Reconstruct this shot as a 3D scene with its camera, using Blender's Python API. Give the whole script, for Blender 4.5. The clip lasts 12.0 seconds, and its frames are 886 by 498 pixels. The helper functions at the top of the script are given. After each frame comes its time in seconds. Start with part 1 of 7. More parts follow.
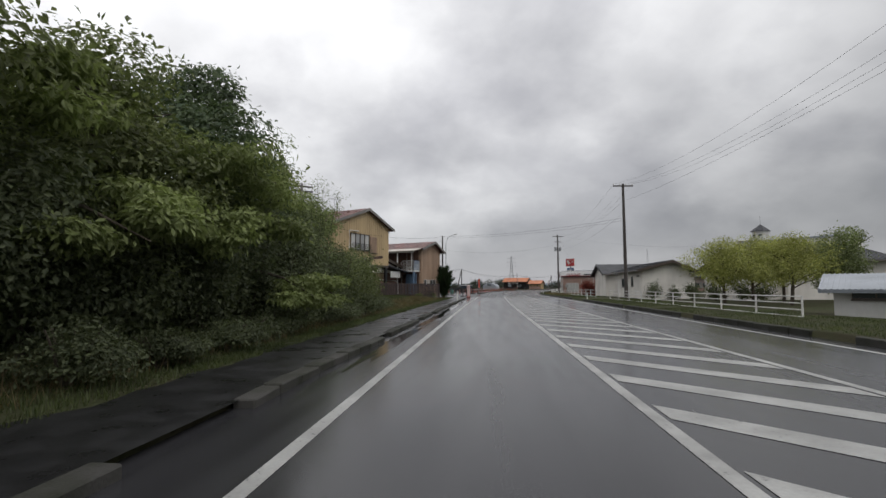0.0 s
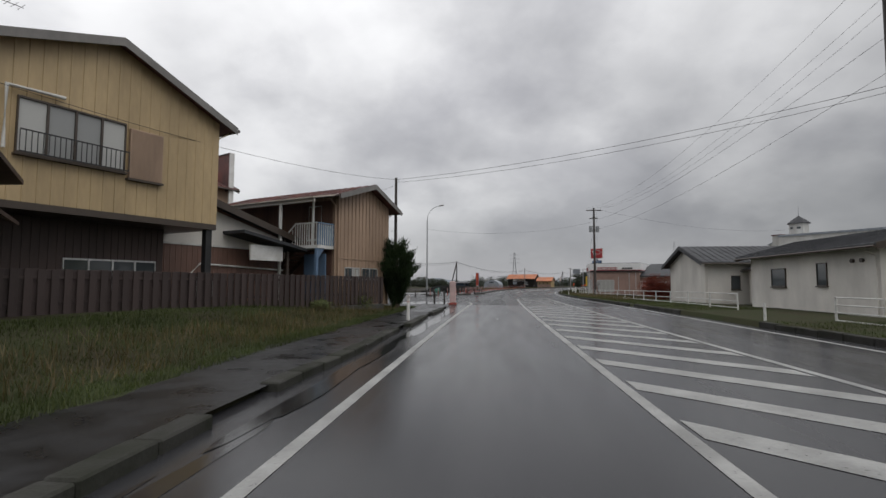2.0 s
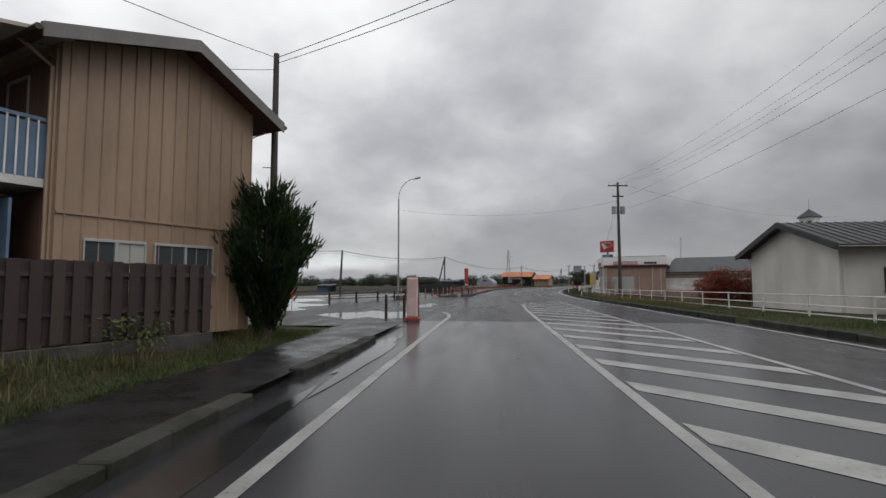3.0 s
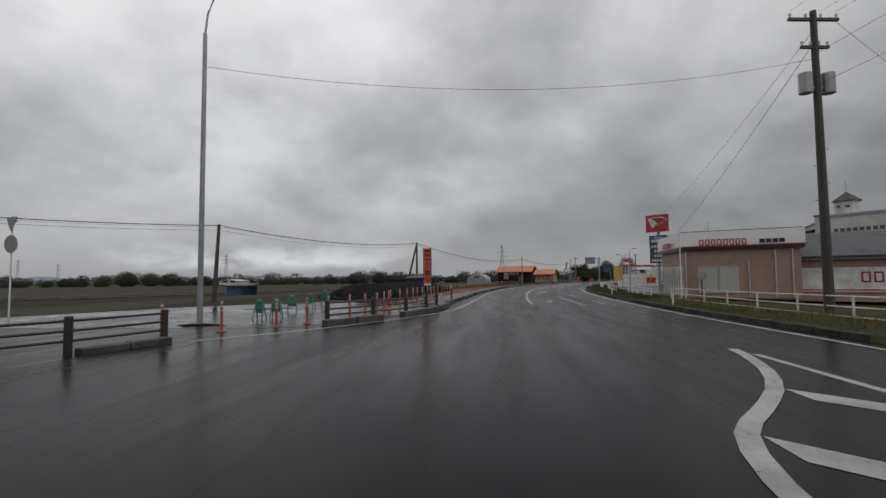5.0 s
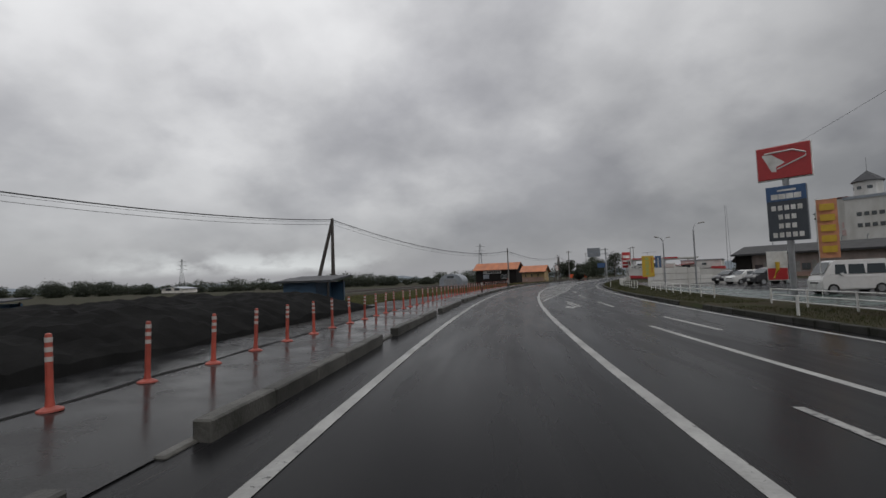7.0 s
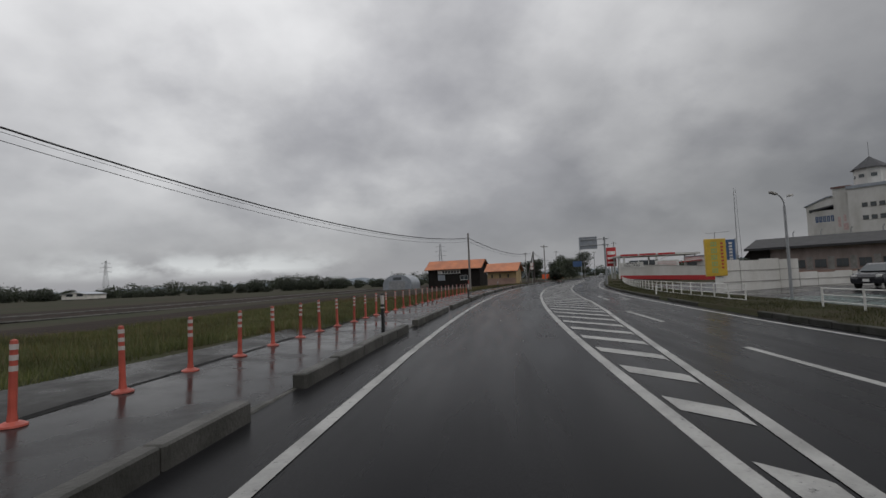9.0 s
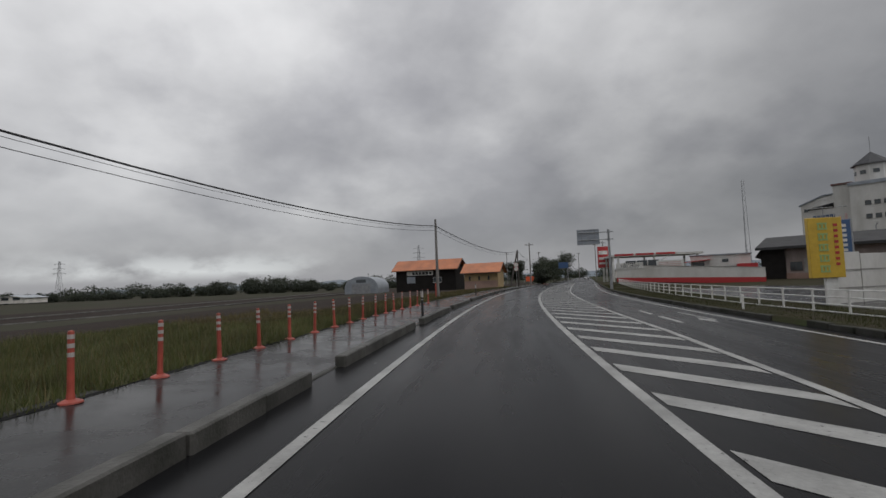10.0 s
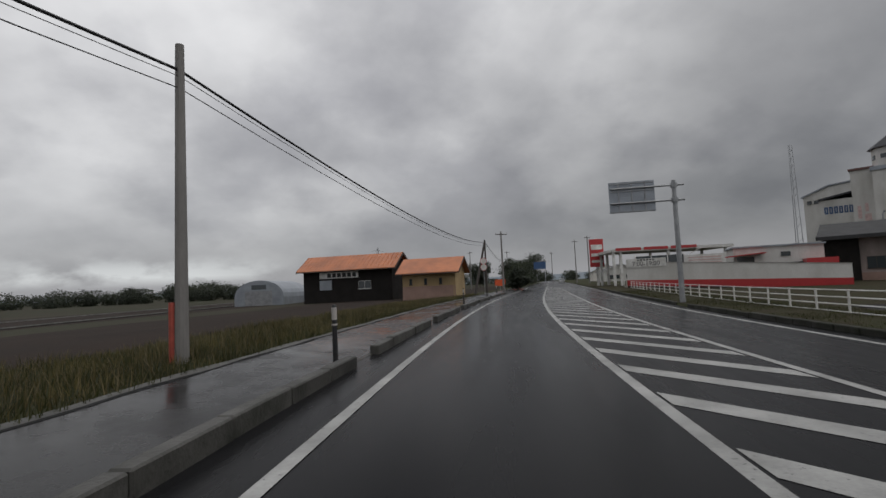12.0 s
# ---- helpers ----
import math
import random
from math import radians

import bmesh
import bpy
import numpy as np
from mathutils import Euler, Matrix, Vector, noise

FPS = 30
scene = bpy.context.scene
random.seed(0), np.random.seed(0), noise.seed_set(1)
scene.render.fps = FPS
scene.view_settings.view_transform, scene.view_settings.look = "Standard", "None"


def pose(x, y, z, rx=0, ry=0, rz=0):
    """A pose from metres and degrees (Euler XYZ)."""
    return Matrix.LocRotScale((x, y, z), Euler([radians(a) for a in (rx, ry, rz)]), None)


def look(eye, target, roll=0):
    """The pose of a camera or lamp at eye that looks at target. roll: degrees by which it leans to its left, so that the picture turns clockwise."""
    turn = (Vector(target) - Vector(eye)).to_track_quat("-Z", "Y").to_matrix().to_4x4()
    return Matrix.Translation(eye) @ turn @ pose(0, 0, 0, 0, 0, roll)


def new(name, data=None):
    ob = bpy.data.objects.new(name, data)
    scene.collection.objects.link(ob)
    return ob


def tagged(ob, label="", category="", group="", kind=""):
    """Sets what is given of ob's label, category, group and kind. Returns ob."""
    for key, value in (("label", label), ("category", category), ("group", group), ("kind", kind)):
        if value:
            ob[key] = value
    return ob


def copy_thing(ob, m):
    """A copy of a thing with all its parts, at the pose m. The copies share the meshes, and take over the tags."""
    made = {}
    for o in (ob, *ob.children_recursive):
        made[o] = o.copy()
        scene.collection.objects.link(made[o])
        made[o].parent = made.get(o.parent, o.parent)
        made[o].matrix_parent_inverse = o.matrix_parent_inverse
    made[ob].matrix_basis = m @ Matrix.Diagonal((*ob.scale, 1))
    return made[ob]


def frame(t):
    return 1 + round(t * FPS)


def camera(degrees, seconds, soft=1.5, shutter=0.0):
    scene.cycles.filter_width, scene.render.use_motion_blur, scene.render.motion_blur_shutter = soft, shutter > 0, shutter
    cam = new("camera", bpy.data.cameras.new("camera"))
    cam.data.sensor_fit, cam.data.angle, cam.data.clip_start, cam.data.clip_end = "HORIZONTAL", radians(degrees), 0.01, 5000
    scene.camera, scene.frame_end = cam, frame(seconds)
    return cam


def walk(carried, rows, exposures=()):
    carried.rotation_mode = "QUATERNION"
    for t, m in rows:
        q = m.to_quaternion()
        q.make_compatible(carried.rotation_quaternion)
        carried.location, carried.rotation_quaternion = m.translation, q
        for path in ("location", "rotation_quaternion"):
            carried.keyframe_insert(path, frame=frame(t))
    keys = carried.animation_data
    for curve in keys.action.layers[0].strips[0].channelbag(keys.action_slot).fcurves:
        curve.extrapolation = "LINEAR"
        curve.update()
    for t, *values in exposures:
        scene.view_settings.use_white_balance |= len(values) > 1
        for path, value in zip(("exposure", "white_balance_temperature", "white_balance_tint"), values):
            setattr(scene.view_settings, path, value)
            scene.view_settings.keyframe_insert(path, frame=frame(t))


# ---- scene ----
cam = camera(83.4, 12.0, soft=1.5)
# seconds, x, y, z, pitch, roll and heading in degrees; the car leans with the banked bend
PATH = [
    (0.0, 0.00, 0.00, 1.350, 4.35, 0.21, -0.18),
    (0.5, 0.70, 7.34, 1.350, 3.36, -0.48, -0.02),
    (1.0, 1.40, 14.74, 1.350, 3.88, -0.55, 0.20),
    (1.5, 2.06, 22.05, 1.350, 3.84, -0.79, 0.26),
    (2.0, 2.72, 29.26, 1.350, 4.03, -0.15, 0.04),
    (2.5, 3.43, 36.50, 1.350, 3.92, 0.19, -0.35),
    (3.0, 4.18, 43.74, 1.350, 3.87, 0.04, -0.70),
    (4.0, 5.74, 58.22, 1.350, 3.60, 0.13, -0.97),
    (5.0, 7.47, 72.69, 1.350, 3.51, 0.58, -1.46),
    (5.5, 8.37, 79.87, 1.350, 3.52, 0.67, -1.93),
    (6.0, 9.32, 86.98, 1.350, 3.88, 1.05, -2.48),
    (6.5, 10.34, 94.08, 1.350, 3.58, 1.82, -3.15),
    (7.5, 12.69, 108.31, 1.350, 3.60, 1.72, -4.86),
    (8.5, 15.55, 122.42, 1.350, 3.50, 1.94, -7.12),
    (9.0, 17.17, 129.41, 1.350, 3.60, 2.32, -8.29),
    (9.5, 18.92, 136.21, 1.350, 3.58, 2.37, -9.45),
    (10.0, 20.82, 142.98, 1.350, 3.78, 2.26, -10.64),
    (10.5, 22.88, 149.79, 1.349, 3.74, 2.51, -11.70),
    (11.0, 25.02, 156.58, 1.350, 3.74, 2.36, -12.65),
    (11.5, 27.31, 163.36, 1.351, 3.72, 2.29, -13.62),
    (12.0, 29.74, 170.15, 1.352, 4.09, 2.62, -14.78),
]
EXPOSURES = [(0.0, -0.03), (1.0, -0.17), (3.0, -0.23), (5.0, -0.48), (12.0, -0.52)]
walk(cam, [(t, pose(x, y, z, 90 + p, r, w)) for t, x, y, z, p, r, w in PATH], EXPOSURES)

# ---- sky and light: heavy overcast ----
SUN_EL, SUN_AZ = radians(56), radians(140)
GLOW = (-0.34, 0.69, 0.64)   # where the cloud deck is thinnest
world = bpy.data.worlds.new("overcast")
scene.world = world
world.use_nodes = True


def node(tree, kind, **values):
    nd = tree.nodes.new(kind)
    for key, val in values.items():
        nd.inputs[key].default_value = val
    return nd


def ramp(tree, source, stops):
    nd = tree.nodes.new("ShaderNodeValToRGB")
    el = nd.color_ramp.elements
    while len(el) < len(stops):
        el.new(0.5)
    for e, (at, col) in zip(el, stops):
        e.position = at
        e.color = (*col, 1) if len(col) == 3 else (col[0], col[0], col[0], 1)
    tree.links.new(source, nd.inputs["Fac"])
    return nd.outputs["Color"]


def maths(tree, op, a, b=0.0, clamp=False):
    nd = tree.nodes.new("ShaderNodeMath")
    nd.operation, nd.use_clamp = op, clamp
    for i, v in enumerate((a, b)):
        if isinstance(v, (int, float)):
            nd.inputs[i].default_value = v
        else:
            tree.links.new(v, nd.inputs[i])
    return nd.outputs[0]


def mixed(tree, fac, a, b, blend="MIX"):
    nd = tree.nodes.new("ShaderNodeMix")
    nd.data_type, nd.blend_type = "RGBA", blend
    for sock, v in ((nd.inputs[0], fac), (nd.inputs[6], a), (nd.inputs[7], b)):
        if isinstance(v, (int, float)):
            sock.default_value = v
        elif isinstance(v, tuple):
            sock.default_value = (*v[:3], 1)
        else:
            tree.links.new(v, sock)
    return nd.outputs[2]


def build_sky():
    tr = world.node_tree
    tr.nodes.clear()
    out = tr.nodes.new("ShaderNodeOutputWorld")
    bg = tr.nodes.new("ShaderNodeBackground")
    tc = tr.nodes.new("ShaderNodeTexCoord")
    sep = tr.nodes.new("ShaderNodeSeparateXYZ")
    tr.links.new(tc.outputs["Generated"], sep.inputs[0])
    up = maths(tr, "MAXIMUM", sep.outputs[2], 0.0)
    # a flat cloud deck seen from below: x and y over height
    hgt = maths(tr, "ADD", up, 0.50)
    px = maths(tr, "DIVIDE", sep.outputs[0], hgt)
    py = maths(tr, "DIVIDE", sep.outputs[1], hgt)
    deck = tr.nodes.new("ShaderNodeCombineXYZ")
    tr.links.new(px, deck.inputs[0])
    tr.links.new(py, deck.inputs[1])
    deck.inputs[2].default_value = 1.9
    big = node(tr, "ShaderNodeTexNoise", Scale=1.25, Detail=4.0, Roughness=0.5, Distortion=0.0)
    fine = node(tr, "ShaderNodeTexNoise", Scale=3.4, Detail=9.0, Roughness=0.52, Distortion=0.0)
    for nd in (big, fine):
        tr.links.new(deck.outputs[0], nd.inputs["Vector"])
    both = maths(tr, "ADD", maths(tr, "MULTIPLY", big.outputs[0], 0.58), maths(tr, "MULTIPLY", fine.outputs[0], 0.42))
    cloud = ramp(tr, both, [(0.36, (0.400, 0.401, 0.412)), (0.45, (0.490, 0.490, 0.500)), (0.54, (0.600, 0.600, 0.608)), (0.65, (0.700, 0.700, 0.705))])
    cloud = mixed(tr, 1.0, cloud, ramp(tr, up, [(0.0, (0.385,)), (0.12, (0.50,)), (0.30, (0.62,)), (0.48, (0.71,)), (0.95, (1.0,))]), "MULTIPLY")
    # the deck is brighter where thinnest; behind the camera, brightness is added to light walls
    dot = tr.nodes.new("ShaderNodeVectorMath")
    dot.operation = "DOT_PRODUCT"
    dot.inputs[1].default_value = GLOW
    tr.links.new(tc.outputs["Generated"], dot.inputs[0])
    toward = maths(tr, "ADD", maths(tr, "MULTIPLY", dot.outputs["Value"], 0.5), 0.5)
    cloud = mixed(tr, 1.0, cloud, ramp(tr, toward, [(0.0, (0.95,)), (0.5, (0.66,)), (0.64, (0.50,)), (0.73, (0.55,)), (0.80, (0.72,)), (0.88, (0.87,)), (0.975, (0.97,))]), "MULTIPLY")
    # darker scud, thickest ahead and to the right
    def lobe(way, a, b):
        dt = tr.nodes.new("ShaderNodeVectorMath")
        dt.operation = "DOT_PRODUCT"
        dt.inputs[1].default_value = Vector(way).normalized()
        tr.links.new(tc.outputs["Generated"], dt.inputs[0])
        return ramp(tr, dt.outputs["Value"], [(a, (0.0,)), (b, (1.0,))])
    scud = node(tr, "ShaderNodeTexNoise", Scale=2.3, Detail=9.0, Roughness=0.5, Distortion=0.0)
    shifted = tr.nodes.new("ShaderNodeVectorMath")
    shifted.operation = "ADD"
    shifted.inputs[1].default_value = (4.3, 1.7, 2.2)
    tr.links.new(deck.outputs[0], shifted.inputs[0])
    tr.links.new(shifted.outputs[0], scud.inputs["Vector"])
    thick = maths(tr, "ADD", scud.outputs[0], maths(tr, "MULTIPLY", lobe((0.24, 0.92, 0.27), 0.90, 0.995), 0.13))
    cloud = mixed(tr, 1.0, cloud, ramp(tr, thick, [(0.47, (1.0, 1.0, 1.0)), (0.56, (0.84, 0.84, 0.85)), (0.68, (0.68, 0.68, 0.70))]), "MULTIPLY")
    # a pale gap low down over the fields
    gap = maths(tr, "MULTIPLY", lobe((-0.30, 0.95, 0.05), 0.955, 0.995), ramp(tr, up, [(0.018, (0.0,)), (0.035, (1.0,)), (0.05, (0.8,)), (0.075, (0.0,))]))
    gap = maths(tr, "MULTIPLY", gap, ramp(tr, fine.outputs[0], [(0.44, (0.0,)), (0.56, (1.0,))]))
    # paler, bluish air low over the land
    low = ramp(tr, up, [(0.0, (1.0,)), (0.025, (0.75,)), (0.07, (0.25,)), (0.14, (0.0,))])
    col = mixed(tr, low, cloud, (0.165, 0.166, 0.177))
    col = mixed(tr, gap, col, (0.33, 0.34, 0.345))
    # a little of the clear sky behind the deck
    sky = tr.nodes.new("ShaderNodeTexSky")
    sky.sky_type, sky.sun_disc, sky.sun_elevation, sky.sun_rotation = "NISHITA", False, SUN_EL, SUN_AZ
    dim = mixed(tr, 1.0, sky.outputs[0], (0.025, 0.025, 0.025), "MULTIPLY")
    col = mixed(tr, 0.10, col, dim)
    tr.links.new(col, bg.inputs["Color"])
    bg.inputs["Strength"].default_value = SKY_STRENGTH
    tr.links.new(bg.outputs[0], out.inputs[0])


SKY_STRENGTH = 2.95
build_sky()
sun_data = bpy.data.lights.new("sun", "SUN")
sun_data.energy, sun_data.angle, sun_data.color = 1.2, radians(60), (1.0, 0.98, 0.95)
sun = new("sun", sun_data)
sun.matrix_world = look((0, 0, 0), (-math.sin(SUN_AZ) * math.cos(SUN_EL), -math.cos(SUN_AZ) * math.cos(SUN_EL), -math.sin(SUN_EL)))

# ---- the road's line: curvature by distance along it ----
NODES = [-300, -60, 0, 30, 60, 75, 90, 105, 120, 135, 150, 165, 180, 195, 210, 225, 1500]
KAPPA = [0, 0, 0, 0.00055, 0.0007, 0.00118, 0.00207, 0.00277, 0.00299, 0.00278, 0.00255, 0.0027, 0.0031, 0.0022, 0.0006, 0, 0]
AX_S = np.arange(-300, 1500.01, 1.0)
_k = np.interp(AX_S, NODES, KAPPA)
AX_H = -np.concatenate([[0], np.cumsum((_k[1:] + _k[:-1]) / 2)])
AX_H += -0.09221 - AX_H[300]
_dx, _dy = -np.sin(AX_H), np.cos(AX_H)
AX_X = np.concatenate([[0], np.cumsum((_dx[1:] + _dx[:-1]) / 2)])
AX_Y = np.concatenate([[0], np.cumsum((_dy[1:] + _dy[:-1]) / 2)])
AX_X += 0.88383 - AX_X[300]
AX_Y += 9.41369 - AX_Y[300]


def heading(s):
    return float(np.interp(s, AX_S, AX_H))


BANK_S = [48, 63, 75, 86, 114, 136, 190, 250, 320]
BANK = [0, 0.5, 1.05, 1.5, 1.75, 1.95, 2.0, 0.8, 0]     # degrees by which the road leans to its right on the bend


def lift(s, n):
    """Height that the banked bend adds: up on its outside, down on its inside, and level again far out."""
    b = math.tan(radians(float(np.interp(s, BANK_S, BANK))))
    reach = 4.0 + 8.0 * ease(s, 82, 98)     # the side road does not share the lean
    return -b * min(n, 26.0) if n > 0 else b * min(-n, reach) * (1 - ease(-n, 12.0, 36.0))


def road_sn(x, y):
    k = int(np.argmin((AX_X - x) ** 2 + (AX_Y - y) ** 2))
    h = AX_H[k]
    return float(AX_S[k]), (x - AX_X[k]) * math.cos(h) + (y - AX_Y[k]) * math.sin(h)


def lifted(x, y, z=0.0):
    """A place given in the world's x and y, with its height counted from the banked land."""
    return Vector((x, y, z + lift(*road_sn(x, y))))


def ease(x, a, b):
    t = min(1.0, max(0.0, (x - a) / (b - a)))
    return t * t * (3 - 2 * t)


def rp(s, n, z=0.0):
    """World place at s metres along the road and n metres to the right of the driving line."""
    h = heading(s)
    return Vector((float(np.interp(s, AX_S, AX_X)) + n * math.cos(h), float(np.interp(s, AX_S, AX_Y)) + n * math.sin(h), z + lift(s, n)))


def along(s, n, z=0.0, turn=0.0):
    """Pose at a place by the road: local y runs along it, x to its right."""
    return Matrix.Translation(rp(s, n, z)) @ Matrix.Rotation(heading(s) + radians(turn), 4, "Z")


# ---- materials ----
def material(name, base, rough=0.7, metal=0.0, vary=0.25, scale=4.0, fine=40.0, bump=0.15, tint=None, coat=0.0, rough_vary=0.1, space="Object", streak=1.0, each=0.0, spec=0.5):
    m = bpy.data.materials.new(name)
    m.use_nodes = True
    tr = m.node_tree
    bs = tr.nodes["Principled BSDF"]
    tc = tr.nodes.new("ShaderNodeTexCoord")
    geo = tr.nodes.new("ShaderNodeNewGeometry")
    mp = tr.nodes.new("ShaderNodeMapping")
    mp.inputs["Scale"].default_value = (1, 1, streak)
    tr.links.new(geo.outputs["Position"] if space == "World" else tc.outputs["Object"], mp.inputs[0])
    n1 = node(tr, "ShaderNodeTexNoise", Scale=scale, Detail=5.0, Roughness=0.6)
    n2 = node(tr, "ShaderNodeTexNoise", Scale=fine, Detail=3.0, Roughness=0.6)
    for nd in (n1, n2):
        tr.links.new(mp.outputs[0], nd.inputs["Vector"])
    other = tint if tint else tuple(c * (1 - 0.7 * vary) for c in base)
    f = ramp(tr, n1.outputs[0], [(0.35, (0.0,)), (0.65, (1.0,))])
    col = mixed(tr, f, tuple(min(1, c * (1 + 0.3 * vary)) for c in base), other)
    f2 = ramp(tr, n2.outputs[0], [(0.3, (1 - 0.35 * vary,)), (0.7, (1.0,))])
    col = mixed(tr, 1.0, col, f2, "MULTIPLY")
    if each:
        info = tr.nodes.new("ShaderNodeObjectInfo")
        col = mixed(tr, 1.0, col, ramp(tr, info.outputs["Random"], [(0.0, (1 - each,)), (1.0, (1.0,))]), "MULTIPLY")
    tr.links.new(col, bs.inputs["Base Color"])
    bs.inputs["Metallic"].default_value = metal
    bs.inputs["Coat Weight"].default_value = coat
    bs.inputs["Specular IOR Level"].default_value = spec
    r = maths(tr, "ADD", rough - rough_vary / 2, maths(tr, "MULTIPLY", n1.outputs[0], rough_vary))
    tr.links.new(r, bs.inputs["Roughness"])
    if bump:
        bp = node(tr, "ShaderNodeBump", Strength=bump, Distance=0.02)
        tr.links.new(n2.outputs[0], bp.inputs["Height"])
        tr.links.new(bp.outputs[0], bs.inputs["Normal"])
    return m


def wet_asphalt(name, base, wet_lo, wet_hi, tracks=False, patch_scale=0.35, spec=0.5):
    """Rain-wet asphalt: dark aggregate under a water film that is smoother in the hollows and the wheel tracks."""
    m = bpy.data.materials.new(name)
    m.use_nodes = True
    tr = m.node_tree
    bs = tr.nodes["Principled BSDF"]
    geo = tr.nodes.new("ShaderNodeNewGeometry")
    n1 = node(tr, "ShaderNodeTexNoise", Scale=patch_scale, Detail=6.0, Roughness=0.62)
    n2 = node(tr, "ShaderNodeTexNoise", Scale=55.0, Detail=3.0, Roughness=0.7)
    n3 = node(tr, "ShaderNodeTexNoise", Scale=2.2, Detail=4.0, Roughness=0.6)
    lane = geo.outputs["Position"]
    if tracks:
        uvs, mp = tr.nodes.new("ShaderNodeUVMap"), tr.nodes.new("ShaderNodeMapping")
        mp.inputs["Scale"].default_value = (0.9, 0.09, 1.0)
        tr.links.new(uvs.outputs[0], mp.inputs[0])
        lane = mp.outputs[0]
    for nd, at in ((n1, lane), (n2, geo.outputs["Position"]), (n3, lane)):
        tr.links.new(at, nd.inputs["Vector"])
    f = ramp(tr, n1.outputs[0], [(0.35, (0.0,)), (0.65, (1.0,))])
    spread = 0.16 if tracks else 0.3
    col = mixed(tr, f, tuple(c * (1 - spread) for c in base), tuple(c * (1 + spread) for c in base))
    col = mixed(tr, 1.0, col, ramp(tr, n3.outputs[0], [(0.35, (1 - spread,)), (0.65, (1.1,))]), "MULTIPLY")
    col = mixed(tr, 1.0, col, ramp(tr, n2.outputs[0], [(0.3, (0.45,)), (0.7, (1.3,))]), "MULTIPLY")
    wet = maths(tr, "ADD", maths(tr, "MULTIPLY", n1.outputs[0], 0.6), maths(tr, "MULTIPLY", n3.outputs[0], 0.4))
    rough = tr.nodes.new("ShaderNodeMapRange")
    rough.inputs[1].default_value, rough.inputs[2].default_value = 0.38, 0.62
    mid = (wet_lo + wet_hi) / 2
    rough.inputs[3].default_value, rough.inputs[4].default_value = (mid - (mid - wet_lo) * 0.55, mid + (wet_hi - mid) * 0.55) if tracks else (wet_lo, wet_hi)
    if tracks:
        uv = tr.nodes.new("ShaderNodeUVMap")
        sp = tr.nodes.new("ShaderNodeSeparateXYZ")
        tr.links.new(uv.outputs[0], sp.inputs[0])
        d = maths(tr, "ABSOLUTE", maths(tr, "SUBTRACT", maths(tr, "ABSOLUTE", maths(tr, "SUBTRACT", sp.outputs[0], 0.1)), 0.8))
        tk = ramp(tr, d, [(0.15, (1.0,)), (0.45, (0.0,))])
        col = mixed(tr, tk, col, mixed(tr, 1.0, col, (0.62, 0.62, 0.64), "MULTIPLY"))
        wet = maths(tr, "SUBTRACT", wet, maths(tr, "MULTIPLY", tk, 0.04))
    tr.links.new(wet, rough.inputs[0])
    tr.links.new(rough.outputs[0], bs.inputs["Roughness"])
    tr.links.new(col, bs.inputs["Base Color"])
    bs.inputs["Specular IOR Level"].default_value = spec
    bp = node(tr, "ShaderNodeBump", Strength=0.10, Distance=0.006)
    tr.links.new(n2.outputs[0], bp.inputs["Height"])
    tr.links.new(bp.outputs[0], bs.inputs["Normal"])
    return m


def worn_paint(name, base, chipped):
    """Thermoplastic road paint: greyed by traffic, with chips through which the asphalt shows."""
    m = material(name, base, 0.45, vary=0.5, scale=1.2, fine=25, bump=0.1, space="World", tint=tuple(c * 0.72 for c in base), spec=0.2)
    tr = m.node_tree
    bs = tr.nodes["Principled BSDF"]
    geo = tr.nodes.new("ShaderNodeNewGeometry")
    chips = node(tr, "ShaderNodeTexNoise", Scale=14.0, Detail=7.0, Roughness=0.72)
    tr.links.new(geo.outputs["Position"], chips.inputs["Vector"])
    left = ramp(tr, chips.outputs[0], [(chipped, (0.0,)), (chipped + 0.05, (1.0,))])
    old = bs.inputs["Base Color"].links[0].from_socket
    tr.links.new(mixed(tr, left, (0.045, 0.045, 0.047), old), bs.inputs["Base Color"])
    return m


def foliage(name, base, tint, rough=0.5):
    m = bpy.data.materials.new(name)
    m.use_nodes = True
    tr = m.node_tree
    bs = tr.nodes["Principled BSDF"]
    geo = tr.nodes.new("ShaderNodeNewGeometry")
    col = mixed(tr, geo.outputs["Random Per Island"], base, tint)
    n1 = node(tr, "ShaderNodeTexNoise", Scale=0.9, Detail=3.0)
    tr.links.new(geo.outputs["Position"], n1.inputs["Vector"])
    col = mixed(tr, 1.0, col, ramp(tr, n1.outputs[0], [(0.35, (0.6,)), (0.65, (1.15,))]), "MULTIPLY")
    tr.links.new(col, bs.inputs["Base Color"])
    bs.inputs["Roughness"].default_value = rough
    bs.inputs["Specular IOR Level"].default_value = 0.22
    tl = tr.nodes.new("ShaderNodeBsdfTranslucent")
    tr.links.new(mixed(tr, 1.0, col, (1.0, 1.1, 0.7), "MULTIPLY"), tl.inputs["Color"])
    mx = tr.nodes.new("ShaderNodeMixShader")
    mx.inputs[0].default_value = 0.42
    tr.links.new(bs.outputs[0], mx.inputs[1])
    tr.links.new(tl.outputs[0], mx.inputs[2])
    tr.links.new(mx.outputs[0], tr.nodes["Material Output"].inputs["Surface"])
    return m


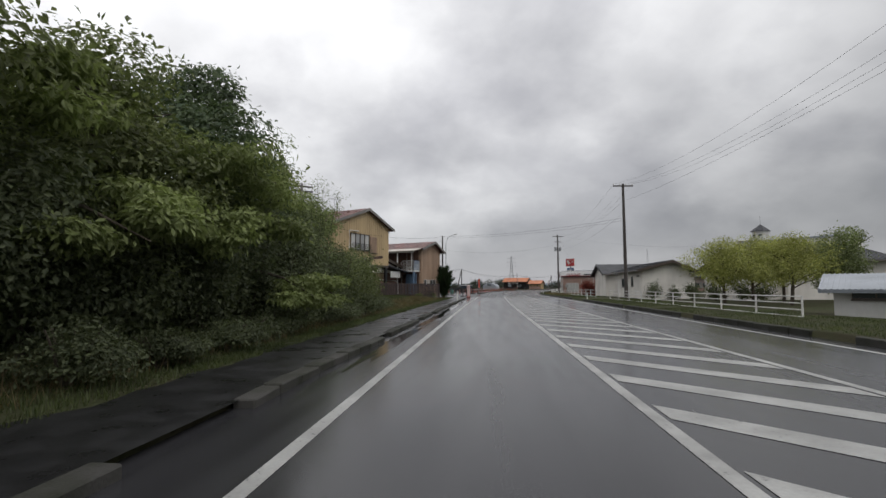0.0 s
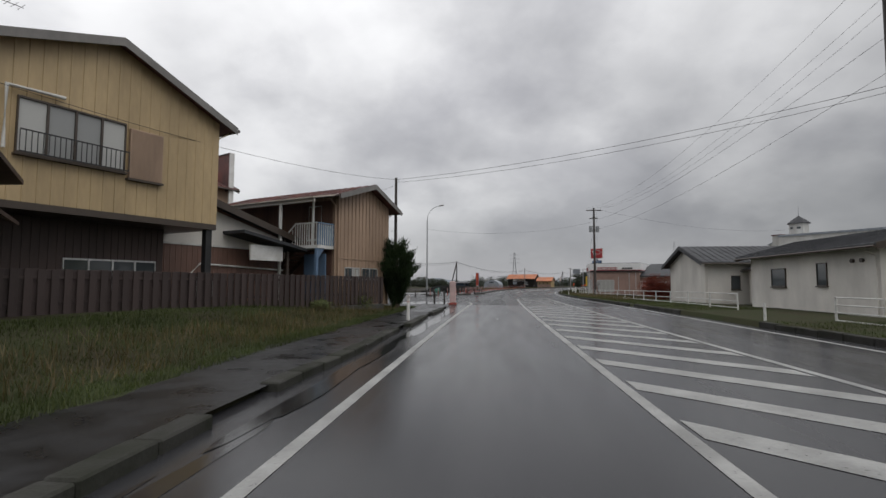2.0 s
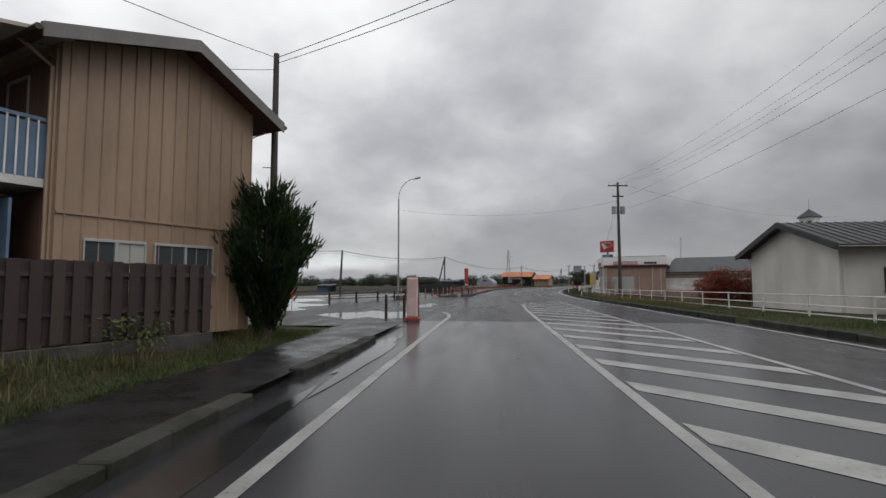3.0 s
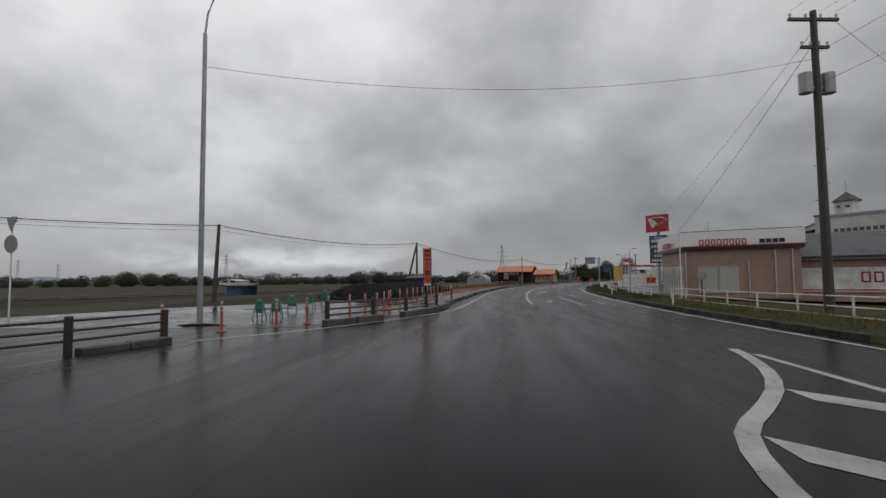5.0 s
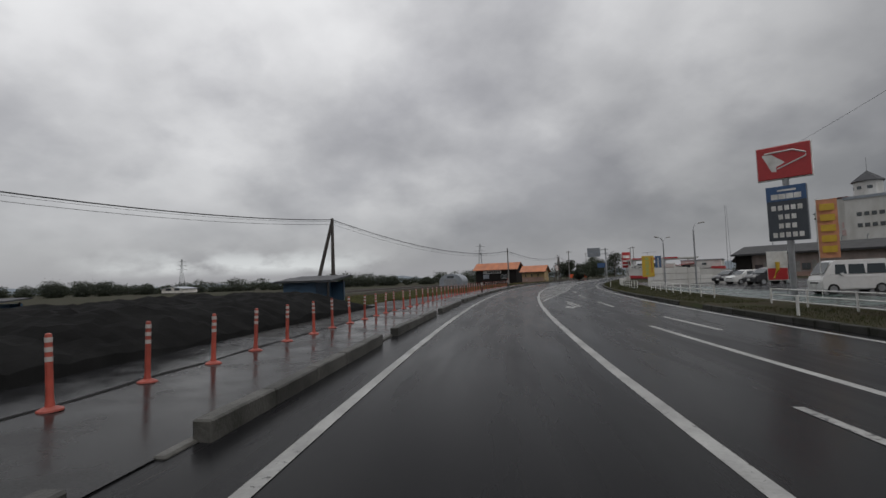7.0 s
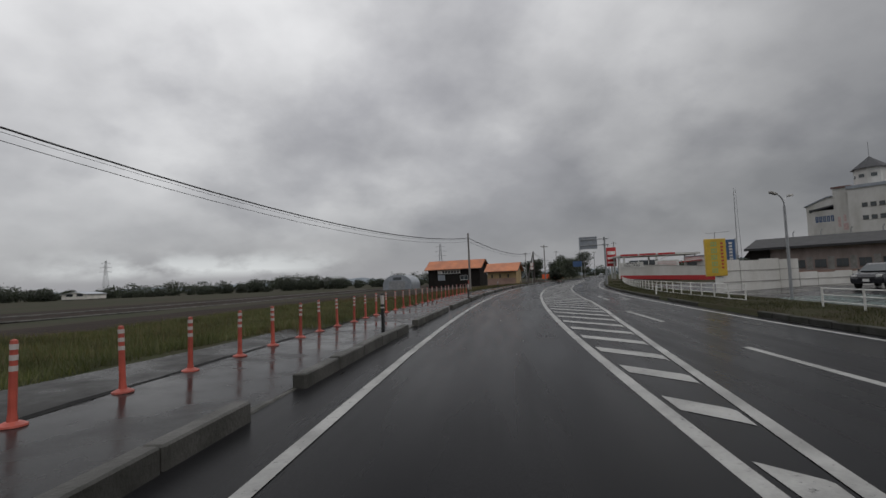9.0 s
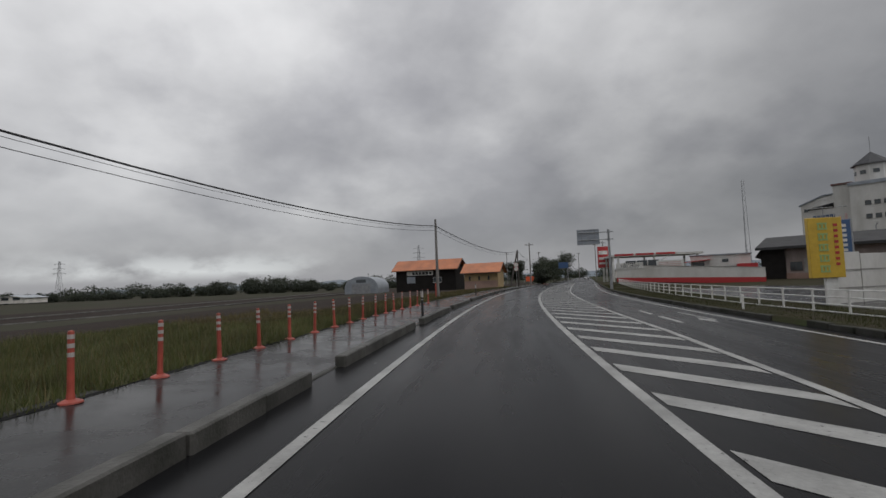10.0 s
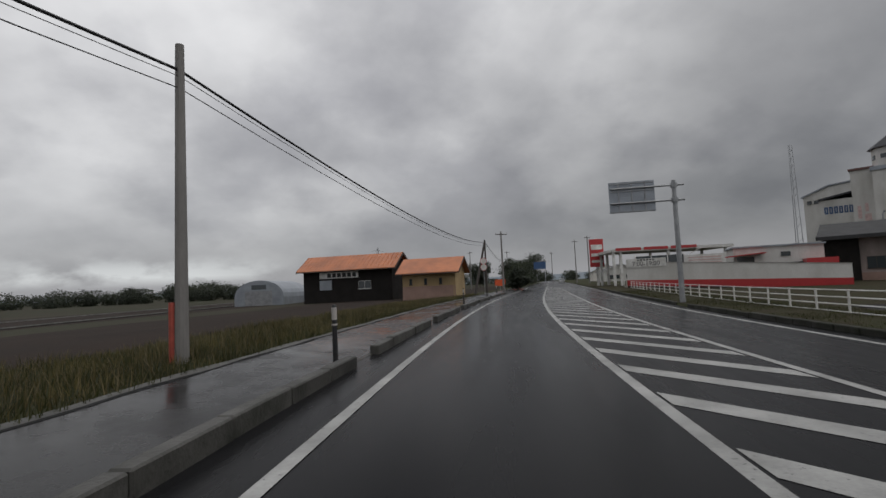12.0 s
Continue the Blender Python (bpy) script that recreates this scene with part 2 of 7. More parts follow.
def glass(name, tone=(0.05, 0.06, 0.065)):
    m = bpy.data.materials.new(name)
    m.use_nodes = True
    bs = m.node_tree.nodes["Principled BSDF"]
    bs.inputs["Base Color"].default_value = (*tone, 1)
    bs.inputs["Roughness"].default_value = 0.06
    bs.inputs["Specular IOR Level"].default_value = 0.7
    return m


M_ROAD = wet_asphalt("wet_road_asphalt", (0.036, 0.036, 0.039), 0.07, 0.36, tracks=True, spec=0.28)
M_ROAD_NEW = wet_asphalt("wet_dark_new_asphalt", (0.013, 0.013, 0.0142), 0.12, 0.42, tracks=True, spec=0.048)
M_WALK = wet_asphalt("wet_footway_asphalt", (0.022, 0.022, 0.023), 0.2, 0.5, patch_scale=0.8, spec=0.15)
M_SIDE = wet_asphalt("wet_side_asphalt", (0.024, 0.024, 0.026), 0.06, 0.34, patch_scale=0.25, spec=0.09)
M_WORKS = wet_asphalt("rough_works_asphalt", (0.022, 0.021, 0.020), 0.2, 0.5, patch_scale=0.5, spec=0.04)
M_FOOT = wet_asphalt("wet_grey_footway", (0.032, 0.032, 0.033), 0.08, 0.38, patch_scale=0.4, spec=0.055)
M_JOINT = material("dark_wet_joint", (0.012, 0.012, 0.012), 0.8, vary=0.5, scale=3, fine=20, bump=0.4, spec=0.1, space="World")
M_PUDDLE = wet_asphalt("puddle_water", (0.03, 0.03, 0.031), 0.015, 0.05)
M_PAINT = worn_paint("road_paint", (0.34, 0.34, 0.33), 0.34)
M_PAINT_WORN = worn_paint("worn_road_paint", (0.36, 0.36, 0.35), 0.42)
M_KERB = material("weathered_concrete_kerb", (0.062, 0.060, 0.056), 0.8, spec=0.15, vary=0.6, scale=1.6, fine=30, bump=0.4, tint=(0.034, 0.037, 0.026), space="World", each=0.35)
M_KERB_WORKS = material("wet_precast_kerb", (0.082, 0.079, 0.072), 0.6, vary=0.9, scale=1.9, fine=24, bump=0.5, tint=(0.034, 0.034, 0.027), space="World", each=0.4)
M_CONC = material("concrete", (0.32, 0.31, 0.29), 0.65, vary=0.4, scale=1.5, fine=30, bump=0.25, space="World")
M_GRASS = material("rough_grass", (0.036, 0.044, 0.020), 0.95, vary=0.6, scale=0.5, fine=14, bump=0.9, tint=(0.050, 0.044, 0.028), space="World", spec=0.08, rough_vary=0.0)
M_VERGE = material("muddy_verge", (0.034, 0.036, 0.018), 0.95, vary=0.6, scale=0.8, fine=14, bump=0.9, tint=(0.048, 0.038, 0.026), space="World", spec=0.08, rough_vary=0.0)
M_SOIL = material("ploughed_soil", (0.026, 0.021, 0.018), 0.95, vary=0.5, scale=0.3, fine=5, bump=1.0, tint=(0.038, 0.028, 0.023), space="World", spec=0.08, rough_vary=0.0)
M_FIELD = material("field", (0.035, 0.039, 0.023), 0.95, vary=0.6, scale=0.05, fine=2.0, bump=0.8, tint=(0.055, 0.048, 0.036), space="World", spec=0.08, rough_vary=0.0)

M_YELLOW = material("ochre_metal_siding", (0.45, 0.335, 0.185), 0.5, vary=0.3, scale=0.8, fine=12, bump=0.1, streak=0.25)
M_BROWN = material("brown_metal_siding", (0.18, 0.10, 0.075), 0.5, vary=0.4, scale=0.8, fine=12, bump=0.1, streak=0.25)
M_TAN = material("tan_metal_siding", (0.36, 0.25, 0.175), 0.5, vary=0.35, scale=0.7, fine=12, bump=0.1, streak=0.25)
M_CREAM = material("cream_corrugated_sheet", (0.58, 0.57, 0.49), 0.5, vary=0.3, scale=0.8, fine=10, bump=0.1, streak=0.3, tint=(0.36, 0.34, 0.27))
M_RENDER = material("pale_render", (0.73, 0.70, 0.65), 0.8, vary=0.25, scale=0.6, fine=30, bump=0.2, streak=0.4)
M_WHITE = material("white_painted_metal", (0.72, 0.72, 0.70), 0.4, vary=0.25, scale=1.2, fine=20, bump=0.05, tint=(0.5, 0.49, 0.46))
M_FASCIA = material("clean_white_fascia", (0.80, 0.80, 0.80), 0.4, vary=0.1, scale=0.6, fine=10, bump=0.03)
M_WHITEWALL = material("white_wall", (0.59, 0.585, 0.565), 0.6, vary=0.25, scale=0.3, fine=8, bump=0.1, streak=0.4, tint=(0.48, 0.47, 0.44))
M_REDROOF = material("rusty_red_roof", (0.16, 0.055, 0.045), 0.4, vary=0.5, scale=1.0, fine=10, bump=0.15, tint=(0.09, 0.05, 0.045))
M_DARKROOF = material("dark_grey_roof", (0.050, 0.052, 0.058), 0.55, vary=0.5, scale=1.0, fine=12, bump=0.3, spec=0.28)
M_RUST = material("rusted_sheet_roof", (0.07, 0.04, 0.03), 0.6, vary=0.5, scale=1.5, fine=15, bump=0.2)
# brown boards; shade under the overhanging floor is put into the colour
M_SHADEBOARD = material("brown_boards_with_recess_shade", (0.062, 0.040, 0.034), 0.6, vary=0.4, scale=0.8, fine=12, bump=0.15, streak=0.25)
M_CURTAIN_DIM = glass("window_with_net_curtain", (0.26, 0.265, 0.26))
M_FENCE = material("dark_stained_boards", (0.058, 0.039, 0.036), 0.65, vary=0.4, scale=2.0, fine=30, bump=0.3, streak=0.15, each=0.35)
M_ALU = material("aluminium_frame", (0.55, 0.55, 0.54), 0.4, metal=0.6, vary=0.15)
M_FRAME = material("bronze_window_frame", (0.06, 0.045, 0.035), 0.4, vary=0.2)
M_GLASS = glass("window_glass")
M_CURTAIN = glass("window_with_curtain", (0.42, 0.42, 0.40))
M_POLE = material("concrete_pole", (0.20, 0.19, 0.18), 0.6, vary=0.35, scale=1.2, fine=25, bump=0.15, streak=0.3)
M_DKPOLE = material("dark_pole", (0.055, 0.045, 0.04), 0.6, vary=0.4, scale=1.2, fine=25, bump=0.2, streak=0.3)
M_STEEL = material("galvanised_steel", (0.34, 0.35, 0.36), 0.45, metal=0.6, vary=0.3, scale=1.5)
M_WIRE = material("black_cable", (0.02, 0.02, 0.022), 0.6, vary=0.1, bump=0)
M_ORANGE = material("orange_plastic", (0.44, 0.082, 0.055), 0.45, vary=0.4, scale=5, tint=(0.32, 0.06, 0.04), each=0.3)
M_REFLECT = material("white_reflective_tape", (0.46, 0.43, 0.41), 0.35, vary=0.2, bump=0)
M_BLACK = material("black_plastic", (0.018, 0.018, 0.019), 0.4, vary=0.2)
M_BARRIER = material("dark_brown_steel", (0.035, 0.028, 0.025), 0.35, vary=0.3, scale=3)
M_BARK = material("bark", (0.07, 0.055, 0.04), 0.8, vary=0.5, scale=4, fine=30, bump=0.6, streak=0.3)
M_LEAF_DARK = foliage("dark_leaves", (0.105, 0.125, 0.058), (0.19, 0.215, 0.09))
M_LEAF_MID = foliage("mid_green_leaves", (0.15, 0.18, 0.085), (0.25, 0.29, 0.13))
# darker leaf copy: the shade low in the thicket is put into its colour
M_LEAF_UNDER = foliage("leaves_with_shade_in_colour", (0.07, 0.085, 0.05), (0.14, 0.16, 0.085))
# bluish leaf tone: the haze over these trees is put into the colour
M_LEAF_HAZE = foliage("haze_tinted_leaves", (0.085, 0.12, 0.075), (0.15, 0.19, 0.11))
M_LEAF_LIGHT = foliage("fresh_green_leaves", (0.17, 0.205, 0.08), (0.26, 0.30, 0.125))
M_LEAF_YELLOW = foliage("yellow_green_leaves", (0.27, 0.285, 0.085), (0.42, 0.42, 0.15))
M_LEAF_CONIFER = foliage("conifer_needles", (0.018, 0.032, 0.016), (0.045, 0.07, 0.03))
M_LEAF_RED = foliage("red_leaves", (0.14, 0.025, 0.020), (0.26, 0.06, 0.04))
# far leaves greyed: distance haze is put into their colour
M_LEAF_FAR = foliage("distant_leaves_haze_greyed", (0.048, 0.056, 0.046), (0.078, 0.088, 0.068))
M_BLADE = foliage("grass_blades", (0.046, 0.066, 0.022), (0.105, 0.12, 0.05))
# olive field-edge blades, paled further with haze put into the colour
M_BLADE_FIELD = foliage("field_edge_blades_haze_paled", (0.070, 0.088, 0.036), (0.155, 0.150, 0.075))
M_BLADE_DARK = foliage("dark_wet_grass_blades", (0.030, 0.036, 0.016), (0.075, 0.072, 0.032))
M_BLADE_DRY = foliage("dry_grass_blades", (0.10, 0.082, 0.045), (0.18, 0.14, 0.075))
M_RED = material("red_sign", (0.42, 0.035, 0.038), 0.3, vary=0.12, bump=0)
M_BLUE = material("blue_sign", (0.045, 0.10, 0.22), 0.35, vary=0.15, bump=0)
M_SLATE = material("slate_sign", (0.06, 0.07, 0.085), 0.4, vary=0.15, bump=0)
M_YELSIGN = material("yellow_sign", (0.58, 0.38, 0.04), 0.4, vary=0.15, bump=0)
M_BLUEPAINT = material("faded_blue_panel", (0.12, 0.19, 0.29), 0.5, vary=0.3, scale=1.5)
M_BRICKTAN = material("salmon_tile_wall", (0.33, 0.215, 0.175), 0.55, vary=0.25, scale=0.8, fine=20, bump=0.15)
M_PALEBRICK = material("pale_pink_wall", (0.36, 0.29, 0.265), 0.7, vary=0.4, scale=0.6, fine=14, bump=0.15, streak=0.4, tint=(0.25, 0.21, 0.195))
M_ORROOF = material("orange_metal_roof", (0.50, 0.175, 0.07), 0.45, vary=0.3, scale=0.5, fine=8, bump=0.1, tint=(0.36, 0.13, 0.06))
M_BLACKWALL = material("black_board_wall", (0.022, 0.020, 0.019), 0.8, spec=0.12, vary=0.3, scale=1.0, fine=14, bump=0.2)
M_CORRUG = material("grey_corrugated_steel", (0.34, 0.37, 0.41), 0.35, metal=0.5, vary=0.3, scale=0.6)
M_PINKSTONE = material("pink_cover", (0.62, 0.45, 0.43), 0.55, vary=0.3, scale=2)
M_WHROOF = material("weathered_grey_sheet_roof", (0.032, 0.032, 0.034), 0.7, vary=0.4, scale=0.6, fine=20, bump=0.2)
M_GREENNET = material("green_plastic", (0.045, 0.19, 0.15), 0.5, vary=0.3, scale=3)
M_BLUESHEET = material("blue_tarpaulin", (0.045, 0.10, 0.17), 0.5, vary=0.4, scale=0.8, bump=0.3)
M_MOUND = material("black_sheeted_earth", (0.013, 0.013, 0.013), 0.95, vary=0.5, scale=1.0, fine=6, bump=0.8, spec=0.05, rough_vary=0)
M_DEEPRED = material("deep_red_lettering", (0.30, 0.028, 0.035), 0.4, vary=0.15, bump=0)
M_PEACH = material("faded_peach_cloth", (0.60, 0.27, 0.15), 0.75, vary=0.25, scale=2, bump=0.1)
M_FORECOURT = wet_asphalt("green_painted_forecourt", (0.045, 0.075, 0.066), 0.1, 0.4, patch_scale=0.5, spec=0.2)
M_BANNER = material("orange_banner_cloth", (0.72, 0.11, 0.035), 0.7, vary=0.2, scale=2, bump=0.1)
M_RUBBER = material("tyre_rubber", (0.02, 0.02, 0.02), 0.7, vary=0.2)
M_CARWHITE = material("white_car_paint", (0.70, 0.70, 0.69), 0.2, vary=0.08, coat=0.6, bump=0)
M_CARDARK = material("dark_car_paint", (0.02, 0.02, 0.024), 0.18, vary=0.1, coat=0.6, bump=0)
M_CARSILVER = material("silver_car_paint", (0.35, 0.36, 0.37), 0.25, metal=0.5, vary=0.08, coat=0.6, bump=0)
M_POLY = material("milky_corrugated_plastic", (0.50, 0.46, 0.40), 0.4, vary=0.3, scale=1.0, fine=10, bump=0.1, tint=(0.36, 0.31, 0.26))
M_LAMP_RED = glass("tail_lamp", (0.35, 0.01, 0.01))
M_LAMP_CLEAR = glass("head_lamp", (0.6, 0.6, 0.58))


# ---- mesh helpers ----
def mesh_object(name, bm, mat, parent=None, label="", smooth=False):
    me = bpy.data.meshes.new(name)
    bm.to_mesh(me)
    bm.free()
    if mat:
        me.materials.append(mat)
    if smooth:
        me.polygons.foreach_set("use_smooth", [True] * len(me.polygons))
    ob = new(name, me)
    if parent:
        ob.parent = parent
    if label:
        ob["label"] = label
    return ob


def part(name, bm, mat, parent, label="", smooth=False):
    return mesh_object(name, bm, mat, parent, label, smooth)


def thing(name, m, label, category, group="", kind=""):
    ob = new(name)
    ob.matrix_world = m
    return tagged(ob, label, category, group, kind)


def add_box(bm, x0, x1, y0, y1, z0, z1, m=None, bevel=0.0):
    b2 = bm if not bevel else bmesh.new()
    vs = [b2.verts.new((x, y, z)) for x in (x0, x1) for y in (y0, y1) for z in (z0, z1)]
    for f in ((0, 1, 3, 2), (4, 6, 7, 5), (0, 4, 5, 1), (2, 3, 7, 6), (0, 2, 6, 4), (1, 5, 7, 3)):
        b2.faces.new([vs[i] for i in f])
    if bevel:
        bmesh.ops.bevel(b2, geom=b2.edges[:], offset=bevel, segments=1, affect="EDGES")
        vs = merge(bm, b2)
    if m is not None:
        bmesh.ops.transform(bm, matrix=m, verts=vs)
    return vs


def merge(bm, other):
    table = {v: bm.verts.new(v.co) for v in other.verts}
    for f in other.faces:
        bm.faces.new([table[v] for v in f.verts])
    other.free()
    return list(table.values())


def box(x0, x1, y0, y1, z0, z1, bevel=0.0):
    bm = bmesh.new()
    add_box(bm, x0, x1, y0, y1, z0, z1, bevel=bevel)
    return bm


def add_tube(bm, pts, r, seg=8, cap=True):
    """A round bar along pts; r is one radius or one for each point."""
    pts = [Vector(p) for p in pts]
    rs = r if isinstance(r, (list, tuple)) else [r] * len(pts)
    rings = []
    for i, p in enumerate(pts):
        d = (pts[min(i + 1, len(pts) - 1)] - pts[max(i - 1, 0)]).normalized()
        a = d.cross(Vector((0, 0, 1)) if abs(d.z) < 0.95 else Vector((1, 0, 0))).normalized()
        b = d.cross(a)
        rings.append([bm.verts.new(p + (a * math.cos(2 * math.pi * k / seg) + b * math.sin(2 * math.pi * k / seg)) * rs[i]) for k in range(seg)])
    for u, v in zip(rings, rings[1:]):
        for k in range(seg):
            bm.faces.new((u[k], u[(k + 1) % seg], v[(k + 1) % seg], v[k]))
    if cap:
        bm.faces.new(rings[0])
        bm.faces.new(rings[-1][::-1])
    return bm


def tube(pts, r, seg=8):
    return add_tube(bmesh.new(), pts, r, seg)


def add_prism(bm, outline, axis, a, b):
    """Extrude an outline of 2D points from a to b along an axis; the outline's points are the two other axes in order."""
    def at(p, w):
        return {"x": (w, p[0], p[1]), "y": (p[0], w, p[1]), "z": (p[0], p[1], w)}[axis]
    lo = [bm.verts.new(at(p, a)) for p in outline]
    hi = [bm.verts.new(at(p, b)) for p in outline]
    bm.faces.new(lo)
    bm.faces.new(hi[::-1])
    for i in range(len(outline)):
        j = (i + 1) % len(outline)
        bm.faces.new((lo[i], hi[i], hi[j], lo[j]))
    return bm


def prism(outline, axis, a, b):
    bm = add_prism(bmesh.new(), outline, axis, a, b)
    bmesh.ops.recalc_face_normals(bm, faces=bm.faces[:])
    return bm


def sag(a, b, drop, count=14):
    a, b = Vector(a), Vector(b)
    return [a.lerp(b, i / count) - Vector((0, 0, drop * 4 * (i / count) * (1 - i / count))) for i in range(count + 1)]


def strip(name, rows, mat, z=0.0, label="", category="", parent=None, uv=True, kind="structure"):
    """A ribbon laid along the road: rows of (s, n_left, n_right[, z_left, z_right])."""
    vs, fs, uvs = [], [], []
    cols = max(3, math.ceil(max(abs(row[2] - row[1]) for row in rows) / 1.2))
    for row in rows:
        s, a, b = row[:3]
        za, zb = row[3:5] if len(row) > 3 else (z, z)
        for k in range(cols + 1):
            n = a + (b - a) * k / cols
            vs.append(rp(s, n, za + (zb - za) * k / cols))
            uvs.append((n, s))
    w = cols + 1
    for i in range(len(rows) - 1):
        for k in range(w - 1):
            fs.append((i * w + k, i * w + k + 1, (i + 1) * w + k + 1, (i + 1) * w + k))
    me = bpy.data.meshes.new(name)
    me.from_pydata(vs, [], fs)
    me.materials.append(mat)
    if uv:
        lay = me.uv_layers.new(name="UVMap")
        for lp in me.loops:
            lay.data[lp.index].uv = uvs[lp.vertex_index]
    ob = new(name, me)
    if parent:
        ob.parent = parent
    return tagged(ob, label, category, "", kind) if not parent else ob


# ---- the ground: one sheet, falling away to the fields ----
def ground_z(s, n):
    if -2.95 < n < 8.5:
        return -0.06
    if n >= 8.5:
        return 0.16 + 0.05 * ease(n, 9, 12) - 0.15 * ease(n, 13, 16)
    house = 0.08 + 0.5 * ease(-n, 5.0, 9.0)
    junction = -0.06
    field = -0.06 - 0.27 * ease(-n, field_edge(s), field_edge(s) + 5)
    k1, k2 = ease(s, 46, 50), ease(s, 72, 77)
    return (house * (1 - k1) + junction * k1) * (1 - k2) + field * k2


def field_edge(s):
    """How far to the left the paving reaches beyond the junction."""
    return float(np.interp(s, [70, 78, 86, 90, 100, 112, 121, 126.7, 131, 136.5, 139.5, 142, 162, 165, 171, 230], [22, 20, 15, 8.2, 6.6, 7.0, 6.95, 6.1, 5.75, 5.8, 5.1, 4.9, 4.95, 5.15, 4.9, 4.7]))


def build_ground():
    ss = list(np.arange(-260, -20, 20.0)) + list(np.arange(-20, 240, 2.0)) + list(np.arange(240, 1400.1, 29.0))
    ns = [-70, -55, -40, -32, -26, -22, -19, -16.5, -14.5, -13, -11.5, -10, -9, -8, -7.2, -6.4, -5.7, -5.2, -4.7, -3.6, -2.97, -2.93, 3, 8.48, 8.52, 9, 9.6, 10.4, 11.2, 12, 13, 14.5, 16.5, 20, 26, 35, 50, 70]
    vs, fs = [], []
    for s in ss:
        for n in ns:
            z = ground_z(s, n)
            if n < -5.2 or n > 9:
                z += 0.06 * (noise.noise(Vector((s * 0.35, n * 0.35, 0))))
            if abs(n) > 60:
                z = -1.1 - lift(s, n)
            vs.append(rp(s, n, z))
    w = len(ns)
    for i in range(len(ss) - 1):
        for j in range(w - 1):
            a = i * w + j
            fs.append((a, a + 1, a + w + 1, a + w))
    base = len(vs)
    for x in (-3500, -600, -60, 60, 600, 3500):
        for y in (-2500, -200, 100, 400, 1500, 4500):
            vs.append(Vector((x, y, -0.95)))
    for i in range(5):
        for j in range(5):
            a = base + i * 6 + j
            fs.append((a, a + 6, a + 7, a + 1))
    me = bpy.data.meshes.new("ground")
    me.from_pydata(vs, [], fs)
    me.materials.append(M_GRASS)
    me.materials.append(M_SOIL)
    me.materials.append(M_FIELD)
    me.materials.append(M_VERGE)
    n_sheet = (len(ss) - 1) * (w - 1)
    for k, p in enumerate(me.polygons):
        if k >= n_sheet:
            p.material_index = 2
        else:
            s, n = ss[k // (w - 1)], ns[k % (w - 1)]
            if n < -2.6 and s > 116 and -n > float(np.interp(s, [115, 150, 160, 215], [13.5, 13.0, 10.5, 9.5])):
                p.material_index = 1 if s < 300 else 2
            if 56 < s < 330 and n in (-22, -19, -40, -55):
                p.material_index = 1
            if 8.5 < n < 40 and 96 < s < 260:
                p.material_index = 3
            if (n < -24 and not (56 < s < 330 and n in (-40, -55))) or n > 45:
                p.material_index = 2
    me.polygons.foreach_set("use_smooth", [True] * len(me.polygons))
    tagged(new("ground", me), "rough wet grass verges and dark ploughed fields", "ground", "", "structure")


BAR = [(70.0, -10.6), (72.3, -8.9), (74.6, -6.6), (76.2, -5.9), (77.9, -5.0), (79.7, -4.05), (81.5, -3.32), (83.5, -2.88), (85.4, -2.72), (88.5, -2.6), (95, -2.45), (262, -2.42)]


def bar_n(s):
    return float(np.interp(s, [p[0] for p in BAR], [p[1] for p in BAR]))


build_ground()
steps = list(np.arange(-80, 260, 3.0)) + list(np.arange(260, 1000, 40.0))
strip("road", [(s, -2.9, 8.5) for s in steps if s < 55], M_ROAD, 0.0, "rain-wet grey asphalt road with reflections", "road")
strip("road", [(s, -2.9, 8.5) for s in steps if s > 51], M_ROAD_NEW, 0.0, "newer dark asphalt road, shining with rain", "road")
strip("side_road", [(s, -60, -2.9) for s in np.arange(49.8, 80.1, 1.5)], M_ROAD_NEW, 0.0, "wet asphalt side road with standing water", "road")
strip("road_shoulder", [(s, bar_n(s) - 0.2, -2.88) for s in np.arange(78.5, 88.1, 0.8)], M_ROAD_NEW, -0.004, "dark wet asphalt shoulder on the bend", "road")
strip("pavement_left", [(s, -4.4 - 0.14 * math.sin(s * 0.7) - 0.1 * math.sin(s * 1.9) - 0.08 * math.sin(s * 4.7), -2.8) for s in np.arange(-60, 50.6, 0.4)], M_WALK, 0.09, "dark wet asphalt footway beside the houses", "pavement")


def foot_n(s):
    """Where the grey footway ends and the asphalt works strip begins."""
    return float(np.interp(s, [84, 100, 120, 135, 160, 168, 180], [-4.85, -4.7, -4.52, -4.75, -4.8, -4.65, -4.45])) - 3.0 * (1 - ease(s, 76, 84))


def works_z(s):
    return 0.004 + 0.010 * ease(s, 77, 82)


def works_rows(a, b):
    return [(s, min(-field_edge(s), foot_n(s) - 0.02), foot_n(s), works_z(s) - 0.004 * ease(s, 82, 86), works_z(s) - 0.004 * ease(s, 82, 86)) for s in np.arange(a, b, 1.5)]


strip("pavement_works", works_rows(76.5, 103.6), M_SIDE, 0.012, "dark wet asphalt works strip beside the footway", "pavement")
strip("pavement_works", works_rows(103.5, 141.1), M_WORKS, 0.012, "dark rough asphalt works strip beside the footway", "pavement")
strip("pavement_footway", [(s, foot_n(s), bar_n(s) - 0.1, works_z(s), works_z(s)) for s in np.arange(76.5, 262, 1.5)], M_FOOT, 0.014, "wet grey footway beside the new kerb", "pavement")
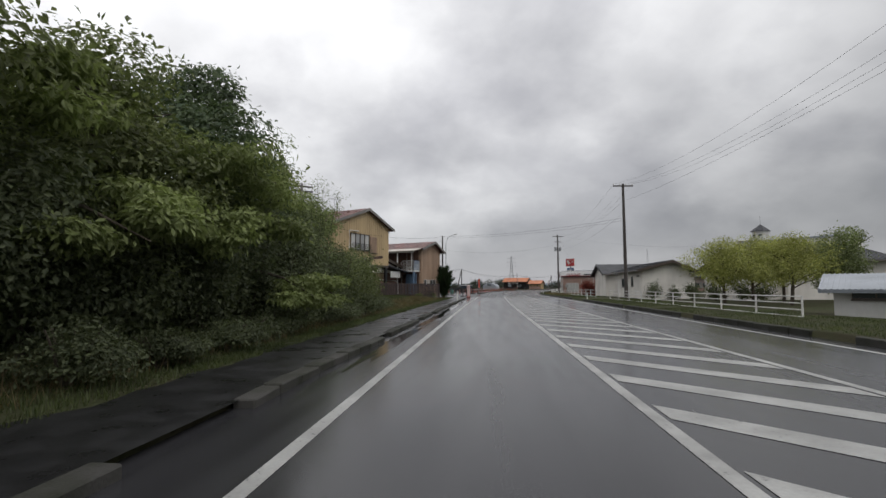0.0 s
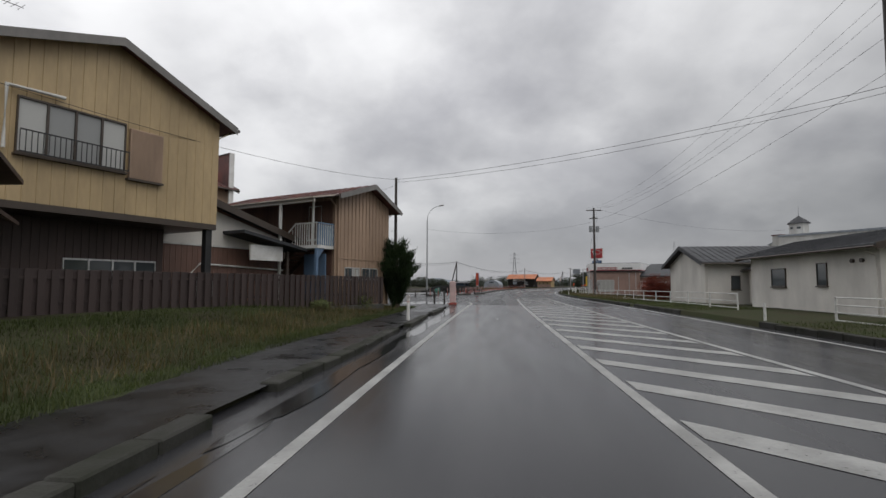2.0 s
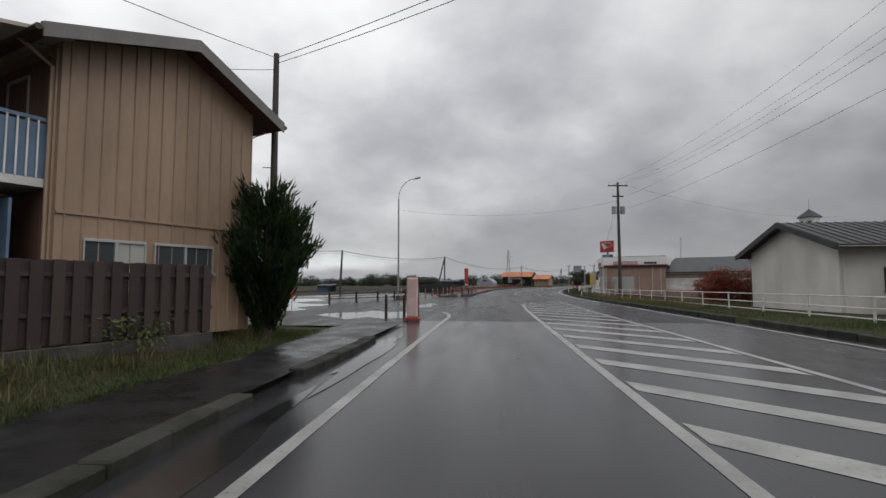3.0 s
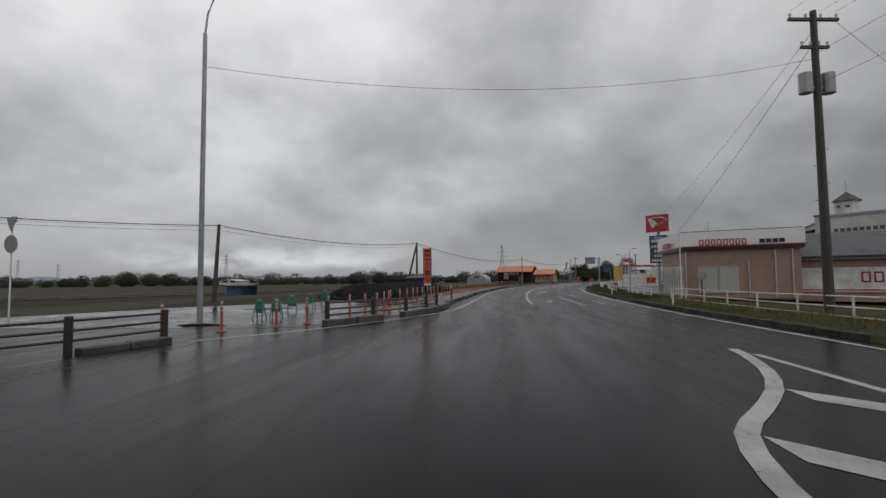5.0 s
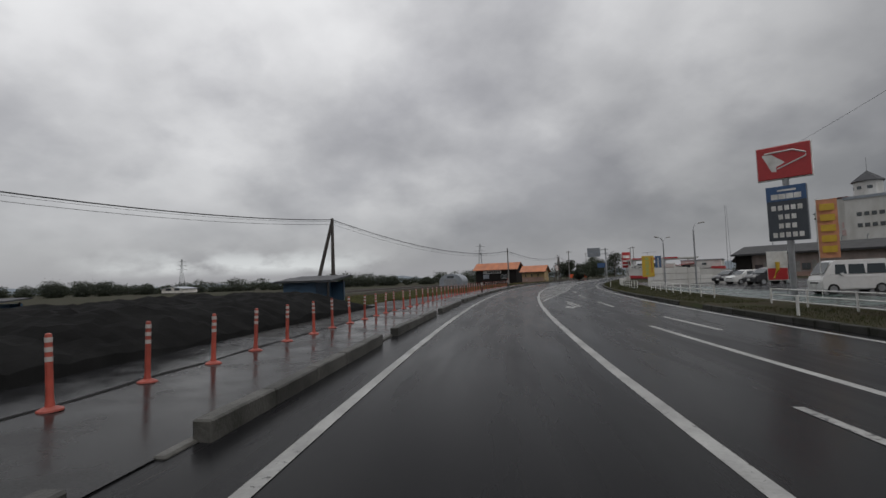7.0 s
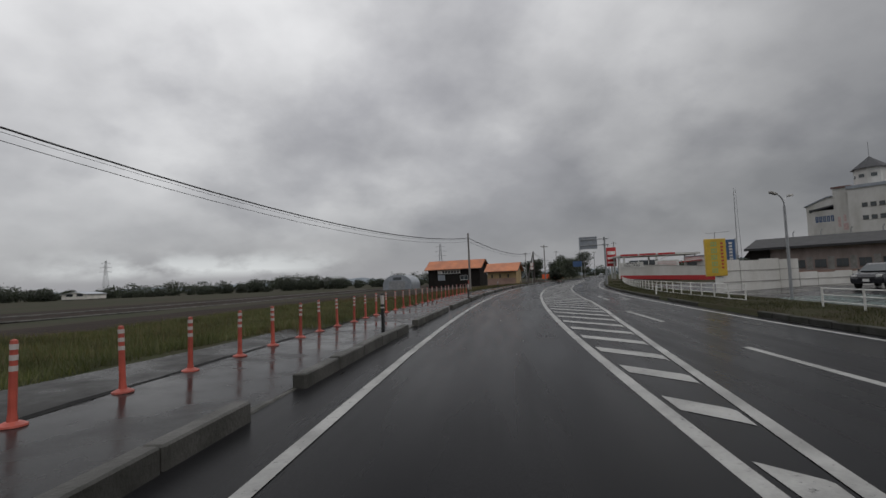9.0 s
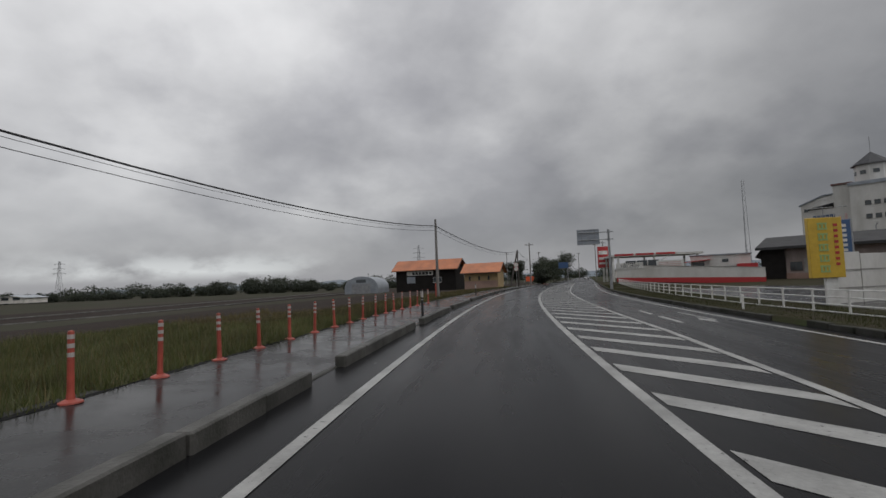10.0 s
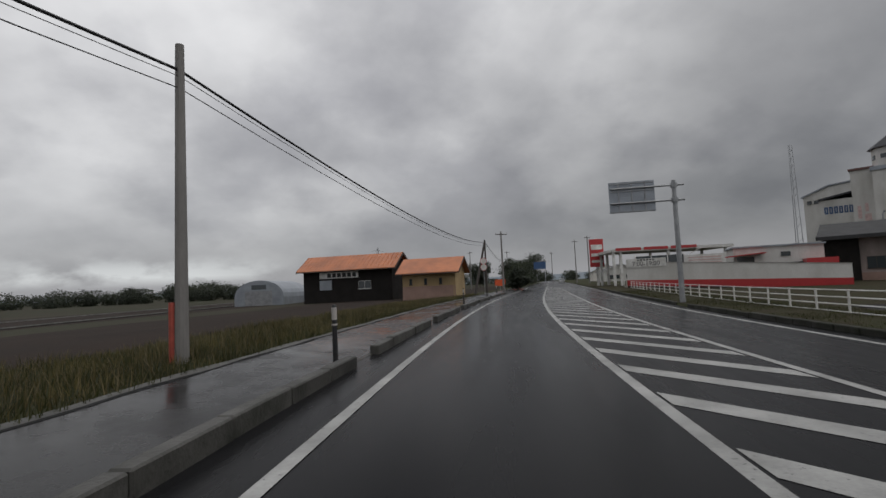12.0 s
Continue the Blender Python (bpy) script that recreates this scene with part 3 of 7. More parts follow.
strip("pavement_joint", [(s, foot_n(s) - 0.07 - 0.04 * math.sin(s * 2.3), foot_n(s) + 0.04 + 0.03 * math.sin(s * 3.1), works_z(s) + 0.004, works_z(s) + 0.004) for s in np.arange(82, 262, 0.6)], M_JOINT, 0.02, "dark uneven joint along the footway edge", "pavement")
strip("pavement_edging", [(s, foot_n(s) - 0.30 - 0.05 * math.sin(s * 1.7), foot_n(s) - 0.05, 0.010, 0.010) for s in np.arange(162.6, 262, 0.8)], M_KERB_WORKS, 0.01, "wet concrete edging strip against the verge", "pavement")

# ---- road markings ----
LINE = 0.15


def line(name, pts, width=LINE, mat=None, parent=None, z=0.005):
    """A painted line through (s, n) points."""
    bm = bmesh.new()
    dense = []
    for (s0, n0), (s1, n1) in zip(pts, pts[1:]):
        k = max(1, int(abs(s1 - s0) / 2.5))
        dense += [(s0 + (s1 - s0) * i / k, n0 + (n1 - n0) * i / k) for i in range(k)]
    dense.append(pts[-1])
    ps = [rp(s, n, z) for s, n in dense]
    left, right = [], []
    for i, p in enumerate(ps):
        d = (ps[min(i + 1, len(ps) - 1)] - ps[max(i - 1, 0)]).normalized()
        o = Vector((d.y, -d.x, 0)) * width / 2
        left.append(bm.verts.new(p - o))
        right.append(bm.verts.new(p + o))
    for i in range(len(ps) - 1):
        bm.faces.new((left[i], right[i], right[i + 1], left[i + 1]))
    ob = mesh_object(name, bm, mat or M_PAINT)
    if parent:
        ob.parent = parent
    else:
        tagged(ob, "white painted road line, wet and worn", "road marking", "", "structure")
    return ob


line("edge_line_left", [(-60, -1.64), (54, -1.66), (55.5, -1.8), (57, -2.2), (58.2, -3.0), (59.0, -4.2), (59.4, -5.6)], 0.145)
line("edge_line_left", [(73.8, -6.5), (75.4, -5.3), (76.7, -4.5), (77.7, -4.0), (79, -3.4), (81.4, -2.65), (83, -2.15), (85, -1.82), (88, -1.66), (92, -1.59), (110, -1.58), (140, -1.63), (260, -1.62)], 0.145)
line("edge_line_right", [(-60, 7.6), (10, 7.75), (40, 7.85), (90, 7.75), (130, 7.9), (165, 7.6), (185, 7.7), (260, 8.0)])
line("centre_line", [(91.5, 1.84), (94, 1.74), (100, 1.70), (130, 1.67), (260, 1.78), (600, 1.8)], 0.16)
line("lane_line", [(91.2, 4.55), (95, 4.5), (107, 4.15)])
for a, b, n0, n1 in ((116.5, 121.4, 3.45, 3.2), (126.6, 131.4, 4.72, 4.65), (137, 141.8, 4.75, 4.7), (116.4, 121.4, 4.9, 4.85), (94.0, 97.8, 6.05, 5.95), (106, 110.5, 5.6, 5.5), (151.5, 154.2, 5.5, 5.55), (155.2, 157.4, 5.55, 5.6)):
    line("lane_dash", [(a, n0), (b, n1)])


def hatching(name, s_from, s_to, left, right, tip):
    """A hatched island: two edge lines and slanting stripes 0.45 m wide."""
    top = new(name)
    tagged(top, "white hatched traffic island painted on wet asphalt", "road marking", "", "structure")
    s = tip
    while s > s_from:
        s -= 2.05
    while s < s_to:
        s += 2.05
        half = 0.31
        bm = bmesh.new()
        ring = []
        for sgn in (-1, 1):
            pts = []
            for k in range(7):
                u = k / 6
                n = left(s) + 0.13
                r = right(s) - 0.13
                nn = n + (r - n) * u
                ss = s - half + sgn * half - (nn - n)
                r2 = right(ss) - 0.12
                pts.append((ss, min(nn, r2)))
            ring.append(pts)
        if right(s) - left(s) > 0.55:
            a = [bm.verts.new(rp(q[0], q[1], 0.005)) for q in ring[0]]
            b = [bm.verts.new(rp(q[0], q[1], 0.005)) for q in ring[1]]
            for k in range(6):
                bm.faces.new((a[k], a[k + 1], b[k + 1], b[k]))
            part("stripe", bm, M_PAINT, top)
        else:
            bm.free()
    return top


def isl_left(s):
    return float(np.interp(s, [-60, 60, 67.3, 68.5, 69.1, 70.5, 72.4, 74.2], [1.70, 1.70, 1.80, 2.3, 2.75, 3.6, 4.3, 4.72]))


def isl_right(s):
    return float(np.interp(s, [-60, 20, 60, 74], [4.85, 4.9, 4.75, 4.8]))


def isl2_right(s):
    return float(np.interp(s, [121.5, 125.7, 129.3, 134.3, 142, 149, 175, 200, 240, 262], [1.9, 2.4, 2.8, 3.3, 3.95, 4.3, 4.4, 4.4, 4.0, 2.2]))


isl = hatching("hatched_island", -40, 72.5, isl_left, isl_right, 19.06)
line("left_line", [(-60, 1.70), (60, 1.70), (66.6, 1.82)], 0.15, parent=isl)
line("right_line", [(-60, 4.85), (20, 4.9), (60, 4.75), (73.4, 4.8)], parent=isl)
NOSE = [(66.6, 1.82), (67.2, 1.90), (67.8, 2.04), (68.3, 2.22), (68.7, 2.45), (69.1, 2.74), (69.6, 3.08), (70.2, 3.45), (70.9, 3.80), (71.7, 4.12), (72.6, 4.38), (73.4, 4.58), (74.1, 4.70)]
line("nose_line", NOSE, 0.2, parent=isl, z=0.009)
isl2 = hatching("hatched_island", 122, 258, lambda s: 1.70, isl2_right, 170.23)
line("right_line", [(s, isl2_right(s)) for s in (121.5, 125.7, 129.3, 134.3, 142, 149, 175, 200, 240, 262)], parent=isl2, z=0.009)


def road_arrow(s, n, flip=1):
    """A turning arrow that faces the camera's traffic."""
    top = new("turn_arrow")
    tagged(top, "worn white turn arrow painted on wet asphalt", "road marking", "", "structure")
    stem = ((4.0, 0.04), (4.0, 0.16), (0.62, 0.27), (0.62, 0.13))
    head = ((0.62, 0.28), (0.3, 0.2), (-0.05, 0.01), (-0.7, 0.0), (-0.42, -0.12), (0.35, -0.32), (1.2, -0.1), (1.2, 0.02), (0.72, -0.04), (0.62, 0.12))
    for pts in ([(s + a, n + b * flip) for a, b in stem], [(s + a, n + b * flip) for a, b in head]):
        bm = bmesh.new()
        f = bm.faces.new([bm.verts.new(rp(a, b, 0.005)) for a, b in pts])
        f.normal_update()
        if f.normal.z < 0:
            f.normal_flip()
        part("arrow_piece", bm, M_PAINT_WORN, top)


road_arrow(94.0, 3.0)
road_arrow(115.5, 3.0)
road_arrow(152.3, 6.7, 1)

# ---- puddles in the gutter and on the paving ----
def puddle(s, n, ls, ln, z=0.004, seed=0):
    rnd = random.Random(seed)
    bm = bmesh.new()
    ring = []
    ph = rnd.random() * 6
    for k in range(26):
        a = 2 * math.pi * k / 26
        r = 1 + 0.28 * math.sin(2 * a + ph) + 0.2 * math.sin(5 * a + 2 * ph) + rnd.uniform(-0.08, 0.08)
        ring.append(bm.verts.new(rp(s + math.cos(a) * ls * r, n + math.sin(a) * ln * r, z)))
    f = bm.faces.new(ring)
    f.normal_update()
    if f.normal.z < 0:
        f.normal_flip()
    ob = mesh_object("puddle", bm, M_PUDDLE)
    tagged(ob, "shallow rain puddle in the road gutter", "puddle", "puddles", "structure")


for i, (s, n, a, b, z) in enumerate(((3, -2.3, 5.0, 0.16, .004), (12, -2.3, 4.0, 0.2, .009), (20, -2.3, 4.4, 0.18, .004), (28, -2.25, 3.2, 0.2, .009), (36, -2.2, 3.6, 0.27, .004), (44, -2.25, 3.4, 0.2, .009),
                                     (55, -5, 2.8, 1.5, .005), (60, -12, 4.5, 3.0, .005), (63, -3.8, 2.0, 0.6, .005), (70, -14, 3.0, 1.6, .005))):
    puddle(s, n, a, b, z, i)


# ---- kerbs, block by block ----
def kerb(name, s0, s1, n_at, top, width, base=-0.05, length=1.0, label="", gap=0.015, mat=None):
    ob = new(name)
    tagged(ob, label, "kerb", "", "structure")
    k = max(1, round((s1 - s0) / length))
    ls = (s1 - s0) / k
    lg = sum((rp(s0 + (i + 1) * ls, n_at(s0 + (i + 1) * ls)) - rp(s0 + i * ls, n_at(s0 + i * ls))).length for i in range(k)) / k
    bm = box(-width / 2, width / 2, -lg / 2 + gap, lg / 2 - gap, base, top, bevel=0.018)
    shared = None
    for i in range(k):
        s = s0 + (i + 0.5) * ls
        h0, h1 = rp(s - 0.5, n_at(s - 0.5)), rp(s + 0.5, n_at(s + 0.5))
        m = Matrix.Translation(rp(s, n_at(s), 0)) @ Matrix.Rotation(math.atan2(-(h1 - h0).x, (h1 - h0).y), 4, "Z")
        m = m @ Matrix.Rotation(random.uniform(-0.012, 0.012), 4, "X") @ Matrix.Translation((random.uniform(-.012, .012), 0, random.uniform(-.012, .012)))
        if shared is None:
            b = part("kerb_block", bm, mat or M_KERB, ob)
            shared = b.data
        else:
            b = new("kerb_block", shared)
            b.parent = ob
        b.matrix_world = m
    return ob


for a, b in ((-40, -6), (-4, 3), (4.2, 9.5), (11, 14.2), (15.6, 24.5), (26, 34), (35.5, 40), (41.5, 46)):
    kerb("kerb_left", a, b, lambda s: -2.76 + 0.04 * math.sin(s * 0.9), 0.115, 0.26, label="low broken blackened kerb beside the footway", length=0.8)
for a, b in ((-40, -8), (-6.5, 3.0), (4.6, 12.2), (13.6, 22.6), (23.2, 37), (44, 52), (53, 74), (76, 98), (103, 115.5), (119, 139.5), (145.5, 150.5), (152.5, 190), (192, 232)):
    kerb("kerb_right", a, b, lambda s: 8.55, 0.17, 0.2, label="dark mossy concrete kerb along the verge")
def works_kerb_n(s):
    return float(np.interp(s, [77.0, 78.8, 80.5, 82.0, 83.5, 85.4, 87.7], [-4.80, -3.62, -3.12, -2.82, -2.55, -2.40, -2.38]))


for a, b in ((77.1, 79.0), (80.4, 87.6)):
    kerb("kerb_works", a, b, works_kerb_n, 0.19, 0.22, label="low earth-stained kerb in front of the pipe barrier", mat=M_KERB_WORKS)
kerb("kerb_works", 71.9, 73.6, lambda s: -6.85 - 0.33 * (73.6 - s), 0.13, 0.26, label="low earth-stained kerb at the junction corner", mat=M_KERB_WORKS)
KERB_STARTS = [88.7, 96.4, 104.0, 111.7, 119.4, 127.2, 135.1, 142.9, 150.4, 157.9, 165.6, 173.2, 180.9, 188.6, 196.3, 204.0, 211.7, 219.4]
for a, b in zip(KERB_STARTS, KERB_STARTS[1:]):
    b -= 1.35
    kerb("kerb_works", a, b, bar_n, 0.19, 0.18, label="wet grey precast concrete kerb blocks at the works", length=1.2, mat=M_KERB_WORKS)
kerb("footway_edging", 80, 260, lambda s: bar_n(s) - 0.09, 0.024, 0.12, label="flush wet concrete edging of the footway", length=4.0, gap=0.004, mat=M_KERB_WORKS)


# ---- buildings ----
def frame_m(origin, xdir, z=0.0):
    """A matrix at origin whose x axis points along the ground direction xdir, y to the left of it."""
    x = Vector((xdir[0], xdir[1], 0)).normalized()
    return Matrix(((x.x, -x.y, 0, origin[0]), (x.y, x.x, 0, origin[1]), (0, 0, 1, lifted(*origin[:2], z).z), (0, 0, 0, 1)))


def window(parent, face, w, d, u0, u1, z0, z1, mullions=1, frame_mat=None, pane_mat=None, depth=0.06):
    """A window on a face: 'front' (y=0), 'back' (y=d), 'left' (x=0) or 'right' (x=w) of a house."""
    def place(u, out, z):
        return {"front": (u, -out, z), "back": (u, d + out, z), "left": (-out, u, z), "right": (w + out, u, z)}[face]

    def slab(a, b, lo, hi, o0, o1):
        p, q = place(a, o0, lo), place(b, o1, hi)
        return box(min(p[0], q[0]), max(p[0], q[0]), min(p[1], q[1]), max(p[1], q[1]), lo, hi)
    win = part("window", slab(u0, u1, z0, z0 + 0.05, 0, depth), frame_mat or M_FRAME, parent)
    part("window_frame", slab(u0, u1, z1 - 0.05, z1, 0, depth), frame_mat or M_FRAME, win)
    k = mullions + 1
    for i in range(k + 1):
        u = u0 + (u1 - u0) * i / k
        part("window_frame", slab(max(u0, u - 0.025), min(u1, u + 0.025), z0 + 0.05, z1 - 0.05, 0, depth), frame_mat or M_FRAME, win)
        if i < k:
            mat = pane_mat[i % len(pane_mat)] if isinstance(pane_mat, list) else (pane_mat or M_GLASS)
            part("pane", slab(u + 0.025, u + (u1 - u0) / k - 0.025, z0 + 0.05, z1 - 0.05, -0.02, depth * 0.4), mat, win)
    part("window_sill", slab(u0 - 0.04, u1 + 0.04, z0 - 0.05, z0, 0, depth + 0.05), frame_mat or M_FRAME, win)
    return win


def gable_house(name, m, w, d, z0, eave, ridge, ridge_x, wall_mat, roof_mat, label, over=0.45, over_y=0.4, eave_r=None, thick=0.14, ribs=0.0, seams=0.45, fascia_mat=None, rib_mat=None, rib=0.011, gutter=True, category="house"):
    """A house with its gables at y=0 and y=d and its ridge along y."""
    eave_r = eave if eave_r is None else eave_r
    ob = thing(name, m, label, category)
    outline = [(0, z0), (w, z0), (w, eave_r), (ridge_x, ridge), (0, eave)]
    part("wall", prism(outline, "y", 0, d), wall_mat, ob)
    sl, sr = (ridge - eave) / ridge_x, (ridge - eave_r) / (w - ridge_x)
    for nm, x0, xr, sgn, sl_ in (("roof", -over, ridge_x, 1, sl), ("roof", w + over, ridge_x, -1, sr)):
        zo = ridge - abs(ridge_x - x0) * sl_
        t = thick
        part(nm, prism([(x0, zo + 0.01), (xr, ridge + 0.01), (xr, ridge + t), (x0, zo + t)], "y", -over_y, d + over_y), roof_mat, ob)
        if seams:
            bm = bmesh.new()
            y = -over_y + 0.05
            while y < d + over_y:
                add_prism(bm, [(x0, zo + t - 0.01), (xr, ridge + t - 0.01), (xr, ridge + t + 0.035), (x0, zo + t + 0.035)], "y", y, y + 0.045)
                y += seams
            bmesh.ops.recalc_face_normals(bm, faces=bm.faces[:])
            part("roof_seams", bm, roof_mat, ob)
        for yy in (-over_y - 0.03, d + over_y):
            part("bargeboard", prism([(x0, zo - 0.12), (xr, ridge - 0.12), (xr, ridge + t + 0.02), (x0, zo + t + 0.02)], "y", yy, yy + 0.03), fascia_mat or M_ALU, ob)
        if gutter:
            gx = x0 - sgn * 0.06
            part("gutter", tube([(gx, -over_y, zo + 0.02), (gx, d + over_y, zo + 0.02)], 0.055, 6), M_FRAME, ob)
            wx = -0.07 if sgn > 0 else w + 0.07
            part("downpipe", tube([(gx, 0.15, zo), (wx, 0.15, zo - 0.3), (wx, 0.15, z0 + 0.1)], 0.035, 6), wall_mat, ob)
    if ribs:
        bm = bmesh.new()
        u = ribs / 2
        while u < w:
            top = eave + u * sl if u < ridge_x else eave_r + (w - u) * sr
            add_prism(bm, [(u - 0.02, 0.0), (u - 0.008, -rib), (u + 0.008, -rib), (u + 0.02, 0.0)], "z", z0, top)
            u += ribs
        v = ribs / 2
        while v < d:
            add_prism(bm, [(0.0, v - 0.02), (-rib, v - 0.008), (-rib, v + 0.008), (0.0, v + 0.02)], "z", z0, eave)
            add_prism(bm, [(w, v - 0.02), (w + rib, v - 0.008), (w + rib, v + 0.008), (w, v + 0.02)], "z", z0, eave_r)
            v += ribs
        bmesh.ops.recalc_face_normals(bm, faces=bm.faces[:])
        part("siding_ribs", bm, rib_mat or wall_mat, ob)
    return ob


GDIR = (0.48, 0.877)


def at_gdir(x, y):
    return frame_m((x, y), GDIR)


def build_yellow_house():
    m = at_gdir(-8.36, 39.36)
    w, d = 7.28, 10.0
    h = gable_house("two_storey_house", m, w, d, 3.3, 6.7, 8.05, 3.95, M_YELLOW, M_REDROOF, "ochre metal-clad two-storey house with overhanging upper floor", over=0.45, over_y=0.35, eave_r=6.72, ribs=0.30, rib=0.02, thick=0.10, fascia_mat=M_POLE)
    part("floor_beam", box(0, w, 0, d, 3.12, 3.3), M_FRAME, h, "dark edge beam under the upper floor")
    part("ground_floor_wall", box(0.2, 6.3, 1.3, d - 0.1, 0.2, 3.12), M_SHADEBOARD, h, "brown ribbed ground floor wall, recess shade in its colour")
    bm = bmesh.new()
    u = 0.3
    while u < 6.25:
        add_box(bm, u, u + 0.02, 1.28, 1.3, 0.2, 3.12)
        u += 0.2
    part("siding_ribs", bm, M_SHADEBOARD, h)
    part("corner_post", box(w - 0.3, w - 0.08, 0.08, 0.3, 0.3, 3.12, 0.01), M_BLACK, h, "black timber corner post")
    part("corner_post", box(w - 0.3, w - 0.08, d - 0.3, d - 0.08, 0.3, 3.12, 0.01), M_BLACK, h)
    win = window(h, "front", w, d, 1.75, 4.25, 4.45, 5.85, 3, M_FRAME, [M_CURTAIN, M_CURTAIN_DIM, M_CURTAIN_DIM, M_CURTAIN], 0.09)
    rail = part("window_rail", box(1.75, 4.25, -0.30, -0.27, 4.98, 5.01), M_BLACK, h, "black steel window railing")
    part("rail_bar", box(1.75, 4.25, -0.30, -0.27, 4.45, 4.48), M_BLACK, rail)
    for k in range(22):
        u = 1.75 + 2.5 * k / 21
        part("baluster", box(u - 0.008, u + 0.008, -0.292, -0.276, 4.48, 4.98), M_BLACK, rail)
    part("shutter_box", box(4.35, 5.3, -0.14, 0, 4.32, 5.75, 0.015), M_TAN, h, "ribbed tan shutter case")
    bm = bmesh.new()
    for k in range(26):
        add_box(bm, 4.39, 5.26, -0.15, -0.13, 4.38 + k * 0.052, 4.405 + k * 0.052)
    part("shutter_slats", bm, M_TAN, h)
    part("shutter_frame", box(4.31, 5.34, -0.16, 0.0, 4.26, 4.32), M_FRAME, h)
    part("duct", tube([(1.50, -0.12, 4.5), (1.50, -0.12, 6.02), (2.7, -0.12, 6.06)], 0.05, 8), M_WHITE, h, "white plastic duct")
    for u0, u1 in ((5.9, 6.3), (6.7, 7.0)):
        window(h, "left", w, d, u0, u1, 5.4, 6.3, 0)
    window(h, "left", w, d, 8.0, 8.9, 5.3, 5.9, 1)
    g = window(h, "front", w, d, 3.45, 6.05, 1.15, 2.05, 3, M_ALU)
    g.matrix_world = m @ Matrix.Translation((0, 1.3, 0))
    ob = thing("television_aerial", m @ pose(1.6, 1.6, 7.35), "thin metal television aerial on the roof ridge", "aerial")
    part("mast", tube([(0, 0, -0.1), (0, 0, 1.45)], 0.018, 6), M_STEEL, ob)
    part("boom", tube([(-0.55, 0, 1.4), (0.75, 0, 1.4)], 0.012, 5), M_STEEL, ob)
    for k in range(9):
        u = -0.5 + k * 0.15
        part("element", tube([(u, -0.22, 1.4), (u, 0.22, 1.4)], 0.007, 4), M_STEEL, ob)
    for k, y in enumerate((6.0, 6.5, 7.0)):
        v = thing("vent_pipe", m @ pose(-0.28, 8.6 + 0.22 * k, 0), "tall white plastic vent pipe beside the house", "pipe", "vent pipes")
        part("pipe", tube([(0, 0, 0), (0, 0, 7.7 + (0, 0.35, 0.15)[k])], 0.06, 8), M_WHITE, v)
        part("cap", tube([(0, 0, 7.7 + (0, 0.35, 0.15)[k]), (0, 0, 7.95 + (0, 0.35, 0.15)[k])], 0.10, 8), M_WHITE, v)


def build_shed():
    x = Vector((-0.827, -0.562, 0))
    m = Matrix(((x.x, -0.562, 0, -5.28), (x.y, 0.827, 0, 37.10), (0, 0, 1, 0), (0, 0, 0, 1)))
    s = thing("garden_shed", m, "cream corrugated sheet shed with rusty roof", "shed")
    part("wall", box(0, 3.8, 0, 3.2, 0.22, 3.0), M_CREAM, s)
    bm = bmesh.new()
    for k in range(30):
        add_prism(bm, [(k * 0.127, 0), (k * 0.127 + 0.04, -0.02), (k * 0.127 + 0.08, 0)], "z", 0.26, 2.97)
        if k < 25:
            add_prism(bm, [(0, k * 0.127), (-0.02, k * 0.127 + 0.04), (0, k * 0.127 + 0.08)], "z", 0.26, 2.97)
    bmesh.ops.recalc_face_normals(bm, faces=bm.faces[:])
    part("corrugation", bm, M_CREAM, s)
    part("base", box(-0.05, 3.85, -0.05, 3.25, 0.0, 0.22), M_CONC, s)
    part("roof", prism([(-0.6, 3.56), (4.15, 2.95), (4.15, 3.03), (-0.6, 3.66)], "y", -0.75, 3.5), M_RUST, s, "rust-brown sheet roof")
    part("fascia", prism([(-0.6, 3.46), (4.15, 2.87), (4.15, 2.95), (-0.6, 3.56)], "y", -0.78, -0.72), M_RUST, s)
    part("gable_infill", prism([(0, 3.0), (3.8, 3.0), (0, 3.45)], "y", 0.02, 3.15), M_RUST, s, "dark boarding under the sloping roof")
    part("lean_to_roof", prism([(-0.6, 2.6), (0.0, 2.85), (0.0, 2.93), (-0.6, 2.68)], "y", 0.2, 3.2), M_RUST, s)
    part("pipe", tube([(-0.35, 0.5, 0.2), (-0.35, 0.5, 2.5)], 0.04, 6), M_WHITE, s)
    stick = thing("leaning_pole", Matrix.Translation((-4.95, 36.7, 0.25)), "pale leaning wooden pole beside the shed", "pole")
    part("stick", tube([(0, 0, 0), (0.04, 0.05, 0.5), (0.28, 0.3, 1.15)], [0.03, 0.028, 0.02], 6), M_CREAM, stick)


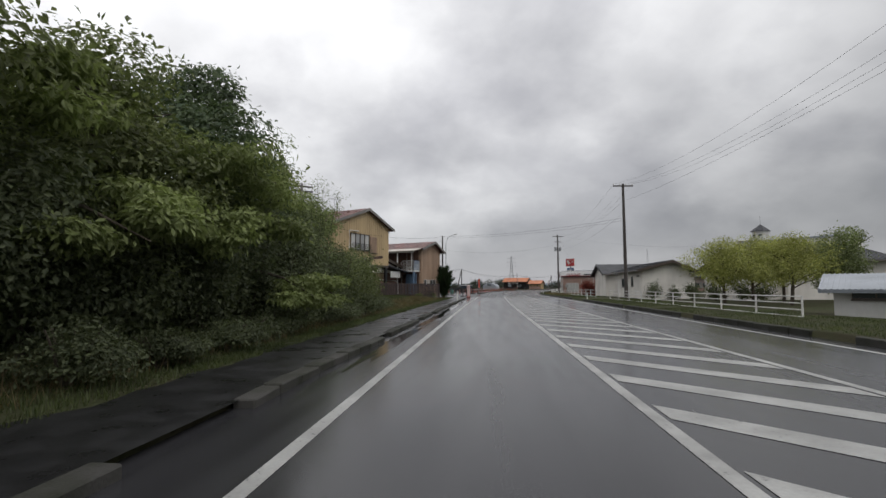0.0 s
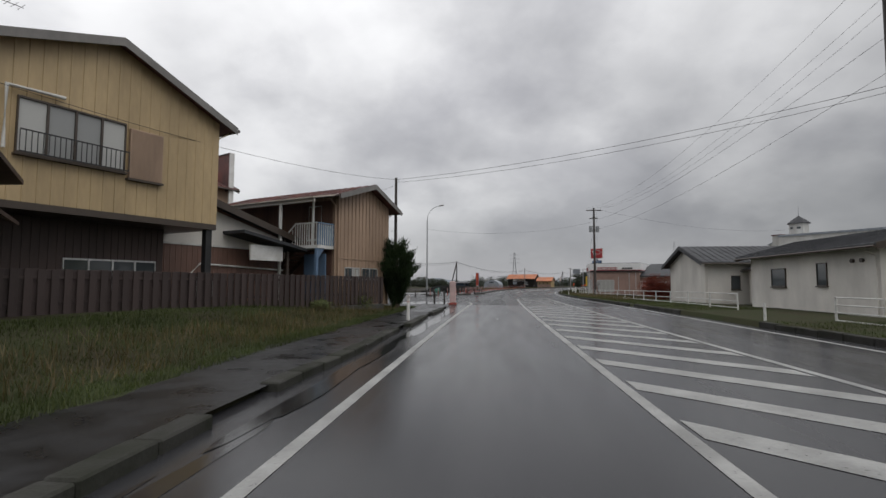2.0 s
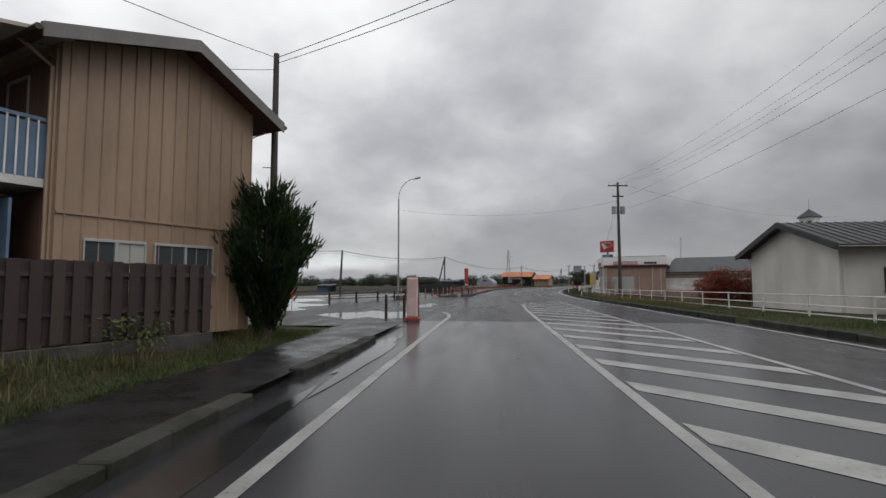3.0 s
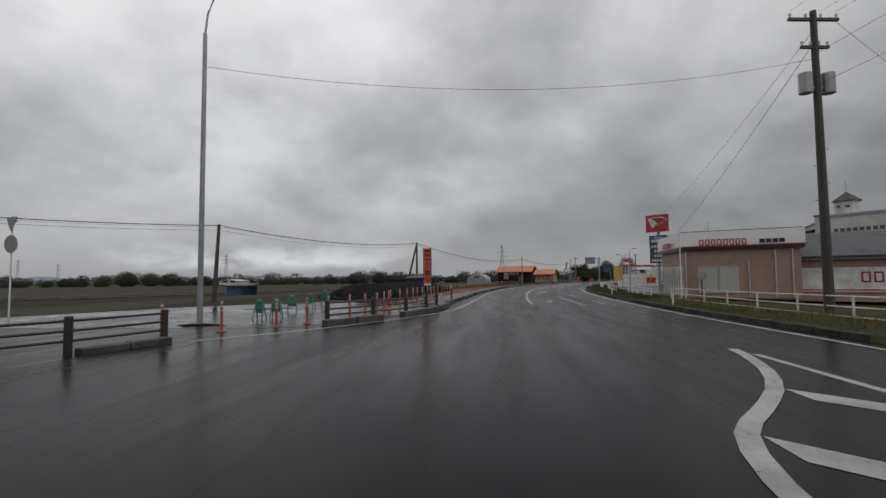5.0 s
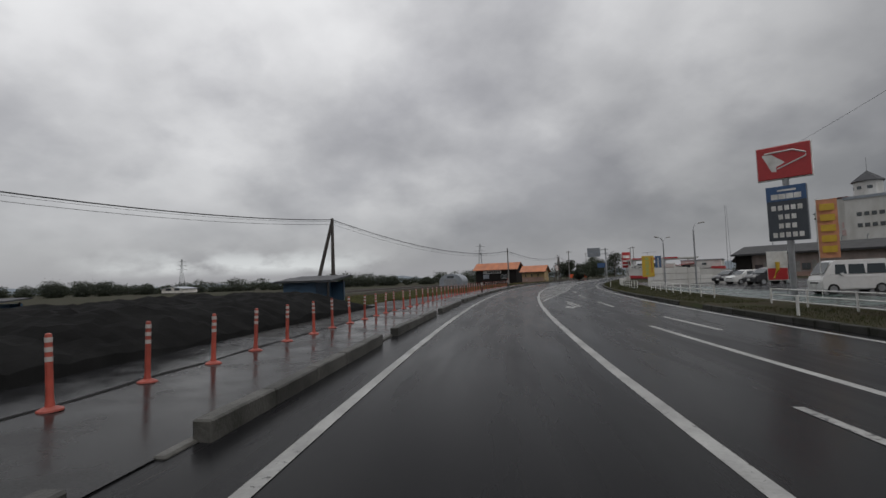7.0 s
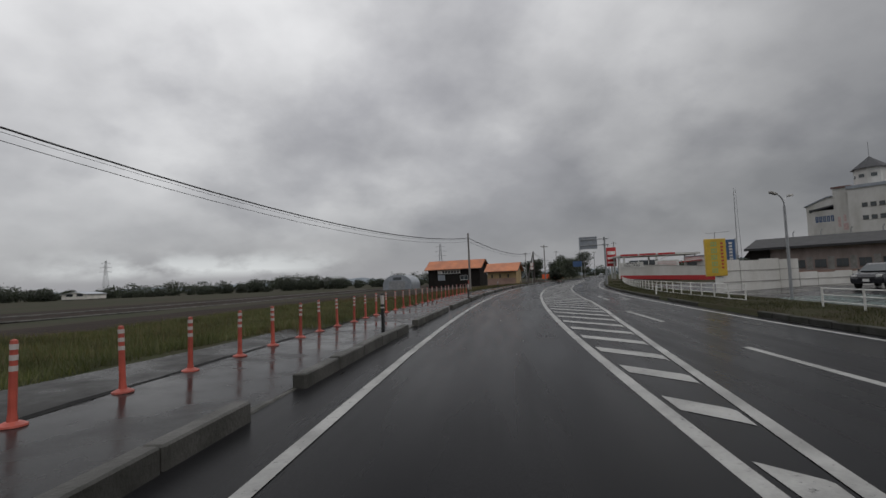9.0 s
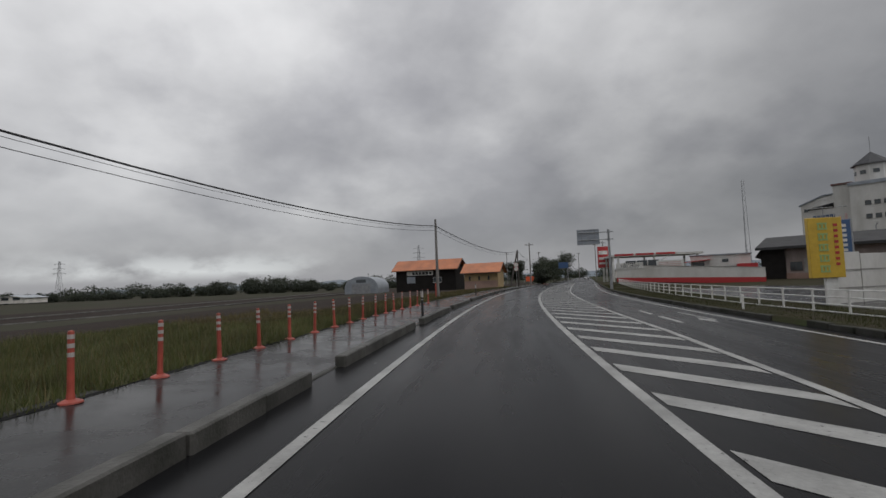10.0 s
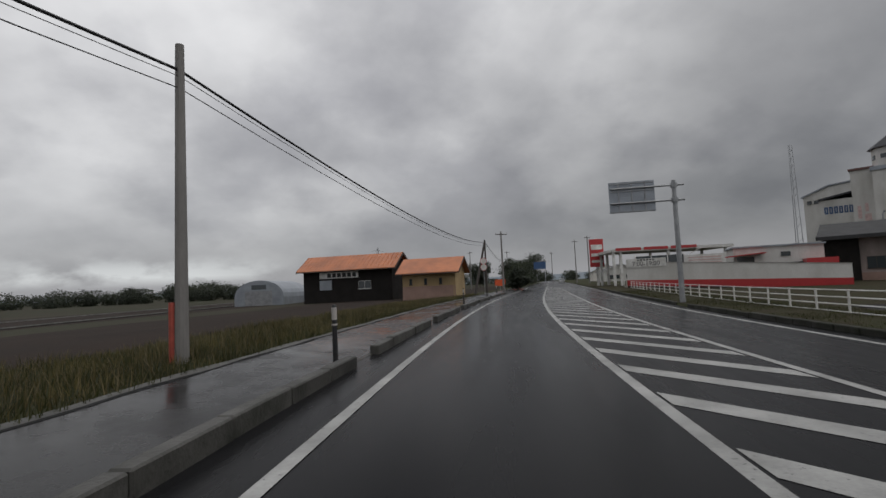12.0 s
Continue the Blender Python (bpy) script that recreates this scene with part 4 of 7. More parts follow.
def build_board_fence():
    m = at_gdir(-7.0, 41.2)
    f = thing("board_fence", m, "dark brown board-on-board wooden fence round the yard", "fence")
    for z in (0.85, 1.45):
        part("rail", box(-3.0, 14.1, -0.02, 0.02, z, z + 0.07), M_FENCE, f)
    bm = box(-0.084, 0.084, -0.012, 0.012, 0.42, 1.69, 0.004)
    shared = None
    for i in range(122):
        x = -2.85 + i * 0.139
        if shared is None:
            b = part("board", bm, M_FENCE, f)
            shared = b.data
        else:
            b = new("board", shared)
            b.parent = f
        b.location = (x, -0.035 if i % 2 else 0.035, random.uniform(-0.015, 0.012))
        b.rotation_euler = (0, random.uniform(-0.006, 0.006), 0)
    part("fence_base", box(-3.0, 14.1, -0.07, 0.07, 0.1, 0.40, 0.01), M_KERB_WORKS, f, "low mossy concrete base")
    for i in range(-1, 8):
        part("post", box(i * 2.0 - 0.05, i * 2.0 + 0.05, 0.05, 0.14, 0.2, 1.66, 0.006), M_FENCE, f)


def build_low_house():
    m = at_gdir(-9.63, 42.64)
    h = gable_house("low_house", m, 10.4, 7.0, 0.4, 3.5, 5.0, 4.4, M_BROWN, M_DARKROOF, "low brown house with a white gable and dark roof", over=0.6, over_y=0.55, eave_r=3.42, ribs=0.22, fascia_mat=M_FRAME)
    part("gable_panel", prism([(0.1, 2.85), (10.3, 2.85), (10.3, 3.35), (4.4, 4.85), (0.1, 3.4)], "y", -0.03, 0.0), M_RENDER, h, "white painted gable panel")
    part("trim_strip", box(0, 10.4, -0.05, 0, 2.78, 2.85), M_WHITE, h)
    part("drain_pipe", tube([(5.9, -0.1, 0.5), (5.9, -0.1, 1.7), (6.3, -0.1, 2.1), (10.4, -0.1, 1.95)], 0.04, 6), M_WHITE, h, "white plastic drain pipe")
    window(h, "front", 10.4, 7, 6.2, 6.9, 0.9, 1.6, 0, M_ALU)
    part("porch_roof", prism([(7.3, 3.32), (10.7, 2.78), (10.7, 2.9), (7.3, 3.44)], "y", -1.3, 1.2), M_DARKROOF, h, "sloping dark porch roof")
    part("porch_panel", box(7.9, 9.6, -0.95, -0.88, 2.3, 2.92), M_WHITE, h, "white panel under the porch roof")
    part("porch_post", box(9.9, 10.0, -0.9, -0.8, 0.4, 2.75), M_FRAME, h)
    red = gable_house("red_roofed_house", frame_m((-20.1, 54.5), (0.877, -0.48)), 6.0, 9.0, 0.4, 7.2, 8.7, 2.6, M_TAN, M_REDROOF, "tan two-storey house with rusty red roof and firewall", over=0.45, eave_r=7.2, ribs=0.35, fascia_mat=M_FRAME)
    part("parapet", prism([(2.0, 7.4), (6.35, 6.9), (6.35, 9.25), (2.0, 9.05)], "y", 8.75, 9.0), M_REDROOF, red, "raised red-brown firewall")
    part("parapet_edge", box(6.35, 6.43, 8.72, 9.03, 5.0, 9.3), M_WHITE, red)
    part("parapet_cap", prism([(1.95, 9.05), (6.4, 9.25), (6.4, 9.3), (1.95, 9.1)], "y", 8.7, 9.05), M_FRAME, red)


def build_balcony_house():
    m = at_gdir(-2.08, 51.90)
    w, d = 3.93, 8.0
    h = gable_house("balcony_house", m, w, d, 0.3, 5.42, 6.12, 2.15, M_TAN, M_REDROOF, "tan ribbed two-storey house with outside stair and balcony", over=0.5, over_y=0.5, eave_r=5.3, ribs=0.27, rib=0.03, thick=0.10, fascia_mat=M_POLE)
    part("side_cladding", box(-0.03, 0, 0.35, d, 0.3, 5.2), M_BROWN, h, "dark red-brown boarded side wall")
    window(h, "front", w, d, 0.42, 1.5, 1.55, 2.12, 1, M_ALU, [M_GLASS, M_CURTAIN])
    window(h, "front", w, d, 1.66, 2.95, 1.55, 2.12, 1, M_ALU)
    part("seam_trim", box(0, w, -0.035, 0, 2.5, 2.55), M_TAN, h)
    window(h, "left", w, d, 1.0, 1.8, 3.4, 5.0, 0, M_ALU)
    part("porch_roof", prism([(-2.0, 4.98), (0.1, 5.42), (0.1, 5.48), (-2.0, 5.04)], "y", -0.3, d), M_POLY, h, "milky corrugated porch roof over the balcony")
    part("porch_beam", box(-1.85, -1.75, -0.2, d, 4.85, 4.98), M_RENDER, h)
    part("porch_post", box(-1.12, -1.04, 0.5, 0.58, 3.06, 5.05), M_WHITE, h, "white timber post")
    for y in (1.75, 5.0):
        part("porch_post", box(-1.84, -1.74, y, y + 0.1, 0.3, 4.85), M_WHITE, h, "white timber post")
    bal = part("balcony", box(-1.12, 0, 0.22, 1.6, 2.92, 3.06), M_WHITE, h, "white balcony with a blue side panel")
    part("balcony_rail", box(-1.13, -1.08, 0.22, 1.6, 4.02, 4.08), M_WHITE, bal)
    part("balcony_rail", box(-1.13, 0, 0.22, 0.27, 4.02, 4.08), M_BLUEPAINT, bal)
    for k in range(10):
        y = 0.3 + k * 0.14
        part("baluster", box(-1.12, -1.09, y, y + 0.025, 3.06, 4.02), M_WHITE, bal)
    for k in range(8):
        x = -1.05 + k * 0.14
        part("baluster", box(x, x + 0.025, 0.20, 0.225, 3.06, 4.02), M_WHITE, bal)
    part("balcony_panel", box(-1.1, -0.05, 0.24, 0.262, 3.06, 3.98), M_BLUEPAINT, bal, "faded blue sheet panel")
    part("balcony_post", box(-1.12, -1.0, 0.26, 0.38, 0.3, 2.92), M_BLUEPAINT, h, "pale blue steel post")
    part("balcony_bracket", prism([(-1.1, 2.92), (-0.6, 2.92), (-1.05, 2.4)], "y", 0.28, 0.36), M_BLUEPAINT, h)
    part("lower_screen", box(-0.5, -0.46, 0.3, 1.6, 0.4, 2.7), M_BLUEPAINT, h, "dark blue screen below the balcony")
    st = part("stair", prism([(1.6, 2.75), (1.6, 2.98), (4.4, 0.55), (4.4, 0.32)], "x", -1.14, -1.09), M_RUST, h, "rust-brown outside stair")
    part("stringer", prism([(1.6, 2.75), (1.6, 2.98), (4.4, 0.55), (4.4, 0.32)], "x", -0.2, -0.15), M_RUST, st)
    for k in range(12):
        y = 1.62 + k * 0.235
        z = 2.86 - k * 0.2
        part("tread", box(-1.09, -0.2, y, y + 0.25, z - 0.045, z), M_RUST, st)
        if k % 2 == 0:
            part("baluster", box(-1.13, -1.10, y + 0.1, y + 0.125, z, z + 0.92), M_WHITE, st)
    part("handrail", prism([(1.6, 3.98), (1.6, 4.04), (4.4, 1.62), (4.4, 1.56)], "x", -1.14, -1.09), M_WHITE, st)


build_yellow_house()
build_shed()
build_board_fence()
build_low_house()
build_balcony_house()


# ---- buildings to the right of the road ----
def road_house(s, n, turn=0.0):
    """Local x runs back along the road towards smaller s, y away from the road to the right: a gable at y=0 faces the road."""
    a, b = rp(s, n), rp(s - 1, n)
    x = (b - a).to_2d().normalized()
    return Matrix(((x.x, -x.y, 0, a.x), (x.y, x.x, 0, a.y), (0, 0, 1, a.z), (0, 0, 0, 1))) @ Matrix.Rotation(radians(turn), 4, "Z")


hA = gable_house("white_bungalow", road_house(64.9, 14.8), 7.4, 11.0, 0.1, 3.15, 4.36, 3.7, M_RENDER, M_DARKROOF, "off-white rendered bungalow wing with dark grey roof", over=0.75, over_y=0.5, eave_r=3.2, fascia_mat=M_DARKROOF)
window(hA, "right", 7.4, 11, 1.75, 2.35, 1.15, 2.15, 0)


def beside(s, n):
    """Local x points away from the road, y runs along it."""
    h = heading(s)
    return frame_m(rp(s, n)[:2], (math.cos(h), math.sin(h)))


hB = gable_house("white_bungalow", beside(40.7, 14.75), 4.4, 9.8, 0.1, 2.95, 3.7, 2.75, M_RENDER, M_DARKROOF, "long off-white bungalow with low dark grey roof", over=0.55, over_y=0.6, eave_r=2.95, fascia_mat=M_FRAME)
window(hB, "left", 4.4, 9.8, 6.3, 7.6, 1.25, 2.2, 0)
window(hB, "left", 4.4, 9.8, 3.1, 3.8, 1.3, 2.35, 0)
for u in (0.9, 1.45):
    part("vent_cap", tube([(-0.10, u, 2.35), (0.0, u, 2.35)], 0.09, 10), M_FRAME, hB)
link = gable_house("link_building", beside(50.6, 17.5), 4.5, 6.2, 0.1, 2.4, 2.9, 2.2, M_RENDER, M_DARKROOF, "low white link between two bungalows", over=0.3, seams=0.5)
for u in (2.5, 3.5, 4.5):
    part("shutter_panel", box(-0.05, 0.0, u, u + 0.95, 0.95, 2.2, 0.01), M_WHITE, link, "white shutter panel")
hC = gable_house("tiled_house", road_house(51.0, 26.0, 4), 12.0, 9.0, 0.1, 3.85, 5.6, 6.0, M_RENDER, M_DARKROOF, "large pale house with dark blue-grey tiled roof", over=0.9, over_y=0.8, fascia_mat=M_RUST)
window(hC, "front", 13, 9, 1.0, 2.6, 1.2, 2.2, 1)
window(hC, "front", 13, 9, 5.0, 7.0, 1.2, 2.2, 1)
part("front_wing", box(3.6, 11.5, -3.2, 0, 0.1, 2.7), M_RENDER, hC, "low pale front wing")
part("wing_roof", prism([(2.8, 2.75), (7.6, 4.3), (12.3, 2.75), (12.3, 2.9), (7.6, 4.45), (2.8, 2.9)], "y", -3.9, 0), M_DARKROOF, hC, "dark tiled roof of the front wing")
part("wing_gable", prism([(3.7, 2.7), (11.4, 2.7), (7.6, 4.2)], "y", -3.15, -0.05), M_TAN, hC, "tan boarded gable of the front wing")
window(hC, "left", 13, 9, 1.0, 2.5, 1.2, 2.3, 1)
hD = gable_house("tiled_house", road_house(27.0, 31.0), 10.0, 8.0, 0.1, 3.5, 5.2, 5, M_RENDER, M_DARKROOF, "pale house with dark roof behind trees", over=0.8, over_y=0.7)
window(hD, "front", 10, 8, 2.0, 4.0, 1.2, 2.2, 1)


def build_outbuilding():
    b = thing("white_outbuilding", frame_m((15.15, 19.25), (0.76, -0.65), -0.42), "small white outbuilding with grey corrugated lean-to roof", "shed")
    part("wall", prism([(0, 0), (2.6, 0), (2.6, 2.1), (0, 1.62)], "x", 0, 5.2), M_WHITEWALL, b)
    part("roof", prism([(-0.45, 1.56), (3.0, 2.2), (3.0, 2.26), (-0.45, 1.62)], "x", -0.45, 5.6), M_CORRUG, b, "weathered corrugated sheet roof")
    bm = bmesh.new()
    for k in range(34):
        x = -0.42 + k * 0.178
        add_prism(bm, [(-0.47, 1.61), (3.02, 2.25), (3.02, 2.285), (-0.47, 1.645)], "x", x, x + 0.06)
    bmesh.ops.recalc_face_normals(bm, faces=bm.faces[:])
    part("corrugation", bm, M_CORRUG, b)
    part("fascia", box(-0.45, 5.6, -0.43, -0.40, 1.48, 1.6), M_CORRUG, b)
    window(b, "front", 5.2, 2.6, 0.55, 1.95, 1.24, 1.54, 1)
    window(b, "front", 5.2, 2.6, 2.9, 4.3, 1.24, 1.54, 1)


build_outbuilding()


# ---- white pipe guard fences on the right verge ----
def pipe_fence(s0, s1, n0, n1, z=0.18, gap=2.0, rails=(0.12, 0.42, 0.76), tall=0.80, mat=None, name="guard_fence", label="white-painted steel pipe guard fence on the verge"):
    f = tagged(new(name), label, "fence", "guard fences")
    k = max(1, round((s1 - s0) / gap))
    spots = [rp(s0 + (s1 - s0) * i / k, n0 + (n1 - n0) * i / k, z) for i in range(k + 1)]
    f.location = spots[0]
    base = spots[0]
    post = None
    for p in spots:
        if post is None:
            b = part("post", tube([(0, 0, -0.25), (0, 0, tall)], 0.036, 8), mat or M_WHITE, f)
            post = b.data
        else:
            b = new("post", post)
            b.parent = f
        b.location = p - base
        b.rotation_euler = (random.uniform(-.015, .015), random.uniform(-.015, .015), 0)
    for r in rails:
        part("rail", tube([p - base + Vector((0, 0, r)) for p in spots], 0.024, 6), mat or M_WHITE, f)
    return f


four = (0.04, 0.29, 0.53, 0.77)
pipe_fence(9.7, 37.2, 11.3, 10.9, rails=four, gap=3.0)
pipe_fence(44.0, 98.9, 11.0, 11.2, gap=3.0)
pipe_fence(103.9, 116.2, 11.1, 11.5, z=0.07, rails=four, gap=3.0)
pipe_fence(121.9, 141.6, 11.1, 11.6, z=0.12, rails=four, gap=2.5)
pipe_fence(147.0, 158.4, 11.1, 10.7, rails=four)
pipe_fence(158.4, 190, 10.7, 11.3, rails=four)
pipe_fence(190, 232, 11.3, 11.8, rails=four)
for s, n in ((37.6, 8.95), (91.0, 9.0), (109.0, 9.0), (156, 9.1)):
    mk = thing("marker_post", along(s, n, 0.12), "short white roadside marker post in the verge", "post", "marker posts")
    part("post", tube([(0, 0, -0.2), (0, 0, 0.62)], 0.045, 8), M_WHITE, mk)
mk = thing("marker_post", along(37.15, -2.98, 0.08), "white roadside marker post with a round reflector", "post", "marker posts")
part("post", tube([(0, 0, -0.1), (0, 0, 0.80), (0, 0, 0.86)], [0.06, 0.055, 0.04], 12), M_WHITE, mk)
part("orange_band", tube([(0, 0, 0.64), (0, 0, 0.66)], 0.058, 12), M_ORANGE, mk)
part("reflector", tube([(0, -0.065, 0.82), (0, 0.03, 0.82)], 0.066, 16), M_REFLECT, mk)
mk = thing("marker_stake", along(46.6, -6.2, 0.2), "short white boundary stake in the grass", "post")
part("stake", box(-0.06, 0.06, -0.06, 0.06, -0.1, 0.22, 0.01), M_WHITE, mk)


def bars(parent, m, rows, mat, name="lettering"):
    """Plain bars that stand for writing: rows of (x0, x1, z0, z1), on the plane y=0 facing -y."""
    for x0, x1, z0, z1 in rows:
        b = part(name, box(x0, x1, -0.012, 0.004, z0, z1), mat, parent)
        b.matrix_local = m


def letter_bars(x0, x1, z0, z1, count, gap=0.3):
    w = (x1 - x0) / count
    return [(x0 + i * w + w * gap / 2, x0 + (i + 1) * w - w * gap / 2, z0, z1) for i in range(count)]


def hollow_letters(x0, x1, z0, z1, count, stroke):
    """Plain hollow shapes in place of a maker's name."""
    rows = []
    w = (x1 - x0) / count
    for i in range(count):
        a, b = x0 + i * w + 0.12 * w, x0 + (i + 1) * w - 0.12 * w
        rows += [(a, a + stroke, z0, z1), (b - stroke, b, z0, z1), (a + stroke, b - stroke, z1 - stroke, z1), (a + stroke, b - stroke, z0, z0 + stroke)]
    return rows


def text_part(parent, body, size, m, mat, name="lettering", depth=0.004):
    cu = bpy.data.curves.new(name, "FONT")
    cu.body, cu.size, cu.extrude = body, size, depth
    cu.align_x, cu.align_y = "CENTER", "CENTER"
    tmp = bpy.data.objects.new(name, cu)
    scene.collection.objects.link(tmp)
    me = bpy.data.meshes.new_from_object(tmp.evaluated_get(bpy.context.evaluated_depsgraph_get()))
    bpy.data.objects.remove(tmp)
    bpy.data.curves.remove(cu)
    me.materials.clear()
    me.materials.append(mat)
    ob = new(name, me)
    ob.parent = parent
    ob.matrix_local = m
    return ob


M_SIGNGREEN = material("pale_green_lettering", (0.30, 0.42, 0.16), 0.5, vary=0.15, bump=0)


# ---- the car dealer ----
def build_dealer():
    c = Vector((26.77, 109.84))
    e = c + Vector((0.866, -0.5)) * 7.2
    h = heading(103)
    b = c + Vector((-math.sin(h), math.cos(h))) * 6.4
    f = e + Vector((0.5, 0.866)) * 9.0
    d = thing("car_showroom", Matrix.Translation((0, 0, lift(*road_sn(*c)) + 0.08)), "salmon-tiled car showroom with a white and red fascia", "showroom")
    poly = [c, e, f, b]
    mid = (c + e + f + b) / 4

    def grown(k):
        return [tuple(p + (p - mid).normalized() * k) for p in poly]
    part("wall", prism([tuple(p) for p in poly], "z", 0.1, 3.8), M_BRICKTAN, d)
    part("fascia", prism(grown(0.35), "z", 3.95, 5.0), M_FASCIA, d, "white fascia band with red lower stripe")
    part("fascia_stripe", prism(grown(0.38), "z", 3.86, 3.95), M_RED, d)
    part("eave", prism(grown(0.33), "z", 3.66, 3.86), M_BLACK, d)
    part("roof", prism(grown(0.2), "z", 5.0, 5.06), M_DARKROOF, d)
    # face towards the approaching traffic
    ma = frame_m(c, (0.866, -0.5), 0.08)
    w = new("shop_window")
    w.parent = d
    w.matrix_world = ma
    for u0, u1 in ((0.9, 2.15), (2.2, 3.4)):
        g = part("shop_window", box(u0, u1, -0.03, 0.02, 0.55, 2.35), M_CURTAIN, d)
        g.matrix_world = ma
        for a, bb, z0, z1 in ((u0 - 0.05, u0, 0.5, 2.4), (u1, u1 + 0.05, 0.5, 2.4), (u0 - 0.05, u1 + 0.05, 2.35, 2.41), (u0 - 0.05, u1 + 0.05, 0.47, 0.55), ((u0 + u1) / 2 - 0.02, (u0 + u1) / 2 + 0.02, 0.55, 2.35)):
            fr = part("window_frame", box(a, bb, -0.06, 0.0, z0, z1), M_ALU, g)
            fr.matrix_world = ma
    bpy.data.objects.remove(w)
    for u, z1 in ((0.05, 3.7), (4.1, 2.9), (5.7, 3.6), (6.7, 3.6)):
        p = part("downpipe", tube([(u, -0.08, 0.2), (u, -0.08, z1)], 0.045, 6), M_ALU, d)
        p.matrix_world = ma
    out = ma @ Matrix.Translation((0, -0.42, 0))
    bars(d, out, hollow_letters(0.95, 4.05, 4.27, 4.72, 8, 0.075), M_DEEPRED)
    bars(d, out, letter_bars(4.75, 6.3, 4.35, 4.62, 4, 0.12), M_BLACK)
    # face along the road
    mb = frame_m(b, (c - b))
    mb.translation.z = ma.translation.z
    for u0, u1 in ((0.6, 1.75), (1.85, 3.0), (3.4, 4.6), (4.7, 5.9)):
        g = part("shop_window", box(u0, u1, -0.03, 0.02, 0.3, 2.4), M_CURTAIN, d)
        g.matrix_world = mb
        for a, bb, z0, z1 in ((u0 - 0.05, u0, 0.25, 2.45), (u1, u1 + 0.05, 0.25, 2.45), (u0 - 0.05, u1 + 0.05, 2.4, 2.46), ((u0 + u1) / 2 - 0.02, (u0 + u1) / 2 + 0.02, 0.3, 2.4)):
            fr = part("window_frame", box(a, bb, -0.06, 0.0, z0, z1), M_WHITE, g)
            fr.matrix_world = mb
    bars(d, mb @ Matrix.Translation((0, -0.42, 0)), hollow_letters(1.9, 4.4, 4.28, 4.72, 8, 0.06), M_DEEPRED)
    # workshop wing
    mc = frame_m(e + Vector((0.3, 0.9)), (0.8, -0.6), 0.08)
    wk = thing("workshop", mc, "low workshop wing with dark grey sheet roof", "workshop")
    part("wall", box(0, 13, 0, 8, 0.1, 3.1), M_BRICKTAN, wk)
    part("roof", prism([(-0.4, 3.05), (8.4, 5.2), (8.4, 5.35), (-0.4, 3.2)], "x", -0.3, 13.3), M_DARKROOF, wk, "dark grey sheet roof")
    part("back_wall", prism([(0.05, 3.05), (8, 3.05), (8, 5.15)], "x", 0.05, 12.95), M_CORRUG, wk)
    part("sign_board", box(0.15, 12.5, -0.06, 0, 0.75, 2.4), M_WHITE, wk, "white board with red lettering and stripe")
    part("sign_stripe", box(0.15, 12.5, -0.075, -0.06, 0.85, 0.93), M_RED, wk)
    bars(wk, Matrix.Translation((0, -0.075, 0)), hollow_letters(3.4, 8.6, 1.4, 2.1, 8, 0.10), M_DEEPRED)
    part("drain_pipe", tube([(-0.1, -0.1, 0.1), (-0.1, -0.1, 2.7), (0.3, -0.25, 3.0), (13, -0.4, 3.0)], 0.05, 6), M_WHITE, wk)
    fp = thing("flag_pole", Matrix.Translation(lifted(c.x - 0.55, c.y - 0.35)), "thin white pole at the showroom corner", "pole")
    part("pole", tube([(0, 0, 0), (0, 0, 5.35)], [0.06, 0.04], 8), M_WHITE, fp)


def build_sign_tower():
    x = Vector((1.63, -2.08, 0)).normalized()
    m = frame_m((33.3, 128.2), (x.x, x.y))
    s = thing("sign_tower", m, "tall red and slate-blue dealer sign on a steel post", "sign")
    part("post", tube([(0, 0.1, 0), (0, 0.1, 7.3)], 0.17, 12), M_STEEL, s)
    top = part("red_panel", box(-1.32, 1.32, -0.16, 0.22, 7.05, 8.95, 0.03), M_RED, s, "red illuminated panel with a white emblem")
    part("panel_rim", box(-1.36, 1.36, -0.10, 0.16, 7.01, 8.99), M_WHITE, s)
    z = -0.165
    bm = bmesh.new()
    bm.faces.new([bm.verts.new(p) for p in ((-1.05, z, 8.55), (-0.55, z, 8.5), (0.1, z, 7.95), (-0.35, z, 7.75), (-0.35, z, 7.45), (-0.6, z, 7.5))])
    part("emblem", bm, M_WHITE, top)
    ring = [(-0.9, 8.6), (0.5, 8.62), (1.1, 8.35), (1.1, 8.15), (0.3, 7.85), (-0.3, 7.62)]
    part("emblem", tube([(a, z, b) for a, b in ring], 0.045, 5), M_WHITE, top)
    blue = part("blue_panel", box(-0.98, 0.98, -0.12, 0.2, 3.45, 6.6, 0.02), M_SLATE, s, "slate panel with rows of white lettering")
    part("blue_header", box(-0.98, 0.98, -0.14, -0.12, 5.75, 6.6), M_BLUE, blue)
    q = Matrix.Translation((0, -0.14, 0))
    bars(blue, q, letter_bars(-0.75, 0.75, 5.85, 6.15, 4, 0.08) + [(-0.4, 0.5, 6.3, 6.4)], M_WHITE)
    for k, cnt in enumerate((5, 3, 3, 5)):
        wv = cnt * 0.16
        bars(blue, q, letter_bars(-wv, wv, 5.2 - k * 0.52, 5.48 - k * 0.52, cnt, 0.3), M_WHITE)


